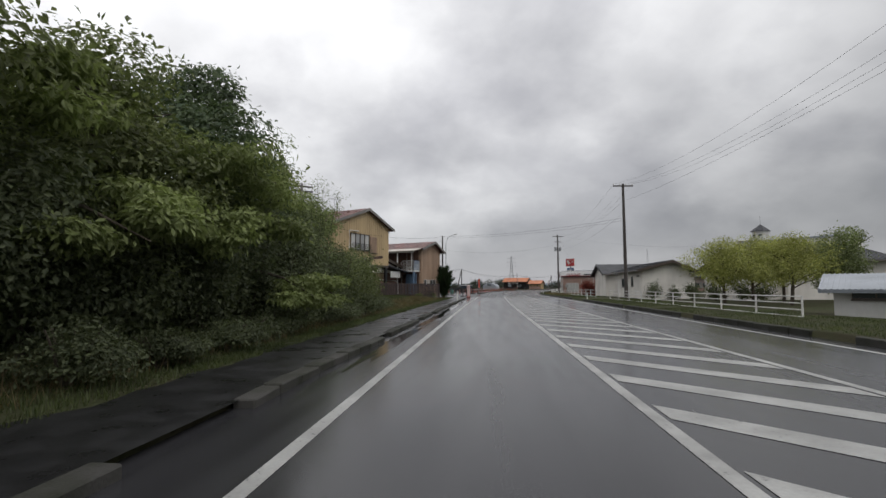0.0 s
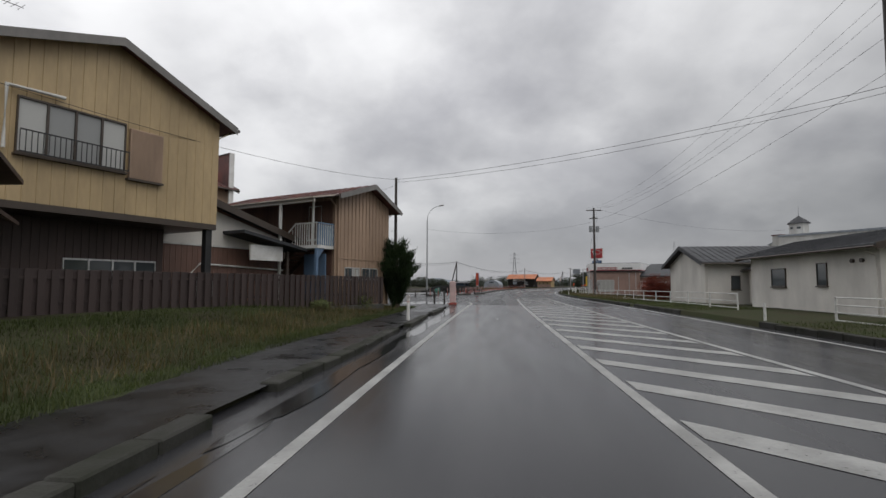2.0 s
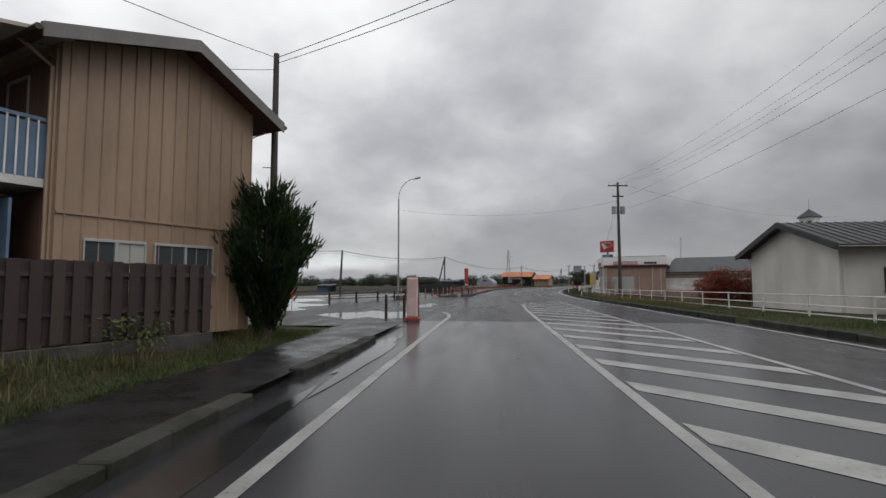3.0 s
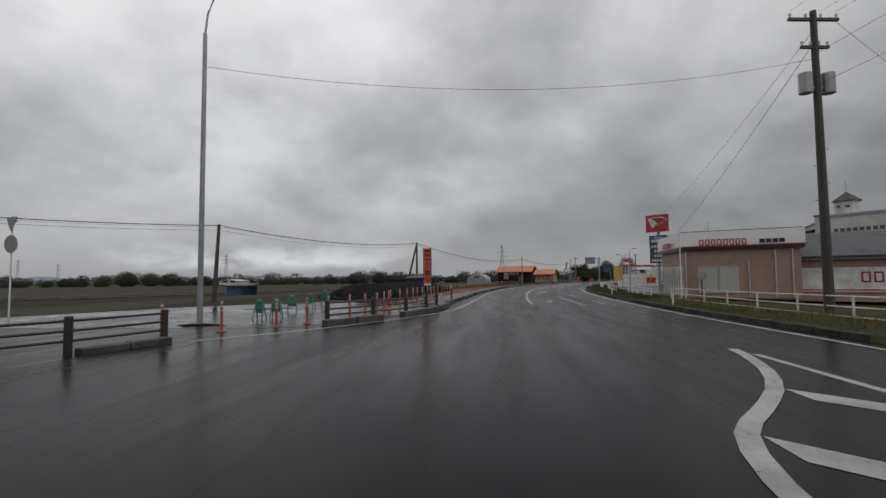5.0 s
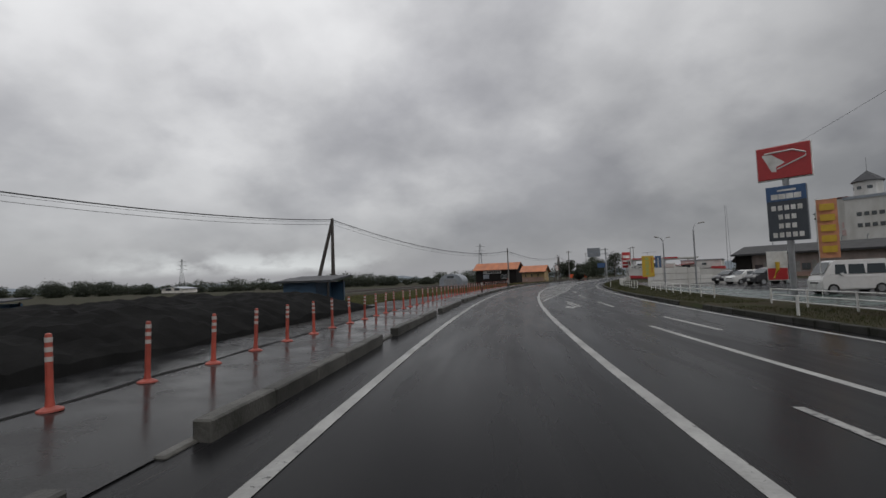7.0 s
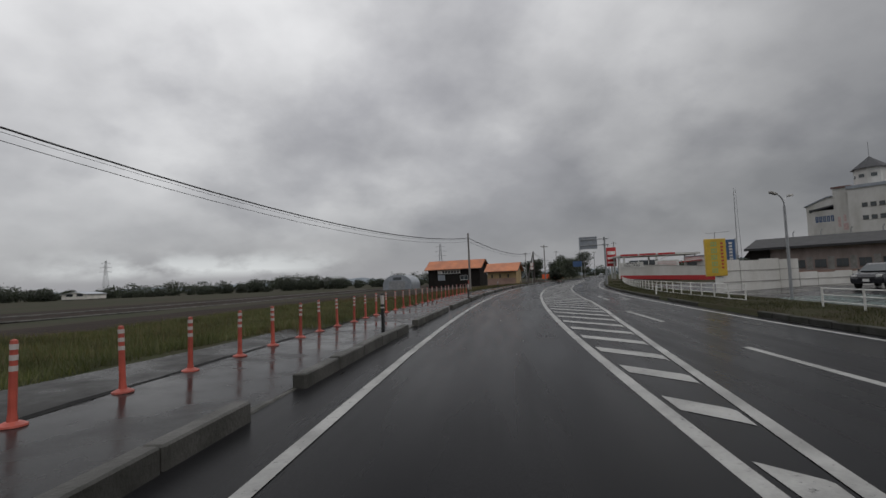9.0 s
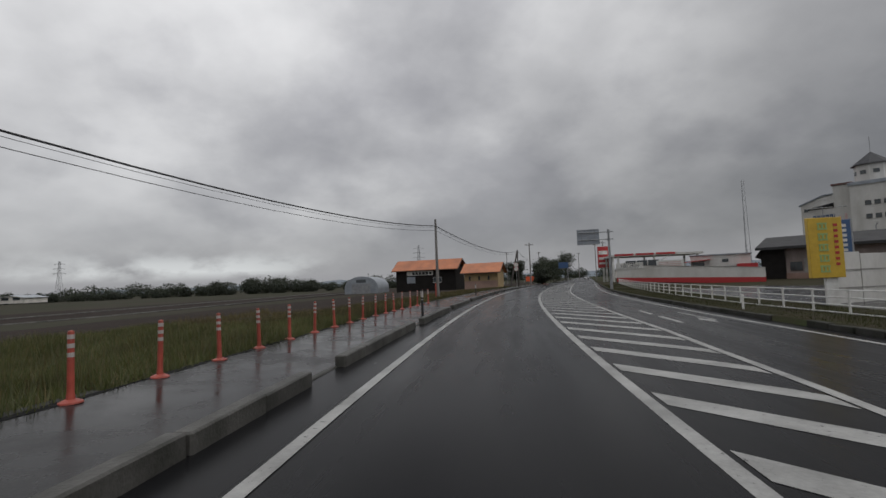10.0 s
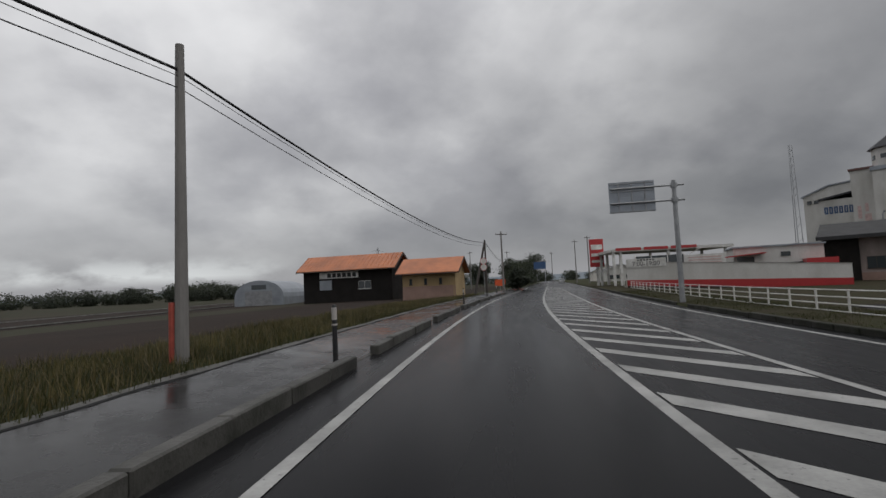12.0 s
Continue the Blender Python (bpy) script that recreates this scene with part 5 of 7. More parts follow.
def banner_flag(x, y, z_top, height, width, mat, turn, label, stripe_mat=None):
    f = thing("banner_flag", Matrix.Translation(lifted(x, y)) @ Matrix.Rotation(radians(turn), 4, "Z"), label, "flag", "banner flags")
    part("pole", tube([(0, 0, 0), (0, 0, z_top + 0.1)], 0.018, 6), M_WHITE, f)
    part("cross_bar", tube([(0, 0, z_top), (width + 0.05, 0, z_top)], 0.012, 5), M_WHITE, f)
    bm = bmesh.new()
    g = []
    for i in range(9):
        v = i / 8
        g.append([bm.verts.new((u / 4 * width + 0.02, 0.05 * math.sin(4 * v + u), z_top - v * height)) for u in range(5)])
    for a, b in zip(g, g[1:]):
        for k in range(4):
            bm.faces.new((a[k], b[k], b[k + 1], a[k + 1]))
    c = part("cloth", bm, mat, f)
    if stripe_mat:
        for k in range(5):
            zz = z_top - 0.25 - k * height / 5.6
            b = part("lettering", box(0.14, width - 0.1, -0.09, -0.08, zz - height / 9, zz), stripe_mat, c)
    return f


build_dealer()
build_sign_tower()
banner_flag(32.4, 125.2, 5.3, 3.0, 0.85, M_PEACH, -35, "faded peach cloth banner flag by the showroom", M_YELSIGN)
sg = thing("small_sign", frame_m((32.27, 128.0), (0.9, -0.43)), "white and red notice board with a yellow figure", "sign")
part("board", box(-0.5, 0.5, -0.03, 0.03, 1.15, 2.8, 0.01), M_WHITE, sg)
part("red_half", box(-0.48, 0.48, -0.045, -0.03, 1.2, 1.85), M_RED, sg)
part("figure", tube([(-0.2, -0.05, 1.3), (0.0, -0.05, 1.8), (0.0, -0.05, 2.2)], [0.05, 0.1, 0.12], 6), M_YELSIGN, sg)
for u in (-0.4, 0.4):
    part("leg", tube([(u, 0.03, 0), (u, 0.03, 1.3)], 0.025, 6), M_STEEL, sg)


rs = thing("round_sign", frame_m((27.3, 108.6), (0.9, -0.43), 0.1), "grey back of a round sign on a dark post", "sign")
part("post", tube([(0, 0, -0.1), (0, 0, 2.05)], 0.045, 8), M_BARRIER, rs)
part("disc", tube([(0, -0.05, 1.78), (0, -0.075, 1.78)], 0.30, 24), M_CONC, rs)
part("rim", tube([(0, -0.045, 1.78), (0, -0.06, 1.78)], 0.335, 24), M_STEEL, rs)


# ---- cars ----
def car(m, paint, label, kind="hatch"):
    """Local y is the car's nose; built from a side profile with glazed upper part."""
    c = thing("car" if kind != "van" else "van", m, label, "car" if kind != "van" else "van", "parked cars")
    if kind == "van":
        low = [(-1.68, 0.25), (1.68, 0.25), (1.70, 0.75), (1.55, 1.05), (-1.70, 1.05), (-1.70, 0.6)]
        cab = [(-1.68, 1.05), (1.55, 1.05), (1.05, 1.78), (0.8, 1.86), (-1.55, 1.88), (-1.66, 1.7)]
        glass_z, roof = (1.1, 1.62), 1.86
        sw = 0.70
        wins = [(-1.5, -0.55), (-0.48, 0.35), (0.42, 1.0)]
    else:
        low = [(-1.85, 0.3), (1.85, 0.3), (1.9, 0.65), (1.75, 0.85), (0.95, 0.98), (-1.75, 1.0), (-1.88, 0.7)]
        cab = [(-1.7, 0.98), (1.05, 0.96), (0.35, 1.42), (0.0, 1.5), (-1.1, 1.52), (-1.5, 1.35)]
        glass_z, roof = (1.02, 1.36), 1.5
        sw = 0.76
        wins = [(-1.35, -0.5), (-0.42, 0.4)]
    body = prism(low, "x", -sw - 0.06, sw + 0.06)
    bmesh.ops.bevel(body, geom=body.edges[:], offset=0.05, segments=2, affect="EDGES")
    part("body", body, paint, c, smooth=False)
    up = prism(cab, "x", -sw, sw)
    for v in up.verts:
        if v.co.z > 1.2:
            v.co.x *= 0.88
    bmesh.ops.bevel(up, geom=up.edges[:], offset=0.04, segments=2, affect="EDGES")
    part("cabin", up, paint, c)
    for sd in (-1, 1):
        for a, b in wins:
            bm = bmesh.new()
            q = []
            for y, z in ((a, glass_z[0]), (b, glass_z[0]), (b - 0.06, glass_z[1]), (a + 0.04, glass_z[1])):
                x = sw * (1 - 0.12 * max(0, (z - 1.05)) / (roof - 1.05)) + 0.012
                q.append(bm.verts.new((sd * x, y, z)))
            bm.faces.new(q if sd > 0 else q[::-1])
            part("side_window", bm, M_GLASS, c)
        mir = part("mirror", box(sd * (sw + 0.08) - 0.06, sd * (sw + 0.08) + 0.06, 0.62, 0.76, 1.02, 1.16, 0.02), paint, c)
        for yy in (-1.15, 1.15):
            t = part("wheel", tube([(sd * (sw - 0.12), yy, 0.29), (sd * (sw + 0.07), yy, 0.29)], 0.29, 18), M_RUBBER, c)
            part("rim", tube([(sd * (sw + 0.06), yy, 0.29), (sd * (sw + 0.085), yy, 0.29)], 0.18, 12), M_STEEL, t)
        yn = low[2][0]
        part("headlight", box(sd * 0.62 - 0.13, sd * 0.62 + 0.13, yn - 0.16, yn - 0.01, 0.68, 0.82, 0.02), M_LAMP_CLEAR, c)
        part("tail_light", box(sd * 0.66 - 0.08, sd * 0.66 + 0.08, -1.9 if kind != "van" else -1.74, -1.78 if kind != "van" else -1.66, 0.7, 0.95, 0.015), M_LAMP_RED, c)
    a, b = cab[1], cab[2]
    bm = bmesh.new()
    q = [(-sw * .92, a[0] - 0.04, a[1] + 0.05), (sw * .92, a[0] - 0.04, a[1] + 0.05), (sw * .8, b[0] + 0.06, b[1] - 0.04), (-sw * .8, b[0] + 0.06, b[1] - 0.04)]
    bm.faces.new([bm.verts.new((x, y + 0.035, z + 0.02)) for x, y, z in q])
    part("windscreen", bm, M_GLASS, c)
    part("number_plate", box(-0.17, 0.17, low[2][0] - 0.02, low[2][0] + 0.015, 0.42, 0.58), M_WHITE, c)
    part("grille", box(-0.4, 0.4, low[2][0] - 0.03, low[2][0] + 0.01, 0.6, 0.68), M_BLACK, c)
    return c


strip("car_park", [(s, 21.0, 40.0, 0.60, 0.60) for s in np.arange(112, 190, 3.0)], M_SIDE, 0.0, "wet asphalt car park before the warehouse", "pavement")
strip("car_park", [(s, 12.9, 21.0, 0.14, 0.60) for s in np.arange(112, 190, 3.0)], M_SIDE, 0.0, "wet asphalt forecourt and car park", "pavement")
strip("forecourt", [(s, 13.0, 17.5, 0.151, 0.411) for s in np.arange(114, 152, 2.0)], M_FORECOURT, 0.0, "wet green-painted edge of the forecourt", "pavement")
car(frame_m((35.7, 127.2), (0.75, 0.66), 0.43) @ pose(0, 0, 0, 0, 0, 35), M_CARWHITE, "small white van parked beside the showroom", "van")
car(frame_m((46.6, 151.1), (-0.05, 1.0), 0.605), M_CARWHITE, "white hatchback parked in the row on the car park")
car(frame_m((46.2, 147.2), (-0.05, 1.0), 0.605) @ Matrix.Scale(1.12, 4), M_CARDARK, "tall dark car parked beside the white hatchback")
car(frame_m((47.7, 155.3), (-0.3, 0.95), 0.605), M_CARDARK, "dark grey hatchback at the end of the parked row")
car(frame_m((51.6, 154.0), (0.1, 0.99), 0.605), M_CARSILVER, "silver hatchback parked behind the white one")
car(along(330, 6.2, 0) @ pose(0, 0, 0, 0, 0, 180), M_CARSILVER, "silver car standing far along the road")

# yellow and blue signs at the car park entrance
ys = thing("yellow_sign", frame_m((41.1, 161.0), (0.96, -0.28), -0.2), "yellow upright sign with pale green lettering on a white post", "sign")
part("post", box(-0.1, 0.4, 0.02, 0.16, 0, 1.6, 0.01), M_WHITE, ys)
yb = part("board", box(-0.72, 0.66, -0.1, 0.12, 1.55, 4.15, 0.015), M_YELSIGN, ys)
for k in range(5):
    z = 3.62 - k * 0.46
    bars(yb, Matrix.Translation((0, -0.105, 0)), [(-0.35, 0.05, z + 0.24, z + 0.31), (-0.35, 0.05, z, z + 0.07), (-0.19, -0.11, z + 0.07, z + 0.24), (-0.33, -0.27, z + 0.07, z + 0.24), (-0.03, 0.03, z + 0.07, z + 0.24)], M_SIGNGREEN)
bars(yb, Matrix.Translation((0, -0.105, 0)), [(0.3, 0.46, 3.75 - k * 0.24, 3.87 - k * 0.24) for k in range(8)], M_RED)
ya = thing("sign_aerial", frame_m((41.1, 161.0), (0.96, -0.28), 3.95), "small television aerial above the yellow sign", "aerial")
part("mast", tube([(0, 0, -0.05), (0, 0, 0.45)], 0.02, 6), M_STEEL, ya)
part("boom", tube([(-0.6, 0, 0.4), (1.0, 0, 0.47)], 0.016, 5), M_STEEL, ya)
for k in range(8):
    part("element", tube([(-0.55 + k * 0.2, -0.2, 0.41 + 0.008 * k), (-0.55 + k * 0.2, 0.2, 0.41 + 0.008 * k)], 0.008, 4), M_STEEL, ya)
bs = thing("blue_sign", frame_m((42.65, 161.5), (0.96, -0.28), -0.2), "small blue upright sign on a steel pole", "sign")
part("pole", tube([(0.34, 0, 0), (0.34, 0, 4.2)], 0.06, 8), M_STEEL, bs)
bb = part("board", box(-0.35, 0.3, -0.06, 0.02, 2.65, 4.15, 0.01), M_BLUE, bs)
bars(bb, Matrix.Translation((0, -0.065, 0)), [(-0.12, 0.1, 3.82 - k * 0.22, 3.95 - k * 0.22) for k in range(6)], M_WHITE)


def lamp_post(m, height, arms, label, reach=1.1, mat=None, rise=0.6):
    l = thing("street_lamp", m, label, "street lamp")
    part("pole", tube([(0, 0, 0), (0, 0, height - rise)], [0.085, 0.06], 10), mat or M_STEEL, l)
    part("base_plate", box(-0.15, 0.15, -0.15, 0.15, 0, 0.05), mat or M_STEEL, l)
    for a in arms:
        ca, sa = math.cos(radians(a)), math.sin(radians(a))
        pts = [(ca * reach * (1 - math.cos(t * math.pi / 2 / 5)), sa * reach * (1 - math.cos(t * math.pi / 2 / 5)), height - rise + rise * math.sin(t * math.pi / 2 / 5) ** 0.9) for t in range(6)]
        part("arm", tube(pts, 0.03, 6), mat or M_STEEL, l)
        hd = part("lamp_head", box(-0.12, 0.42, -0.09, 0.09, -0.05, 0.06, 0.02), M_CONC, l, "grey lamp head")
        hd.matrix_local = Matrix.Translation(pts[-1]) @ Matrix.Rotation(radians(a), 4, "Z") @ Matrix.Rotation(radians(-8), 4, "Y")
    return l


lamp_post(Matrix.Translation(lifted(38.45, 152.1, 0.1)), 5.45, (30, 200), "twin-headed grey lamp post by the car park", 0.8)
lamp_post(Matrix.Translation(lifted(35.0, 140.6, 0.1)), 5.75, (10,), "grey lamp post with one raised arm by the forecourt", 0.7)
LAMP = along(77.2, -8.45, -0.03)
lamp_post(LAMP, 10.4, (-10,), "tall curved-arm street lamp at the junction", 1.6, rise=1.7)

bm = bmesh.new()
ring = [[bm.verts.new((r * (1 + 0.3 * math.sin(3 * a) + 0.15 * math.sin(5 * a)) * math.cos(a), 0.6 * r * (1 + 0.2 * math.sin(2 * a)) * math.sin(a), z)) for a in (2 * math.pi * k / 22 for k in range(22))] for r, z in ((0.75, -0.02), (0.5, 0.06), (0.2, 0.10))]
for u, v in zip(ring, ring[1:]):
    for k in range(22):
        bm.faces.new((u[k], u[(k + 1) % 22], v[(k + 1) % 22], v[k]))
bm.faces.new(ring[-1])
mud = mesh_object("mud_heap", bm, M_MOUND)
mud.matrix_world = LAMP
tagged(mud, "flat heap of dark wet mud round the lamp's foot", "mud")


# ---- filling station, warehouse and factory ----
def build_station():
    st = thing("filling_station", Matrix.Identity(4), "white filling station behind a long red-based wall", "filling station")
    a, b = Vector((66.6, 222.6)), Vector((83.7, 209.0))
    L = (b - a).length
    mw = frame_m(a, (b - a))
    mw.translation.z = 0.0

    def put(name, bm, mat, label="", parent=None):
        q = part(name, bm, mat, parent or st, label)
        q.matrix_world = mw
        return q
    # the wall falls with the land away from the road
    put("boundary_wall", prism([(0, 0.85), (L, 0.15), (L, 1.63), (0, 3.02)], "y", -0.12, 0.12), M_WHITEWALL, "long white wall with a red base band")
    put("red_band", prism([(0, 0.20), (L, -0.85), (L, 0.15), (0, 0.85)], "y", -0.14, 0.14), M_RED, "red painted base band")
    # added dark band in place of the ground bank below the red paint
    put("wall_base", prism([(0, -0.9), (L, -1.6), (L, -0.85), (0, 0.20)], "y", -0.16, 0.16), M_FENCE, "plain dark band standing in for the bank below the wall")
    put("wall_coping", prism([(-0.05, 3.02), (L + 0.05, 1.63), (L + 0.05, 1.70), (-0.05, 3.09)], "y", -0.17, 0.17), M_CONC)
    of = put("office", box(11.6, 20.2, 2.2, 9, -1.0, 3.95), M_WHITEWALL, "plain white office block")
    put("office_roof", box(11.4, 20.4, 2.0, 9.2, 3.95, 4.12), M_CORRUG, "", of)
    put("office_window", box(16.2, 17.1, 2.12, 2.2, 2.8, 3.3), M_GLASS, "", of)
    put("office_window", box(16.3, 18.3, 2.12, 2.2, 1.2, 2.1), M_GLASS, "", of)
    put("awning", prism([(10.6, 2.9), (14.6, 3.2), (14.6, 3.32), (10.6, 3.02)], "y", 0.8, 2.2), M_RED, "red sloping awning", of)
    put("office_door", box(11.9, 13.6, 2.12, 2.2, 1.3, 2.9), M_GLASS, "", of)
    put("red_store", box(18.2, 21.0, 0.6, 2.6, -1.0, 2.4), M_RED, "small red hut")
    put("display_board", box(6.4, 10.6, 0.8, 0.95, 1.9, 3.5), M_WHITE, "white board with pale red bars")
    for k in range(4):
        put("board_bar", box(6.8, 10.2, 0.77, 0.8, 2.2 + k * 0.3, 2.33 + k * 0.3), M_PINKSTONE)
    put("rail_stack", prism([(7.0, 3.6), (8.6, 4.5), (8.6, 4.58), (7.0, 3.68)], "y", 3.0, 4.2), M_WHITE, "slanting white roof rails")
    put("glazed_front", box(0.8, 6.6, 5.0, 5.2, -0.5, 3.8), M_GLASS, "glazed shop front under the canopy")
    for x in (0.8, 2.7, 4.6, 6.5):
        put("front_post", box(x, x + 0.12, 4.9, 5.0, -0.5, 3.9), M_WHITE)
    put("hours_board", box(0.0, 4.4, -0.2, -0.16, 2.35, 3.35), M_WHITE, "white board with the opening hours")
    ca, cb = Vector((72.0, 233.6)), Vector((88.2, 228.0))
    mc = frame_m(ca, (cb - ca))
    mc.translation.z = -0.45
    W = (cb - ca).length
    can = part("canopy", box(0, W, 0, 9, 5.35, 5.75), M_WHITEWALL, st, "white flat canopy with a red edge")
    can.matrix_world = mc
    for x0, x1 in ((0.6, 4.2), (4.6, 8.0), (8.4, 12.0)):
        q = part("canopy_edge", box(x0, x1, -0.06, 0.0, 5.5, 5.9), M_RED, can)
        q.matrix_world = mc
    for x in (0.2, 1.2, 8.0, 16.0):
        for y in (0.3, 8.0):
            q = part("canopy_column", box(x, x + 0.35, y, y + 0.35, -0.6, 5.35), M_WHITE, st)
            q.matrix_world = mc
    for x in (4.0, 9.5):
        q = part("fuel_pump", box(x, x + 0.9, 3.0, 3.6, -0.2, 2.0, 0.03), M_RED, st, "red fuel pump")
        q.matrix_world = mc
    t = text_part(st, "7:00-19:00", 0.72, Matrix.Identity(4), M_BLACK)
    t.matrix_world = mw @ Matrix.Translation((2.2, -0.21, 2.72)) @ Matrix.Rotation(radians(90), 4, "X")
    bars(st, mw @ Matrix.Translation((0, -0.2, 0)), letter_bars(1.2, 3.2, 3.1, 3.27, 6), M_BLACK)
    sgn = thing("station_sign", frame_m((74.5, 241.5), (0.95, -0.3)), "tall red and white filling station sign", "sign")
    part("post", box(-0.2, 0.2, -0.1, 0.1, 0, 7.8), M_WHITE, sgn)
    pb = part("panel", box(-1.1, 1.1, -0.2, 0.2, 3.2, 7.7, 0.02), M_RED, sgn)
    bars(pb, Matrix.Translation((0, -0.21, 0)), [(-0.9, 0.9, 6.0, 6.8), (-0.9, 0.9, 4.9, 5.4), (-0.9, 0.9, 3.9, 4.3)], M_WHITE)


def build_warehouse():
    m = frame_m((90.8, 217.4), (0.56, -0.83), 0.5)
    w = thing("warehouse", m, "long grey-pink warehouse with a black sheet roof", "warehouse")
    part("wall", box(3.5, 70, 1.0, 20, -1.6, 4.9), M_PALEBRICK, w, "weathered grey-pink wall")
    part("plinth", box(3.4, 70.1, 0.8, 1.0, -1.6, 0.5), M_BRICKTAN, w, "low brown brick base")
    part("roof", prism([(-0.6, 4.75), (7.5, 6.8), (21, 4.75), (21, 5.0), (7.5, 7.1), (-0.6, 5.0)], "x", -0.5, 71), M_WHROOF, w, "dark grey sheet roof")
    part("roof_fascia", box(-0.5, 71, -0.72, -0.6, 4.6, 5.05), M_WHROOF, w)
    part("end_wall", prism([(0.6, -1.6), (20, -1.6), (20, 4.9), (7.5, 6.78), (0.6, 4.95)], "x", 0, 3.5), M_BLACKWALL, w, "black boarded end wall")
    part("lean_to", prism([(-0.9, 3.4), (0.02, 4.6), (0.02, 3.1)], "y", 0.4, 20), M_BLACKWALL, w, "black sheet canopy")
    for k in range(21):
        x = 4.1 + k * 3.15
        window(w, "front", 70, 20, x, x + 1.7, 0.95, 2.4, 1).matrix_local = Matrix.Translation((0, 0.97, 0))
        part("pilaster", box(x + 1.95, x + 2.85, 0.85, 1.0, 0.5, 2.9), M_CONC, w)
    for k in range(6):
        x = 6 + k * 4.5
        part("roof_vent", tube([(x, 7.5, 6.9), (x, 7.5, 7.8), (x + 0.25, 7.5, 8.2)], [0.09, 0.09, 0.16], 6), M_STEEL, w)
    for at, to, h, n in (((41.4, 161.1), (48.0, 161.5), 2.45, 4), ((48.06, 161.5), (56.5, 162.5), 1.6, 5)):
        v = Vector(to) - Vector(at)
        wf = thing("white_panel_fence", frame_m(at, v), "white site hoarding of tall sheet panels", "fence", "white hoardings")
        u = v.length / n
        for k in range(n):
            part("panel", box(k * u, (k + 1) * u - 0.03, -0.025 - 0.02 * (k % 2), 0.02, 0.1, h - 0.08 * (k % 2)), M_WHITEWALL, wf)
            part("post", tube([(k * u + 0.02, 0.08, 0), (k * u + 0.02, 0.08, h - 0.1)], 0.04, 6), M_STEEL, wf)
            for z in (h * 0.36, h * 0.68):
                part("batten", box(k * u, (k + 1) * u - 0.03, -0.06, -0.045, z - 0.03, z + 0.03), M_CONC, wf)


def build_factory():
    m = frame_m((154.9, 258.6), (0.50, -0.866))
    f = thing("factory", m, "large white factory block with a pointed tower", "factory")
    w, d = 45.0, 26.0
    part("wall", box(4.2, w, -3, d - 3, -1, 23.0), M_WHITEWALL, f)
    part("parapet", box(3.9, w + 0.3, -3.3, d - 2.7, 23.0, 23.9), M_CORRUG, f)
    part("stair_block", box(0, 4.2, 0, 20, -1, 24.0), M_WHITEWALL, f)
    part("stair_roof", box(-0.3, 4.5, -0.3, 20.3, 24.0, 24.5), M_REDROOF, f, "thin red-brown roof edge")
    part("rear_wing", prism([(-13, -1), (0, -1), (0, 24.6), (-7, 24.0), (-13, 21.6)], "y", 22.5, 36), M_WHITEWALL, f)
    part("rear_wing_roof", prism([(-13.5, 21.5), (-7, 24.1), (0, 24.7), (0, 25.0), (-7, 24.5), (-13.5, 21.9)], "y", 22.1, 36.4), M_CORRUG, f)
    part("front_wing", box(-7, 0, 6.0, 22.5, -1, 18.4), M_WHITEWALL, f)
    part("front_wing_roof", prism([(-7.4, 18.3), (0, 19.7), (0, 20.1), (-7.4, 18.8)], "y", 5.5, 22.5), M_DARKROOF, f)
    for z in (17.4, 13.8):
        for k in range(18):
            window(f, "front", w, d, 7.2 + k * 1.9, 8.5 + k * 1.9, z, z + 1.2, 0, M_FRAME).matrix_local = Matrix.Translation((0, -3, 0))
    for k in range(3):
        window(f, "left", w, d, 1.0 + k * 1.6, 2.1 + k * 1.6, 20.2, 21.2, 0, M_FRAME)
        window(f, "front", w, d, -12.2 + k * 1.6, -11.1 + k * 1.6, 19.5, 20.5, 0, M_FRAME).matrix_local = Matrix.Translation((0, 22.5, 0))
    bars(f, Matrix.Translation((-7, 5.95, 0)), hollow_letters(0.6, 6.6, 14.8, 16.6, 6, 0.3), M_BLUE)
    bars(f, Matrix.Translation((0, -0.05, 0)), [(0.8, 1.5, 12.5, 15.5), (2.0, 3.2, 11.5, 13.5), (2.2, 2.8, 14.0, 16.0)], M_PINKSTONE)
    tw = part("tower", tube([(7.7, 7.9, 23.5), (7.7, 7.9, 29.4)], 4.0, 8), M_WHITEWALL, f, "eight-sided tower with a pointed grey roof")
    part("tower_roof", tube([(7.7, 7.9, 29.4), (7.7, 7.9, 29.7), (7.7, 7.9, 33.2)], [4.8, 4.6, 0.1], 8), M_DARKROOF, tw)
    part("tower_rod", tube([(7.7, 7.9, 33.1), (7.7, 7.9, 37.6)], 0.08, 5), M_STEEL, tw)
    for k in range(4):
        part("tower_window", box(-0.7, 0.7, -3.85, -3.6, 26.8, 27.8), M_GLASS, tw).matrix_local = Matrix.Translation((7.7, 7.9, 0)) @ Matrix.Rotation(radians(22.5 - 45 * k), 4, "Z")
    mast = thing("radio_mast", Matrix.Translation(lifted(92.0, 221.3)), "slender lattice radio mast", "mast")
    for dx, dy in ((-0.5, -0.3), (0.5, -0.3), (0, 0.5)):
        part("leg", tube([(dx, dy, 0), (dx * 0.4, dy * 0.4, 18.3)], [0.06, 0.03], 5), M_STEEL, mast)
    for k in range(17):
        z = 1 + k
        sc = 1 - 0.6 * z / 18.3
        part("brace", tube([(-0.5 * sc, -0.3 * sc, z), (0.5 * sc, -0.3 * sc, z + 0.8), (0, 0.5 * sc, z)], 0.02, 4), M_STEEL, mast)


build_station()
build_warehouse()
build_factory()

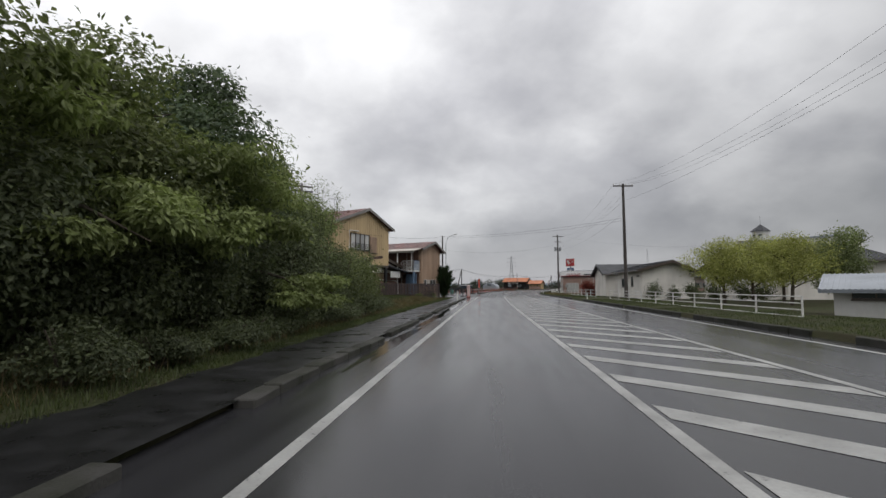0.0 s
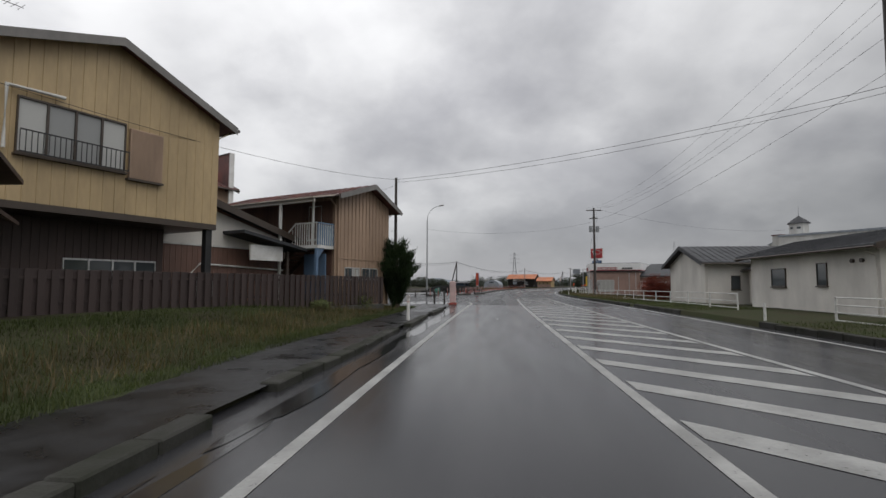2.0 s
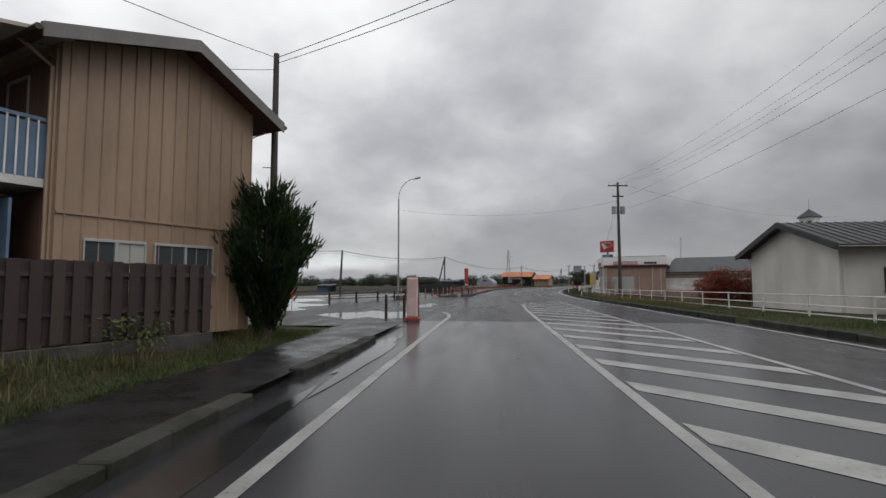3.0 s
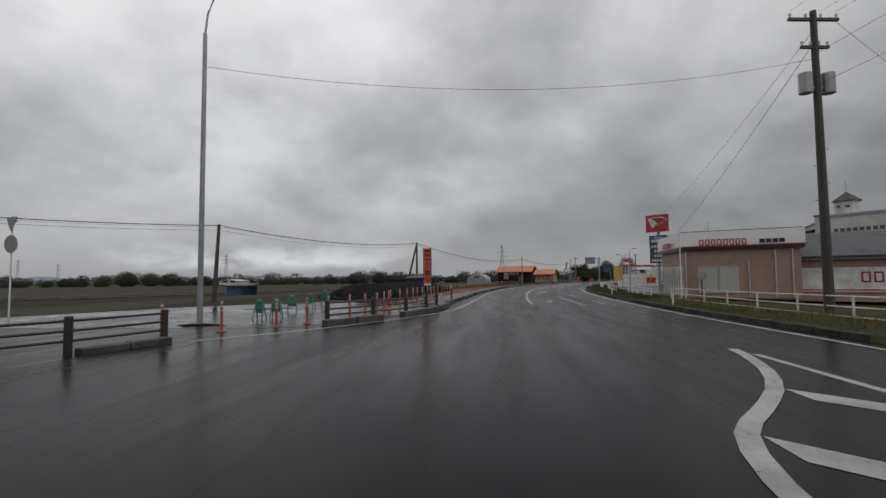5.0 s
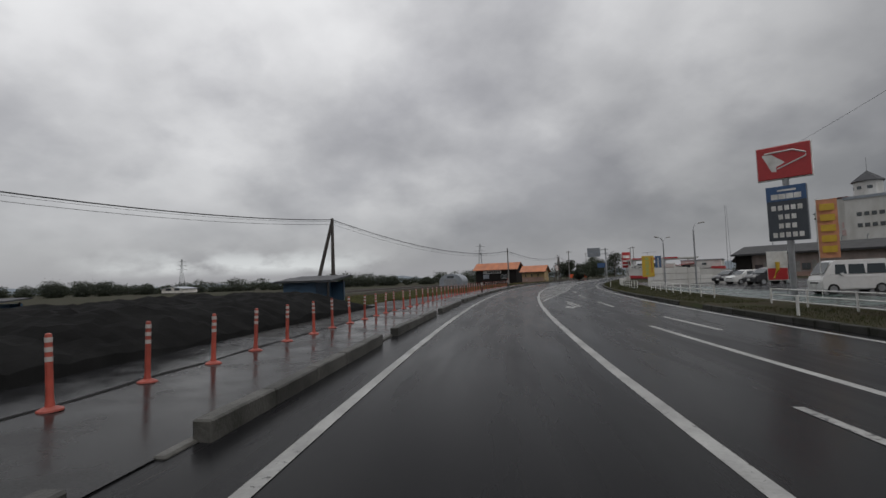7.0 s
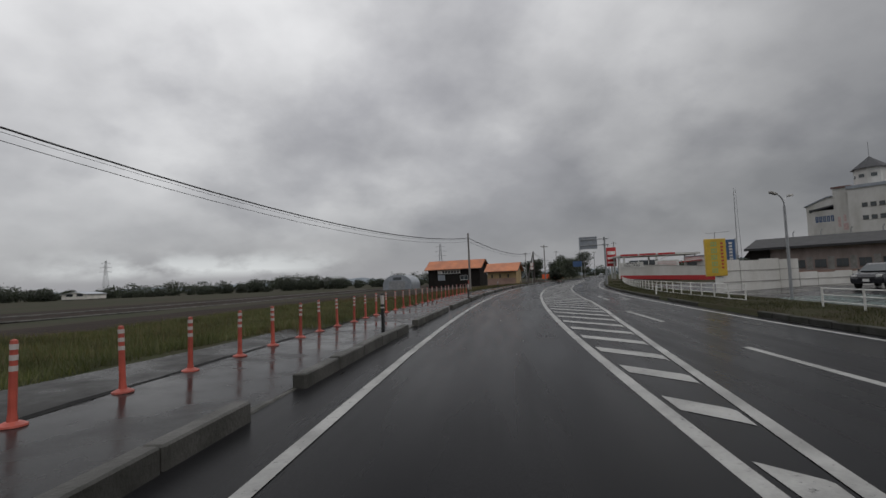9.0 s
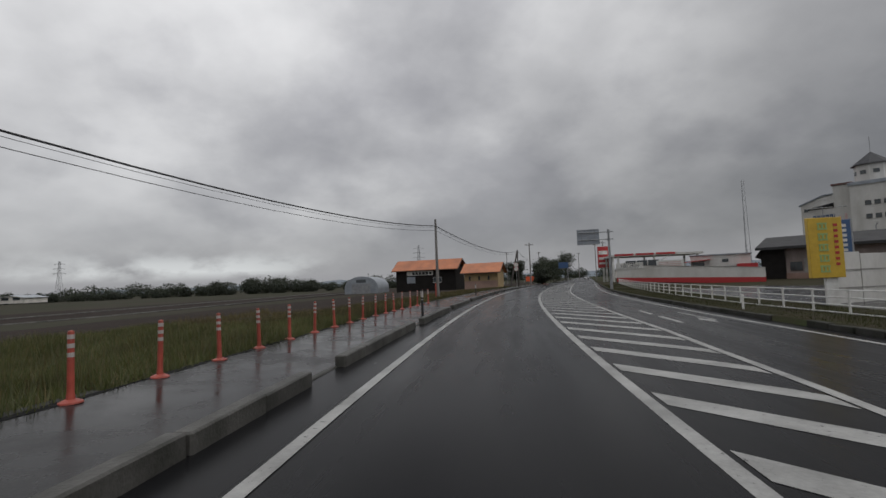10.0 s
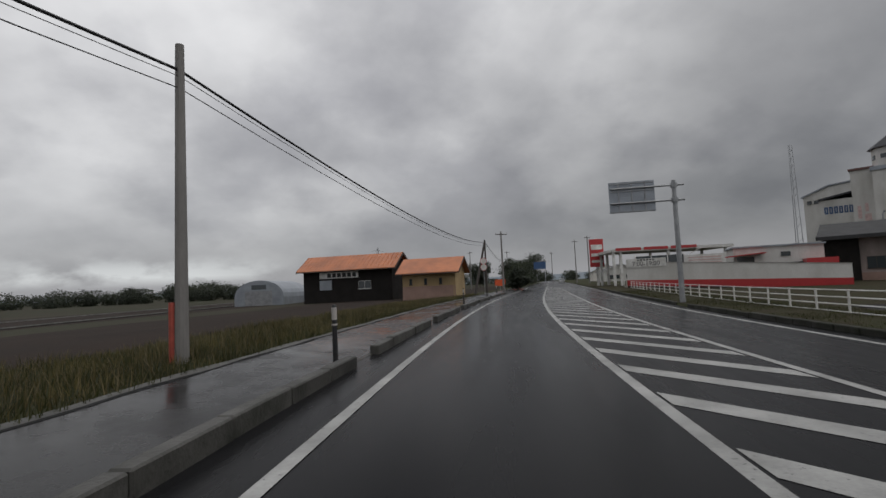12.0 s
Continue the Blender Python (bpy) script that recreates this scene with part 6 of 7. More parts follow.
# ---- direction sign on a cantilever post, seen from behind ----
gs = thing("direction_sign", along(191.7, 8.72, 0.1), "grey back of an overhead direction sign on a post", "road sign")
part("post", tube([(0, 0, -0.1), (0, 0, 6.5)], [0.15, 0.11], 12), M_STEEL, gs)
for z in (5.45, 6.25):
    part("arm", tube([(0.5, 0, z), (-3.2, 0, z)], 0.055, 8), M_STEEL, gs)
    part("clamp", tube([(0, 0, z - 0.12), (0, 0, z + 0.12)], 0.17, 10), M_STEEL, gs)
pn = part("panel", box(-3.3, -0.95, 0.08, 0.12, 4.95, 6.62), M_CORRUG, gs, "bare grey sheet-metal sign back")
for x in (-2.8, -2.12, -1.45):
    part("stiffener", box(x - 0.03, x + 0.03, 0.03, 0.08, 5.0, 6.57), M_STEEL, pn)
for z in (5.0, 5.45, 6.1, 6.53):
    part("stiffener", box(-3.25, -1.0, 0.035, 0.08, z - 0.025, z + 0.025), M_STEEL, pn)


# ---- orange flexible posts, black bollards, steel barriers, banner ----
def build_orange_post():
    p = thing("flexible_post", along(90.14, -4.59, 0.015), "orange flexible traffic post with white bands, wet footway", "traffic post", "orange flexible posts")
    part("base", tube([(0, 0, 0), (0, 0, 0.018), (0, 0, 0.045)], [0.125, 0.12, 0.06], 14), M_ORANGE, p)
    part("post", tube([(0, 0, 0.04), (0, 0, 0.12), (0, 0, 0.76), (0, 0, 0.79), (0, 0, 0.80)], [0.046, 0.037, 0.033, 0.030, 0.010], 12), M_ORANGE, p)
    for z in (0.53, 0.63, 0.73):
        part("reflective_band", tube([(0, 0, z - 0.025), (0, 0, z + 0.025)], 0.0362, 12), M_REFLECT, p)
    return p


first = build_orange_post()
for k in range(1, 53):
    s = float(np.interp(k, [0, 20, 25, 30, 31, 36, 41, 46, 51, 52], [90.14, 118.3, 125.45, 132.25, 133.5, 140.37, 147.65, 154.78, 161.8, 163.1]))
    n = float(np.interp(s, [90, 97, 118, 126, 134, 141, 150, 156, 163], [-4.59, -4.55, -4.45, -4.5, -4.62, -4.66, -4.76, -4.72, -4.57]))
    copy_thing(first, along(s, n + random.uniform(-0.04, 0.04), 0.015, random.uniform(0, 90)) @ Matrix.Rotation(random.uniform(-0.03, 0.03), 4, "X") @ Matrix.Rotation(random.uniform(-0.03, 0.03), 4, "Y"))
for s, n in ((74.4, -7.6), (75.7, -6.9), (76.9, -6.0), (77.85, -5.5), (79.0, -5.25), (79.95, -4.85), (80.95, -4.6), (82.05, -4.45), (83.2, -4.45), (84.4, -4.55), (85.6, -4.75), (86.9, -4.6), (88.5, -4.58)):
    copy_thing(first, along(s, n, 0.013))


def bollard(s, n):
    b = thing("black_bollard", along(s, n, 0.012), "black road-edge bollard with a white reflector band", "bollard", "black bollards")
    part("post", tube([(0, 0, -0.05), (0, 0, 0.93), (0, 0, 0.96)], [0.048, 0.044, 0.03], 12), M_BLACK, b)
    part("reflector", tube([(0, 0, 0.70), (0, 0, 0.92)], 0.0465, 12), M_REFLECT, b)
    part("collar", tube([(0, 0, 0.60), (0, 0, 0.63)], 0.052, 12), M_REFLECT, b)
    part("cap", tube([(0, 0, 0.92), (0, 0, 0.97)], [0.049, 0.035], 12), M_BLACK, b)


for s in (93.94, 133.5, 153.4, 172.5, 193, 214):
    bollard(s, -2.95)


def steel_barrier(spots, label):
    f = tagged(new("pipe_barrier"), label, "barrier", "pipe barriers")
    base = rp(*spots[0], 0.05)
    f.location = base
    pts = [rp(s, n, 0.05) - base for s, n in spots]
    for p in pts:
        q = part("post", tube([(0, 0, -0.1), (0, 0, 0.63), (0, 0, 0.65)], [0.072, 0.072, 0.055], 12), M_BARRIER, f)
        q.location = p
    for z in (0.20, 0.38, 0.56):
        part("rail", tube([p + Vector((0, 0, z)) for p in pts], 0.027, 8), M_BARRIER, f)


steel_barrier([(65.9, -10.6), (67.9, -9.4), (69.9, -8.4), (71.9, -7.6), (73.8, -7.1)], "dark brown steel pipe barrier at the junction corner")
steel_barrier([(77.93, -4.91), (79.68, -3.97), (81.51, -3.24), (83.51, -2.80), (85.4, -2.63)], "dark brown steel pipe barrier along the kerb")
steel_barrier([(61.0, -17.5), (61.8, -15.0), (62.8, -12.6)], "dark steel pipe barrier by the side road")
for s, n in ((56.0, -3.2), (55.4, -3.7), (54.6, -4.3)):
    q = thing("steel_post", along(s, n, 0.05), "dark brown steel post", "post", "steel posts")
    part("post", tube([(0, 0, -0.1), (0, 0, 0.75), (0, 0, 0.78)], [0.06, 0.06, 0.045], 10), M_BARRIER, q)


def build_works_banner():
    m = frame_m((7.33, 96.9), (0.97, -0.24), 0.08)
    b = thing("works_banner", m, "orange road-works banner with black characters on a frame", "banner")
    part("cloth", box(-0.16, 0.17, -0.012, 0.012, 0.90, 2.70), M_BANNER, b)
    for x in (-0.18, 0.19):
        part("edge", box(x - 0.022, x + 0.022, -0.02, 0.02, 0.86, 2.74), M_BLUE, b, "blue frame edge")
        part("stake", tube([(x, 0, 0), (x, 0, 0.86)], 0.012, 6), M_STEEL, b, "thin steel stake")
    part("foot", box(-0.35, 0.35, -0.2, 0.2, 0.0, 0.05), M_BLACK, b)
    part("white_base", box(-0.16, 0.17, -0.016, 0.016, 0.90, 0.99), M_WHITE, b)
    up = Matrix.Rotation(radians(90), 4, "X")
    for z, t, sz in ((2.36, "300", 0.19), (1.84, "工", 0.31), (1.49, "事", 0.31), (1.16, "中", 0.29)):
        text_part(b, t, sz, Matrix.Translation((0.01, -0.018, z)) @ up, M_BLACK)
    bars(b, Matrix.Translation((0, -0.014, 0)), [(-0.12, 0.13, 2.53, 2.62), (-0.10, 0.0, 2.13, 2.20), (0.03, 0.13, 2.13, 2.20)], M_BLACK)


build_works_banner()
pk = thing("covered_post", along(51.8, -2.75, 0.02), "pale pink cloth-covered post at the junction", "post")
part("cover", box(-0.19, 0.19, -0.12, 0.12, 0.12, 1.5, 0.04), M_PINKSTONE, pk)
part("foot", box(-0.26, 0.26, -0.2, 0.2, 0.0, 0.12, 0.02), M_ORANGE, pk)


def green_stand(s, n, turn):
    g = thing("green_barricade", along(s, n, 0.012, turn) @ Matrix.Scale(0.64, 4), "green plastic works barricade stand on wet paving", "barricade", "green barricades")
    for x in (-0.28, 0.28):
        for y in (-0.2, 0.2):
            part("leg", tube([(x * 0.75, 0, 0.85), (x, y, 0.0)], 0.03, 6), M_GREENNET, g)
    part("body", box(-0.24, 0.24, -0.06, 0.06, 0.32, 0.88, 0.05), M_GREENNET, g)
    part("head", tube([(-0.12, 0, 0.92), (0.12, 0, 0.92)], [0.10, 0.10], 8), M_GREENNET, g)
    part("cross_bar", tube([(-0.9, -0.08, 0.5), (0.9, -0.08, 0.5)], 0.024, 6), M_BARRIER, g)


GREEN = ((79.4, -7.75), (80.1, -7.5), (83.2, -8.3), (85.1, -8.3), (88.2, -8.8), (119.5, -10.0))
for i, (s, n) in enumerate(GREEN):
    green_stand(s, n, 15 * (i % 3) - 10)
wb = thing("works_board", frame_m((-4.6, 72.8), (0.95, -0.3)), "orange road-works notice board on a stand", "sign")
part("board", box(-0.5, 0.5, -0.02, 0.02, 0.45, 1.15), M_BANNER, wb)
bars(wb, Matrix.Translation((0, -0.03, 0)), [(-0.35, 0.35, 0.85, 1.0), (-0.3, 0.3, 0.6, 0.72)], M_BLACK)
for u in (-0.4, 0.4):
    part("leg", tube([(u, 0.05, 0), (u, 0, 0.6)], 0.02, 6), M_STEEL, wb)
mr = thing("road_sign", frame_m((-11.1, 95.2), (0.95, -0.3)), "grey-backed round and triangular road signs on a pole", "road sign")
part("pole", tube([(0, 0, -0.3), (0, 0, 4.3)], 0.035, 8), M_WHITE, mr)
part("disc", tube([(0, -0.05, 3.05), (0, -0.02, 3.05)], 0.40, 24), M_STEEL, mr, "grey back of a round sign plate")
part("triangle", prism([(-0.34, 4.25), (0.34, 4.25), (0.04, 3.62), (-0.04, 3.62)], "y", -0.05, -0.03), M_STEEL, mr, "grey back of a triangular sign plate")
for z in (3.05, 4.05):
    part("bracket", box(-0.25, 0.25, -0.03, 0.04, z - 0.025, z + 0.025), M_STEEL, mr)


# ---- poles and cables ----
def utility_pole(x, y, height, label, arms=(), boxes=(), mat=None, r=0.15, turn=0.0, z=0.0, strut=None, bolts=True):
    p = thing("utility_pole", Matrix.Translation(lifted(x, y, z)) @ Matrix.Rotation(radians(turn), 4, "Z"), label, "utility pole", "utility poles")
    part("pole", tube([(0, 0, -0.3), (0, 0, height)], [r, r * 0.62], 12), mat or M_POLE, p)
    for zz, half in arms:
        a = part("crossarm", box(-half, half, -0.05, 0.05, zz - 0.05, zz + 0.05), M_DKPOLE, p)
        for u in (-half * 0.92, -half * 0.3, half * 0.3, half * 0.92):
            part("insulator", tube([(u, 0, zz + 0.05), (u, 0, zz + 0.2)], [0.035, 0.05], 6), M_WHITE, a)
    for zz, dx in boxes:
        t = part("transformer", tube([(dx, 0, zz - 0.35), (dx, 0, zz + 0.35)], 0.22, 12), M_STEEL, p)
        part("bracket", box(min(0, dx), max(0, dx), -0.04, 0.04, zz - 0.2, zz - 0.12), M_STEEL, t)
    for k in range(int(height) - 3 if bolts else 0):
        part("step_bolt", tube([(-0.28 if k % 2 else 0, 0, 2.4 + k * 0.6), (0 if k % 2 else 0.28, 0, 2.4 + k * 0.6)], 0.012, 4), M_STEEL, p)
    if strut:
        part("strut", tube([(strut[0], strut[1], -0.3), (0, 0, height - 0.2)], [0.15, 0.12], 10), M_DKPOLE, p, "leaning prop pole")
    return p


def cable(a, b, drop, r=0.009, n=16):
    r = r * 0.55 if r < 0.025 else r
    c = bmesh.new()
    pts = sag(a, b, drop, n)
    add_tube(c, [p - Vector(a) for p in pts], r, 5)
    ob = mesh_object("overhead_cable", c, M_WIRE)
    ob.location = a
    tagged(ob, "thin black overhead cable between poles", "cable", "overhead cables")
    return ob


R0, R1, R2 = lifted(11.2, -2.0, 9.3), lifted(16.29, 43.94, 10.4), lifted(21.0, 89.3, 10.8)
utility_pole(R0.x, R0.y, 9.4, "dark concrete utility pole with a crossarm on the verge", ((9.2, 0.9),), (), M_DKPOLE, 0.17)
utility_pole(R1.x, R1.y, 10.5, "dark concrete utility pole with a crossarm on the verge", ((10.3, 0.9),), (), M_DKPOLE, 0.17)
utility_pole(R2.x, R2.y, 10.9, "utility pole with transformers beside the guard fence", ((10.6, 0.9), (9.6, 0.5)), ((8.3, -0.4), (8.3, 0.4)), M_DKPOLE, 0.17)
for dx in (-0.83, 0.27, 0.83):
    o = Vector((dx, 0, 0.1))
    cable(R0 + o, R1 + o, 1.6)
    cable(R1 + o, R2 + o, 1.5)
for dz in (-1.5, -2.6):
    if dz > -2:
        cable(R0 + Vector((-0.1, 0, dz)), R1 + Vector((-0.1, 0, dz)), 0.7, 0.010)
    cable(R1 + Vector((-0.1, 0, dz)), R2 + Vector((-0.1, 0, dz)), 0.8, 0.012)
cable(LAMP.translation + Vector((0, 0, 7.7)), R2 + Vector((0, 0, -1.6)), 0.9, 0.012)
D1 = lifted(26.2, 109.5, 5.2)
cable(R2 + Vector((0, 0, -1.0)), D1, 0.25, 0.018)
cable(R2 + Vector((0.3, 0, -0.2)), Vector((34.0, 130.0, 8.2)), 0.6, 0.014)
cable(R2 + Vector((0.6, 0, -0.1)), Vector((60, 112, 10.5)), 1.0, 0.014)
LH, LP = Vector((-10.02, 35.38, 8.6)), Vector((0.14, 55.96, 7.0))
utility_pole(LH.x, LH.y, 8.8, "grey utility pole with crossarms behind the shed", ((8.6, 0.8), (8.25, 0.8)), (), M_POLE, 0.16, 30)
utility_pole(LP.x, LP.y, 7.1, "slim dark telephone pole beside the conifer", (), (), M_DKPOLE, 0.11)
cable(LH + Vector((0, 0, -2.3)), LP, 0.7, 0.014)
cable(LP, R1 + Vector((0, 0, -3.0)), 0.35, 0.016)
cable(LP + Vector((0, 0, -0.15)), R1 + Vector((0, 0, -3.2)), 0.4, 0.014)
for dx in (-0.7, -0.3, 0.3, 0.7):
    cable(LH + Vector((dx, dx * 0.4, 0.15)), Vector((-24 + dx, -6, 9.6)), 0.8, 0.014)
cable(LH + Vector((0, 0, -0.4)), Vector((-7.9, 44.0, 6.6)), 0.2, 0.012)
for p in ((-2.4, 51.5, 5.2),):
    cable(LP + Vector((0, 0, -0.3)), Vector(p), 0.15, 0.012)
K, MM, N, A = lifted(-8.56, 110.76, 5.4), lifted(5.68, 139.84, 5.9), lifted(27.42, 180.3, 5.45), lifted(50.1, 226.7, 6.1)
kp = utility_pole(K.x - 0.28, K.y, 5.8, "leaning dark wooden telephone pole in the field", (), (), M_DKPOLE, 0.18, z=-0.3, bolts=False)
kp.matrix_world = kp.matrix_world @ Matrix.Rotation(radians(2.8), 4, "Y")
utility_pole(MM.x, MM.y, 6.2, "dark telephone pole with a prop pole", (), (), M_DKPOLE, 0.17, z=-0.2, strut=(-1.5, -0.3), bolts=False)
pn_ = utility_pole(N.x, N.y, 6.05, "grey concrete telephone pole with an orange sleeve", (), (), M_POLE, 0.13, z=-0.1, bolts=False)
part("sleeve", tube([(-0.16, 0, 0.05), (-0.16, 0, 1.15)], 0.06, 10), M_ORANGE, pn_, "orange plastic guard sleeve")
utility_pole(A.x, A.y, 6.4, "dark telephone pole with a prop pole near the barn", (), (), M_DKPOLE, 0.14, strut=(-1.9, -1.0), bolts=False)
K0 = Vector((-31, 92, 6.0))
utility_pole(K0.x, K0.y, 6.0, "dark wooden telephone pole in the field", (), (), M_DKPOLE, 0.13, z=-0.3, bolts=False)
Z1 = Vector((92.5, 323.5, 8.2))
for dz, r in ((0, 0.03), (-0.12, 0.014), (-0.35, 0.02)):
    o = Vector((0, 0, dz))
    cable(K0 + o, K + o, 0.5, r)
    cable(K + o, MM + o, 0.7, r)
    cable(MM + o, N + o, 1.25, r)
    cable(N + o, A + o, 0.9, r)
    cable(A + o, Z1 + o, 1.2, r)
for x, y, h in ((92.5, 323.5, 11.4), (54.4, 232.1, 8.0), (89.3, 268.5, 10.8), (96.9, 287.3, 11.5), (112, 330, 11), (72, 300, 10), (130, 380, 11)):
    utility_pole(x, y, h, "distant grey utility pole along the road", ((h - 0.4, 0.8),), (), M_POLE, 0.15)


# ---- plants ----
def leaf_cloud(name, blobs, count, size, mat, seed, parent=None, slim=0.5, droop=0.35, shell=0.55, floor=None):
    """Many small folded leaves gathered in clumps near the surface of ellipsoids: (centre, radii)."""
    rng = np.random.default_rng(seed)
    vol = np.array([b[1][0] * b[1][1] + b[1][0] * b[1][2] for b in blobs])
    pick = rng.choice(len(blobs), count, p=vol / vol.sum())
    cen = np.array([b[0] for b in blobs])[pick]
    rad = np.array([b[1] for b in blobs])[pick]
    nclump = max(24, count // 40)
    cd = rng.normal(size=(nclump, 3))
    cd /= np.linalg.norm(cd, axis=1)[:, None]
    cr = shell + (1.02 - shell) * rng.random(nclump) ** 0.5
    which = rng.integers(0, nclump, count)
    base = cd[which] * cr[which][:, None]
    spread = 0.7 * size / rad.mean() + 0.075
    off = rng.normal(size=(count, 3))
    off *= np.minimum(1.0, 1.7 / np.linalg.norm(off, axis=1))[:, None]
    off *= np.where(rng.random(count) < 0.10, 2.3, 1.0)[:, None]
    p = cen + (base + off * spread * np.array([1, 1, 0.55])) * rad
    if floor is not None:
        p[:, 2] = np.maximum(p[:, 2], floor + rng.random(count) * 0.3)
    nrm = cd[which] * 0.8 + np.array([0, 0, 0.6]) + rng.normal(size=(count, 3)) * 0.45
    nrm /= np.linalg.norm(nrm, axis=1)[:, None]
    d = rng.normal(size=(count, 3)) + cd[which] * 0.7
    d[:, 2] -= droop
    d -= nrm * (d * nrm).sum(1)[:, None] * 0.9
    d /= np.linalg.norm(d, axis=1)[:, None]
    sd = np.cross(nrm, d)
    sd /= np.linalg.norm(sd, axis=1)[:, None]
    up = np.cross(d, sd)
    ln = size * (0.6 + 0.8 * rng.random(count))[:, None]
    a = p
    b = p + d * ln * 0.5 + sd * ln * slim / 2 + up * ln * 0.08
    c = p + d * ln
    e = p + d * ln * 0.5 - sd * ln * slim / 2 + up * ln * 0.08
    vs = np.stack([a, b, c, e], 1).reshape(-1, 3)
    idx = np.arange(count * 4).reshape(-1, 4)
    me = bpy.data.meshes.new(name)
    me.from_pydata(vs.tolist(), [], idx.tolist())
    me.materials.append(mat)
    ob = new(name, me)
    if parent:
        ob.parent = parent
    return ob


def branchy(bm, base, top, r, rnd, limbs, spread):
    base, top = Vector(base), Vector(top)
    mid = base.lerp(top, 0.5) + Vector((rnd.uniform(-.15, .15), rnd.uniform(-.15, .15), 0))
    add_tube(bm, [base, mid, top], [r, r * 0.7, r * 0.25], 8)
    for k in range(limbs):
        t = 0.3 + 0.6 * k / max(1, limbs)
        p = base.lerp(top, t)
        a = rnd.uniform(0, 6.28)
        q = p + Vector((math.cos(a) * spread, math.sin(a) * spread, spread * rnd.uniform(0.3, 0.9))) * rnd.uniform(0.5, 1.0)
        add_tube(bm, [p, p.lerp(q, 0.5) + Vector((0, 0, 0.1)), q], [r * 0.4, r * 0.25, r * 0.08], 6)


def tree(x, y, z, height, crown_r, mat, label, seed, count=6000, size=0.16, base=0.3, name="tree", slim=0.5, blobs=7, droop=0.35):
    rnd = random.Random(seed)
    t = thing(name, Matrix.Translation(lifted(x, y, z)), label, "tree" if name != "shrub" else "shrub")
    bm = bmesh.new()
    branchy(bm, (0, 0, -0.2), (0, 0, height * 0.8), 0.03 * height * 0.6 + 0.04, rnd, 7, crown_r * 0.8)
    part("trunk", bm, M_BARK, t)
    bl = []
    for k in range(blobs):
        a, q = rnd.uniform(0, 6.28), rnd.uniform(0.0, 0.75)
        zz = height * (base + (0.93 - base) * (k + 0.5) / blobs)
        f = 1 - 0.55 * abs((zz / height) - 0.55) / 0.5
        rr = crown_r * rnd.uniform(0.42, 0.62) * f
        bl.append(((math.cos(a) * crown_r * q * f, math.sin(a) * crown_r * q * f, zz), (rr, rr, rr * rnd.uniform(0.55, 0.85))))
    leaf_cloud("crown", bl, count, size, mat, seed, t, slim, droop)
    return t


def shrub(x, y, z, rx, ry, h, mat, label, seed, count=4000, size=0.12, name="shrub", slim=0.5):
    rnd = random.Random(seed)
    t = thing(name, Matrix.Translation(lifted(x, y, z)), label, "shrub")
    bl = []
    for k in range(8):
        a = rnd.uniform(0, 6.28)
        q = rnd.uniform(0, 0.6)
        zz = h * rnd.uniform(0.25, 0.72)
        rr = rnd.uniform(0.4, 0.6)
        bl.append(((math.cos(a) * rx * q, math.sin(a) * ry * q, zz), (rx * rr, ry * rr, h * rnd.uniform(0.25, 0.4))))
    bm = bmesh.new()
    for k in range(6):
        a = rnd.uniform(0, 6.28)
        add_tube(bm, [(0, 0, -0.1), (math.cos(a) * rx * 0.3, math.sin(a) * ry * 0.3, h * 0.5), (math.cos(a) * rx * 0.5, math.sin(a) * ry * 0.5, h * 0.8)], [0.03, 0.02, 0.008], 5)
    part("stem", bm, M_BARK, t)
    leaf_cloud("leaves", bl, count, size, mat, seed, t, slim, 0.2, floor=0.02)
    return t


def at_road(s, n):
    p = rp(s, n)
    return p.x, p.y


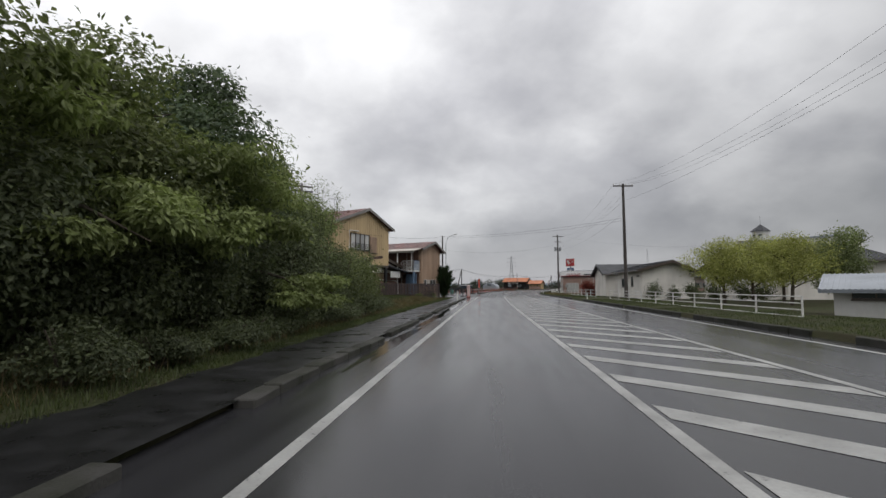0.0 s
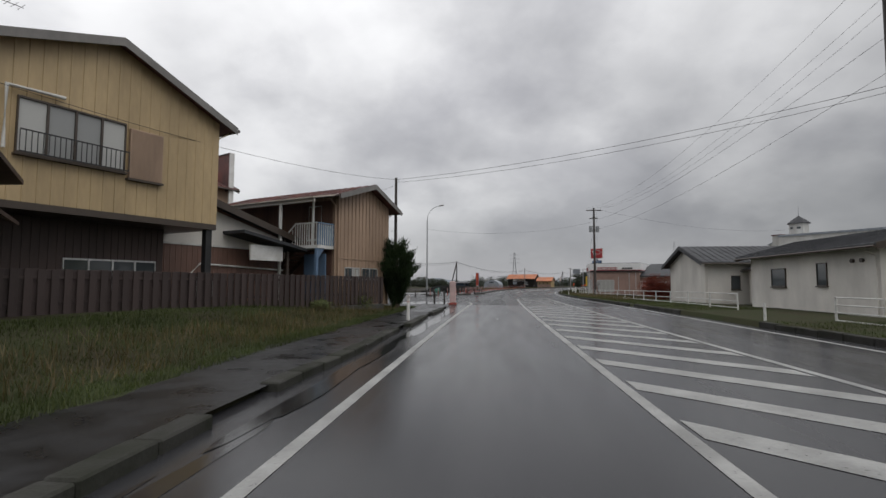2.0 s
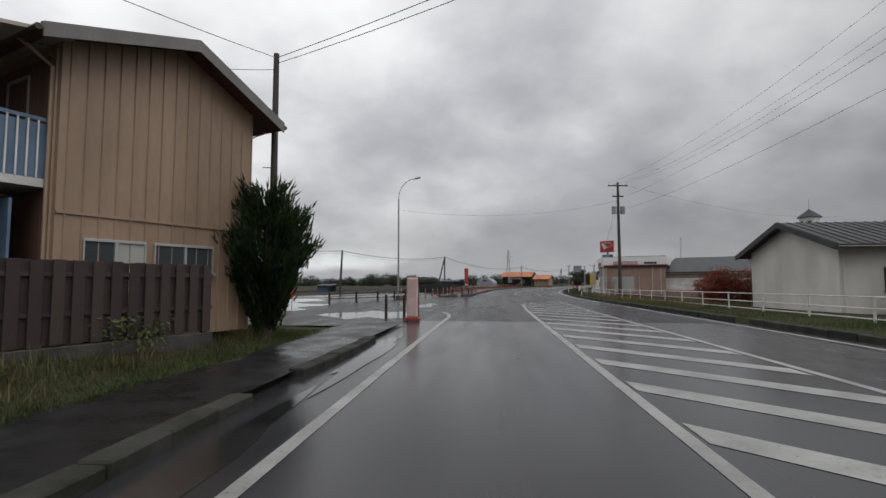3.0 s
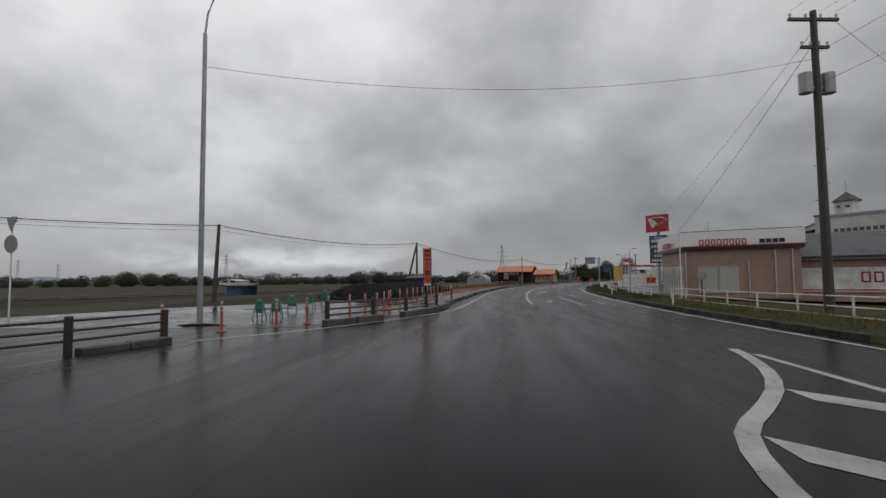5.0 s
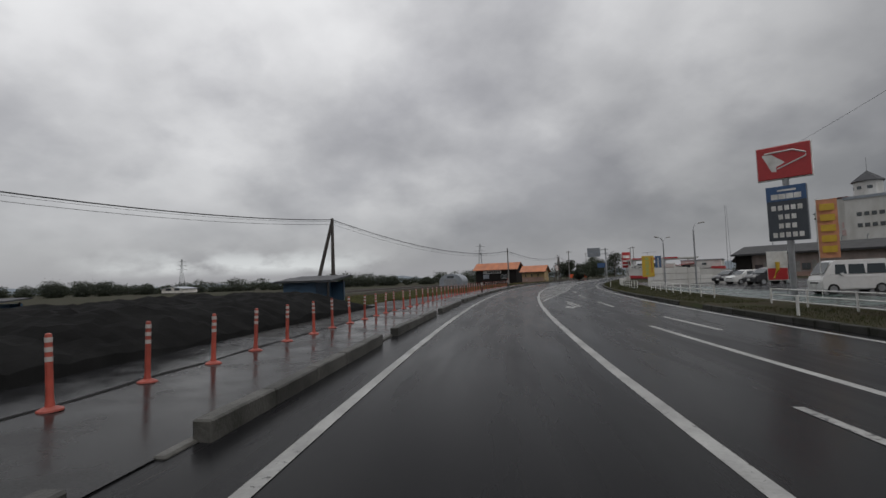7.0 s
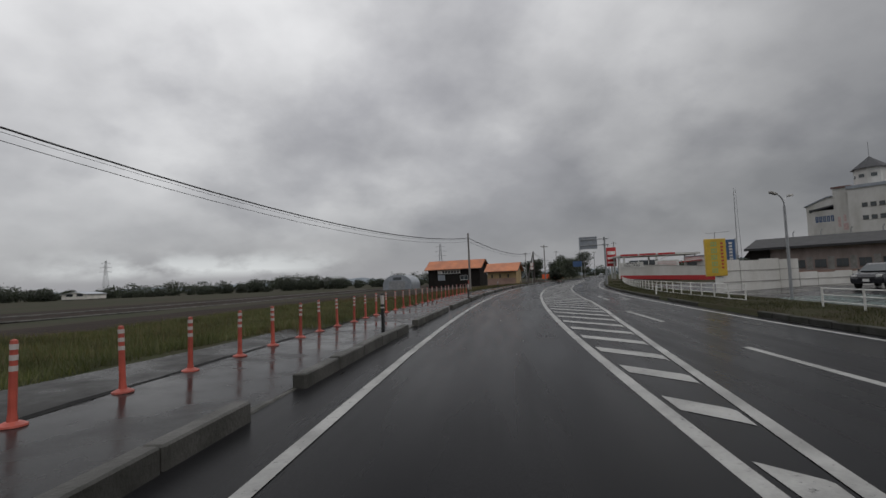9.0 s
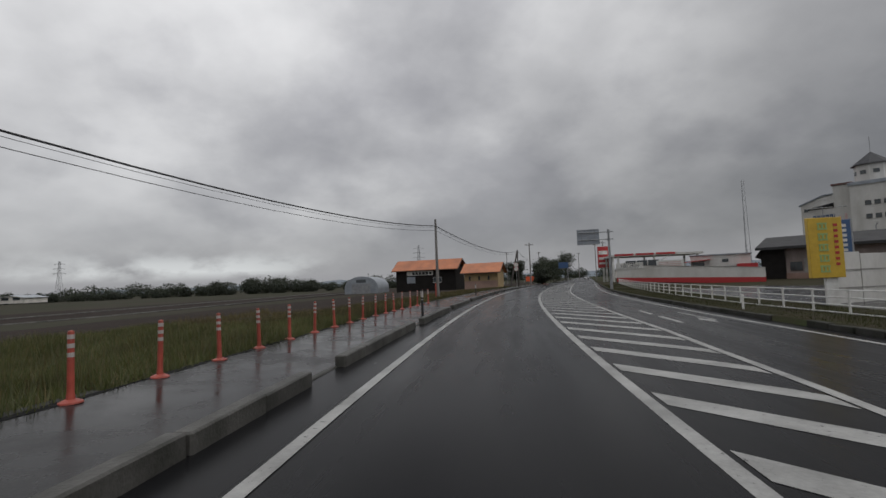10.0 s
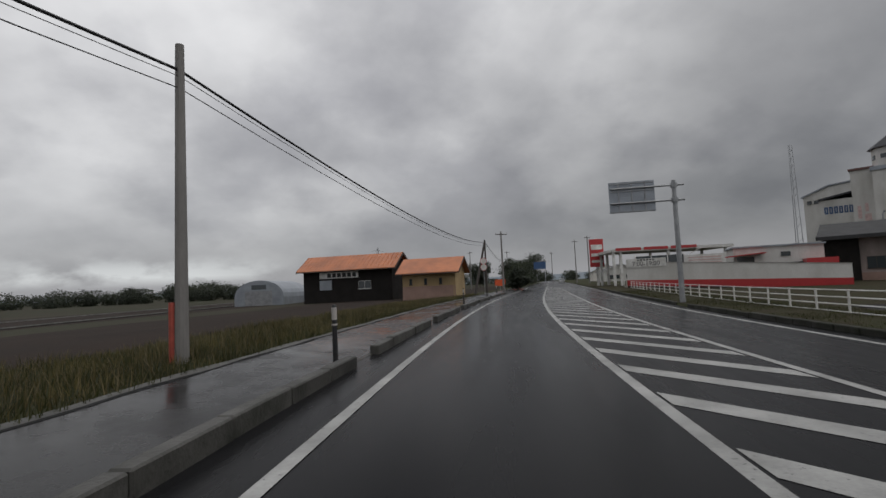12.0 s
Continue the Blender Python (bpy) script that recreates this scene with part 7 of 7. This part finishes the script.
def build_left_thicket():
    rnd = random.Random(4)
    big = ((-13, -8.2, 7.0, 2.9, M_LEAF_DARK), (-8.5, -7.7, 6.6, 2.8, M_LEAF_MID), (-4.5, -7.5, 6.0, 2.7, M_LEAF_DARK), (-1.2, -7.2, 5.8, 2.5, M_LEAF_DARK), (1.7, -6.9, 6.6, 2.3, M_LEAF_HAZE),
           (4.6, -8.2, 5.4, 2.0, M_LEAF_HAZE), (7.0, -8.1, 5.6, 1.65, M_LEAF_HAZE), (10.4, -7.9, 4.9, 1.8, M_LEAF_MID), (-6, -14, 7.5, 3.4, M_LEAF_DARK), (2, -13, 6.8, 3.0, M_LEAF_DARK), (-15, -15, 8, 3.5, M_LEAF_DARK))
    for i, (s, n, h, r, mat) in enumerate(big):
        x, y = at_road(s, n)
        tree(x, y, 0.4, h, r, mat, "dense wet roadside tree with dark green leaves" if mat is not M_LEAF_MID else "leafy roadside tree with fresh green leaves", 100 + i, count=30000 if s > -5 else 5000, size=0.125, base=0.12, blobs=18)
    # drooping light sprays that hang over the verge
    for i, (s, n, z, r) in enumerate(((-2.9, -5.3, 2.2, 0.8), (-1.9, -5.4, 2.6, 0.75), (-0.4, -5.3, 2.5, 0.85), (0.4, -5.4, 4.1, 1.0), (1.8, -5.4, 3.9, 1.0), (2.6, -5.5, 3.1, 0.8), (-3.6, -5.4, 3.9, 0.7), (5.8, -5.2, 1.3, 0.6), (3.2, -5.0, 1.3, 0.7))):
        x, y = at_road(s, n)
        t = thing("hanging_branch", Matrix.Translation((x, y, z)), "light green leafy branch hanging over the verge", "branch", "hanging branches")
        bm = bmesh.new()
        add_tube(bm, [(-r * 1.6, 0.2, 0.5), (-r * 0.5, 0, 0.3), (r * 0.7, 0, -0.2)], [0.05, 0.03, 0.01], 6)
        part("limb", bm, M_BARK, t)
        bl = [((rnd.uniform(-r, r) * 0.7, rnd.uniform(-r, r) * 0.8, rnd.uniform(-0.35, 0.3)), (r * 0.5, r * 0.5, r * 0.22)) for k in range(6)]
        leaf_cloud("leaves", bl, 2600, 0.13, M_LEAF_LIGHT, 200 + i, t, 0.42, 0.9)
    # thicket below
    for i in range(25):
        s = -16 + i * 1.65 + rnd.uniform(-0.25, 0.25)
        n = float(np.interp(s, [-16, 10, 14, 18, 21, 25], [-6.7, -6.8, -7.3, -7.7, -8.5, -10.3])) + rnd.uniform(-0.3, 0.3)
        h = float(np.interp(s, [-16, 8, 13, 19, 22, 25], [3.4, 3.4, 3.1, 2.8, 2.4, 1.0])) * rnd.uniform(0.92, 1.06)
        r = float(np.interp(s, [20, 24.5], [1.75, 0.8]))
        x, y = at_road(s, n)
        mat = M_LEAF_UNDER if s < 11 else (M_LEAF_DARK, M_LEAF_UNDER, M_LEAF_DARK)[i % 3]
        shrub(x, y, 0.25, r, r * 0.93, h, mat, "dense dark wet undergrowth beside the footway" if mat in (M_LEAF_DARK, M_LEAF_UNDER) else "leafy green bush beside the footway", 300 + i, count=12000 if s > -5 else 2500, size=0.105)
        if s < 18:
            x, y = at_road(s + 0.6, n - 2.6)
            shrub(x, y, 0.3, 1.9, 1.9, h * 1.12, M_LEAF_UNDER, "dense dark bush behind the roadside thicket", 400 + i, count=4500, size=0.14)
    # low weeds in front of the thicket
    for i in range(17):
        s = -9 + i * 1.75 + rnd.uniform(-0.4, 0.4)
        h = rnd.uniform(0.5, 0.95)
        x, y = at_road(s, -5.35 + rnd.uniform(-0.25, 0.2) - 0.8 * ease(s, 10, 18))
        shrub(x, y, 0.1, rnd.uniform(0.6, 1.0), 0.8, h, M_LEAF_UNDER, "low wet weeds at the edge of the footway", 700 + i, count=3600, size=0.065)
    # tall feathery stalks
    for i, (s, n, h) in enumerate(((9.4, -6.8, 4.6), (8.2, -6.4, 4.8), (6.3, -7.4, 6.2))):
        x, y = at_road(s, n)
        t = thing("bamboo_clump", Matrix.Translation((x, y, 0.3)), "feathery bamboo-like stalks above the bushes", "bamboo", "bamboo clumps")
        bl = []
        for k in range(7):
            a, q = rnd.uniform(0, 6.28), rnd.uniform(0.1, 0.6)
            hh = h * rnd.uniform(0.75, 1.05)
            top = Vector((math.cos(a) * q * 1.7, math.sin(a) * q * 1.7, hh))
            part("stalk", tube([(math.cos(a) * q * 0.5, math.sin(a) * q * 0.5, 0), top * 0.6, top], [0.015, 0.011, 0.004], 5), M_BARK, t)
            for f in (0.55, 0.7, 0.85, 0.97):
                bl.append((tuple(top * f), (0.22, 0.22, 0.3)))
        leaf_cloud("leaves", bl, 1500, 0.17, M_LEAF_MID, 500 + i, t, 0.14, 0.2)


build_left_thicket()


def build_conifer():
    t = thing("conifer", Matrix.Translation((0.30, 55.2, 0.1)) @ Matrix.Diagonal((1.25, 1.25, 1.14, 1)), "dark rounded conifer with upswept tips beside the house", "tree")
    rnd = random.Random(9)
    bm = bmesh.new()
    add_tube(bm, [(0, 0, -0.2), (0, 0, 2.8)], [0.12, 0.03], 8)
    part("trunk", bm, M_BARK, t)
    vs, fs = [], []
    tufts = []
    for k in range(170):
        a, z = rnd.uniform(0, 6.283), 0.25 + 2.35 * rnd.random() ** 0.8
        prof = float(np.interp(z, [0.2, 0.7, 1.2, 1.9, 2.4, 2.7], [0.25, 0.55, 0.80, 0.86, 0.66, 0.25]))
        tufts.append((a, z, prof * rnd.uniform(0.5, 1.05), rnd.uniform(0.5, 0.85)))
    for k in range(13000):
        a, z, r, ln = tufts[k % len(tufts)]
        u = rnd.random()
        aa = a + rnd.gauss(0, 0.16)
        rr = r * (0.45 + 0.6 * u) + rnd.gauss(0, 0.05)
        p = Vector((math.cos(aa) * rr, math.sin(aa) * rr, z + ln * (u - 0.35) + rnd.gauss(0, 0.05)))
        d = Vector((math.cos(aa) * 0.5 + rnd.gauss(0, 0.25), math.sin(aa) * 0.5 + rnd.gauss(0, 0.25), 1.0)).normalized() * rnd.uniform(0.10, 0.22)
        sd = d.cross(Vector((rnd.uniform(-1, 1), rnd.uniform(-1, 1), 0.2))).normalized() * 0.02
        i = len(vs)
        vs += [p - sd, p + sd, p + d]
        fs.append((i, i + 1, i + 2))
    me = bpy.data.meshes.new("foliage")
    me.from_pydata(vs, [], fs)
    me.materials.append(M_LEAF_CONIFER)
    new("foliage", me).parent = t


build_conifer()
x, y = at_road(42.5, -6.3)
shrub(x, y, 0.2, 0.7, 0.7, 0.8, M_LEAF_DARK, "small leafy bush at the foot of the fence", 41, 1800, 0.09)
x, y = at_road(39.6, -7.0)
shrub(x, y, 0.3, 0.5, 0.5, 0.45, M_LEAF_DARK, "low weeds at the foot of the fence", 42, 1600, 0.09)
for i, (s, n, h, r) in enumerate(((27.3, 16.5, 4.6, 2.7), (30.2, 19.8, 5.0, 2.9), (25.0, 19.6, 4.7, 2.6), (33.0, 23.5, 5.0, 2.8))):
    x, y = at_road(s, n)
    tree(x, y, 0.1, h, r, M_LEAF_YELLOW, "broad garden tree with yellow-green spring leaves", 60 + i, count=13000, size=0.12, base=0.40, blobs=20)
x, y = at_road(31, 26.5)
tree(x, y, 0.1, 5.7, 2.8, M_LEAF_MID, "taller olive-green garden tree behind the others", 65, count=16000, size=0.15, base=0.25, blobs=14)
for i, (s, n, h, r) in enumerate(((39.4, 15.3, 1.75, 1.1), (38.6, 16.9, 1.25, 0.75), (38.0, 18.4, 1.6, 0.9), (36.6, 19.8, 1.6, 1.1), (35.4, 21.4, 1.5, 1.0), (32, 21.5, 1.6, 1.2))):
    x, y = at_road(s, n)
    shrub(x, y, 0.12, r, r, h, M_LEAF_UNDER, "clipped dark green garden shrub beside the bungalow", 70 + i, count=2600, size=0.1)
for i, (s, n) in enumerate(((66.2, 14.0), (68.2, 14.3), (70.2, 14.6), (67.4, 15.8))):
    x, y = at_road(s, n)
    shrub(x, y, 0.1, 1.5, 1.4, 2.4, M_LEAF_RED, "dark red-leaved bush beside the bungalow", 80 + i, count=3000, size=0.13)


# ---- grass on the verges ----
def grass(name, spots, count, tall, mat, seed, label):
    """Blades over stretches of road: (s0, s1, n0, n1)."""
    rng = np.random.default_rng(seed)
    area = np.array([(b - a) * abs(d - c) for a, b, c, d in spots])
    pick = rng.choice(len(spots), count, p=area / area.sum())
    vs, fs = [], []
    u, v, hh = rng.random(count), rng.random(count), rng.random(count)
    ang, lean = rng.random(count) * 6.283, rng.random(count)
    for k in range(count):
        a, b, c, d = spots[pick[k]]
        s, n = a + (b - a) * u[k], c + (d - c) * v[k]
        dens = noise.noise(Vector((s * 0.5, n * 0.5, 3)))
        h = tall * (0.4 + 0.8 * hh[k]) * (1 + 0.6 * dens)
        p = rp(s, n, ground_z(s, n) - 0.02)
        w = 0.005 + 0.006 * hh[k]
        ca, sa = math.cos(ang[k]), math.sin(ang[k])
        q = p + Vector((ca * h * 0.9 * lean[k], sa * h * 0.9 * lean[k], h))
        i = len(vs)
        vs += [p + Vector((-sa * w, ca * w, 0)), p + Vector((sa * w, -ca * w, 0)), q]
        fs.append((i, i + 1, i + 2))
    me = bpy.data.meshes.new(name)
    me.from_pydata(vs, [], fs)
    me.materials.append(mat)
    tagged(new(name, me), label, "grass", "", "stuff")


grass("grass", [(-8, 48, -9.5, -4.3), (-2, 48, -4.9, -4.25)], 160000, 0.11, M_BLADE, 1, "rough wet green grass on the verge by the houses")
grass("grass", [(-8, 37, 8.75, 13), (44, 98, 8.75, 12.5)], 80000, 0.10, M_BLADE, 2, "rough green grass on the verge below the guard fence")
grass("grass", [(98, 114, 8.7, 12), (117, 128, 8.7, 12), (128, 215, 8.75, 12.8)], 70000, 0.10, M_BLADE_DARK, 5, "dark wet brownish grass on the verge by the forecourt")
grass("grass", [(106, 122, -14, -7.3), (122, 135, -13.5, -6.4), (134, 152, -13, -4.75)], 190000, 0.26, M_BLADE_FIELD, 3, "long green grass at the edge of the field")
grass("grass", [(152, 215, -9.8, -4.75)], 70000, 0.22, M_BLADE_DARK, 6, "dark wet grass between the footway and the field")
grass("dry_grass", [(106, 135, -14, -7.3), (133, 160, -13, -5.0), (160, 215, -9.8, -5.0), (-8, 46, -7.0, -4.9), (60, 98, 9.5, 12.5)], 98000, 0.30, M_BLADE_DRY, 4, "dry brown grass stems among the green")


# ---- field, works mound, sheds, barns and the distance ----
def build_mound():
    bm = bmesh.new()
    rows = []
    for i in range(91):
        s = 90.6 + i * 0.30
        row = []
        for j in range(41):
            n = -5.9 - 1.0 * (1 - ease(s, 91, 96)) - j / 40 * min(8.0, 0.8 + (s - 90.6) * 0.85)
            u = j / 40
            prof = math.sin(math.pi * min(1, u * 1.15)) ** 0.55 if u < 0.87 else 0
            ends = ease(s, 90.6, 93.5) * (1 - ease(s, 112, 117.2))
            lump = 0.16 * noise.noise(Vector((s * 0.6, n * 0.6, 5))) + 0.09 * noise.noise(Vector((s * 1.9, n * 1.9, 8))) + 0.06 * noise.noise(Vector((s * 4.5, n * 4.5, 2)))
            row.append(bm.verts.new(rp(s, n, -0.05 + (0.85 * prof + lump) * ends if 0 < j < 40 else -0.25)))
        rows.append(row)
    for a, b in zip(rows, rows[1:]):
        for k in range(40):
            bm.faces.new((a[k], a[k + 1], b[k + 1], b[k]))
    bmesh.ops.recalc_face_normals(bm, faces=bm.faces[:])
    tagged(mesh_object("earth_mound", bm, M_MOUND), "long black mound of wet cloddy earth beside the works", "mound")


build_mound()
for x, y, w, h, lab in ((-16.3, 134.5, 2.6, 1.5, "small blue sheeted shed in the field"), (6.2, 127.0, 2.4, 1.9, "blue sheeted field shed near the pole")):
    b = thing("field_shed", frame_m((x, y), (0.97, -0.2), -0.45), lab, "shed", "field sheds")
    part("wall", box(-w / 2, w * 0.22, 0, 2.5, -0.5, h - 0.3), M_BLUESHEET, b)
    part("back_panel", box(w * 0.22, w / 2, 2.3, 2.5, 0, h - 0.3), M_BLUESHEET, b)
    for y in (0.05, 2.3):
        part("post", box(w / 2 - 0.1, w / 2, y, y + 0.1, 0, h - 0.2), M_BARRIER, b)
    part("roof", prism([(-0.4, h - 0.3), (2.9, h), (2.9, h + 0.08), (-0.4, h - 0.2)], "x", -w / 2 - 0.3, w / 2 + 0.3), M_DARKROOF, b)
ch = [(-31.3, 118.7), (-23.9, 126), (-15.5, 141), (-7.7, 156.3), (-1.3, 165.5), (7.0, 183), (13, 205), (21.7, 236), (30, 262)]
bm = bmesh.new()
add_tube(bm, [(x - 4, y + 2, -0.25) for x, y in ch], 0.085, 4)
add_tube(bm, [(x - 14, y + 7, -0.3) for x, y in ch], 0.10, 4)
tagged(mesh_object("irrigation_channel", bm, M_KERB_WORKS), "pale concrete irrigation channel across the field", "channel")

M_YELWALL = material("ochre_rendered_wall", (0.40, 0.29, 0.15), 0.8, vary=0.3, scale=0.6, fine=12, bump=0.15, streak=0.4)
barn = gable_house("black_barn", frame_m((38.34, 224.65), (0.5, 0.87)), 5.0, 10.9, -0.5, 3.45, 4.85, 2.3, M_BLACKWALL, M_ORROOF, "black-boarded barn with an orange ribbed roof", over=0.6, over_y=0.6, seams=0.5, fascia_mat=M_RUST)
bd = part("sign_board", box(-0.1, 0, 4.0, 8.8, 2.3, 3.0), M_WHITE, barn, "long white board with dark lettering")
for k in range(6):
    part("lettering", box(-0.115, -0.1, 4.25 + k * 0.62, 4.70 + k * 0.62, 2.42, 2.88), M_BLACK, bd)
part("notice", box(-0.1, 0, 7.3, 8.8, 1.0, 2.1), M_CORRUG, barn, "grey notice panel")
window(barn, "left", 5.0, 10.9, 2.5, 4.0, 1.0, 1.9, 1, M_ALU)
b2 = gable_house("orange_roofed_house", frame_m((42.93, 215.5), (0.5, 0.87)), 4.0, 5.3, -0.3, 2.6, 3.75, 2.0, M_YELWALL, M_ORROOF, "tan rendered house with an orange roof", over=0.6, over_y=0.5, seams=0.0, fascia_mat=M_RUST)
part("lower_wall", box(-0.03, 0, 0, 5.3, -0.3, 1.1), M_BRICKTAN, b2, "pinkish lower wall")
for u in (1.3, 2.8, 4.3):
    window(b2, "left", 4.0, 5.3, u, u + 0.28, 1.25, 1.85, 0)
hut = thing("arched_shed", frame_m((19.9, 240.8), (0.97, -0.25), -0.6), "grey corrugated steel arched shed", "shed")
arc = [(3.25 - 3.25 * math.cos(math.pi * k / 14), 1.3 + 2.3 * math.sin(math.pi * k / 14) ** 0.9) for k in range(15)]
part("shell", prism([(0, 0)] + arc + [(6.5, 0)], "y", 0, 12), M_CORRUG, hut)
part("front_panel", prism([(0.15, 0)] + [(0.15 + a * 0.954, b - 0.12) for a, b in arc] + [(6.35, 0)], "y", -0.05, 0.0), M_CORRUG, hut)
part("shed_window", box(2.3, 4.2, -0.1, -0.05, 2.4, 3.0), M_GLASS, hut)
part("shed_door", box(1.4, 5.0, -0.09, -0.05, 0, 2.2), M_STEEL, hut)

# signs further on
ns = thing("round_road_sign", frame_m((47.3, 219.6), (0.92, -0.38)), "round road signs on a thin pole beyond the barn", "road sign")
part("pole", tube([(0, 0, -0.1), (0, 0, 3.9)], 0.035, 8), M_STEEL, ns)
for z in (3.5, 2.85):
    part("disc", tube([(0, -0.05, z), (0, -0.02, z)], 0.32, 18), M_WHITE, ns)
    part("rim", tube([(0, -0.04, z), (0, 0.0, z)], 0.36, 18), M_RED, ns)
bsn = thing("blue_road_sign", frame_m((78.7, 271.3), (0.92, -0.38)), "blue direction sign on a pole in the distance", "road sign")
part("pole", tube([(1.2, 0, 0), (1.2, 0, 5.5)], 0.07, 8), M_STEEL, bsn)
part("board", box(-1.2, 1.4, -0.1, 0, 3.8, 5.4), M_BLUE, bsn)
for i, (x, y) in enumerate(((63.2, 248.0), (61.5, 251.5), (66.8, 256.0))):
    o = thing("works_sign", frame_m((x, y), (0.92, -0.38)), "orange road-works sign in the distance", "sign", "works signs")
    part("board", box(-0.9, 0.9, -0.05, 0.05, 0.6, 1.9 - 0.2 * i), M_BANNER, o)
    part("leg", tube([(0, 0.1, -0.1), (0, 0.1, 1.2)], 0.05, 6), M_STEEL, o)


def pylon(x, y, h, seed):
    p = thing("transmission_tower", Matrix.Translation((x, y, -0.8)), "grey lattice transmission tower far off", "pylon", "transmission towers")
    w = h * 0.085
    for sx in (-1, 1):
        for sy in (-1, 1):
            part("leg", tube([(sx * w, sy * w, 0), (sx * w * 0.35, sy * w * 0.35, h * 0.6), (sx * w * 0.15, sy * w * 0.15, h)], h * 0.0045, 4), M_STEEL, p)
    for k in range(9):
        z0, z1 = h * k / 9, h * (k + 1) / 9
        f0, f1 = 1 - 0.85 * z0 / h, 1 - 0.85 * z1 / h
        part("brace", tube([(-w * f0, -w * f0, z0), (w * f1, -w * f1, z1), (w * f1, w * f1, z1)], h * 0.003, 4), M_STEEL, p)
        part("brace", tube([(w * f0, -w * f0, z0), (-w * f1, -w * f1, z1), (-w * f1, w * f1, z1)], h * 0.003, 4), M_STEEL, p)
    for z, hw in ((0.68, 0.16), (0.8, 0.15), (0.92, 0.13)):
        part("cross_arm", tube([(-h * hw, 0, h * z), (0, 0, h * z + h * 0.02), (h * hw, 0, h * z)], h * 0.005, 4), M_STEEL, p)


pylon(103.5, 733.8, 47, 1)
pylon(-186, 550, 28, 2)
pylon(-400, 575, 26, 3)
pylon(-372, 590, 22, 4)
pylon(-261, 765, 15, 5)


def woods(name, path, count, height, depth, size, seed, mat):
    """A far belt of trees as many clumps along a line of places."""
    rng = np.random.default_rng(seed)
    blobs = []
    pts = np.array(path, float)
    seg = np.hypot(*np.diff(pts, axis=0).T)
    cum = np.r_[0, np.cumsum(seg)]
    d = 0.0
    while d < cum[-1]:
        x, y = np.interp(d, cum, pts[:, 0]), np.interp(d, cum, pts[:, 1])
        h = height * (0.65 + 0.5 * rng.random()) * (0.8 + 0.35 * math.sin(d * 0.045 + seed))
        r = h * (0.45 + 0.25 * rng.random())
        blobs.append(((x + rng.normal() * depth * 0.3, y + rng.random() * depth, h * 0.5 - 0.8), (r, r, h * 0.5)))
        d += r * 1.15
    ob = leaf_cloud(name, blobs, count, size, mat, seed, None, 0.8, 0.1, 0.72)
    tagged(ob, "distant dark belt of broadleaf trees beyond the fields", "woods", "", "stuff")


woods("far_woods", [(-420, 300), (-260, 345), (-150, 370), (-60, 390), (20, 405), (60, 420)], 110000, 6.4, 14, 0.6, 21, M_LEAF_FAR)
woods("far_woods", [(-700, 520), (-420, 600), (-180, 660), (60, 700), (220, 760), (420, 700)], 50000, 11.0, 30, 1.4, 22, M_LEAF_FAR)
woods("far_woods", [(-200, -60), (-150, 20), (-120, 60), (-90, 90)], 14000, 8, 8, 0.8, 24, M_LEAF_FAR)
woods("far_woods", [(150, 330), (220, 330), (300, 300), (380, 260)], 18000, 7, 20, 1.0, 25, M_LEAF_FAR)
for i, (x, y, h, r) in enumerate(((69, 266, 5.2, 2.8), (76, 278, 6.2, 3.4), (83, 291, 6.5, 3.6), (94, 312, 8, 4.5), (104, 335, 9, 5), (88, 300, 7, 4), (60, 240, 3.5, 2.2), (137, 398, 15, 8), (120, 385, 12, 7), (90, 345, 9, 5))):
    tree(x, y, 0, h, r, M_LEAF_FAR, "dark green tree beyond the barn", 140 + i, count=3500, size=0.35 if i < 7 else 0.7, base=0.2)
for i, (x, y, w, d, h, rm) in enumerate(((128, 330, 9, 9, 6, M_CORRUG), (112, 300, 12, 9, 5, M_DARKROOF), (-118, 372, 15, 9, 2.6, M_CORRUG))):
    g = gable_house("distant_house", frame_m((x, y), (0.9, -0.42)), w, d, -0.5, h * 0.6, h, w / 2, M_WHITEWALL if i % 2 else M_RENDER, rm, "small distant house along the road", over=0.5, seams=0)
    window(g, "front", w, d, w * 0.2, w * 0.45, 0.8, 1.9, 1)
    window(g, "front", w, d, w * 0.6, w * 0.85, 0.8, 1.9, 1)


def hills():
    vs, fs = [], []
    for i in range(61):
        a = radians(-75 + i * 2.4)
        h = 28 + 26 * noise.noise(Vector((i * 0.22, 1, 0))) + 20 * noise.noise(Vector((i * 0.6, 5, 0))) + (35 * math.exp(-((i - 46) / 5) ** 2))
        for d, f in ((2600, 0), (2900, 0.7), (3300, 1.0)):
            vs.append((math.sin(a) * d, math.cos(a) * d, max(2, h) * f - 4))
    for i in range(60):
        for k in range(2):
            q = i * 3 + k
            fs.append((q, q + 3, q + 4, q + 1))
    me = bpy.data.meshes.new("hills")
    me.from_pydata(vs, [], fs)
    me.materials.append(M_HILL)
    me.polygons.foreach_set("use_smooth", [True] * len(me.polygons))
    tagged(new("backdrop_hills", me), "low hazy blue-grey hills on the horizon", "backdrop", "", "structure")


# blue-grey of the far air is put into the hills' base colour
M_HILL = material("hazy_hill", (0.16, 0.19, 0.22), 0.9, vary=0.2, scale=0.004, fine=0.02, bump=0, space="World")
hills()
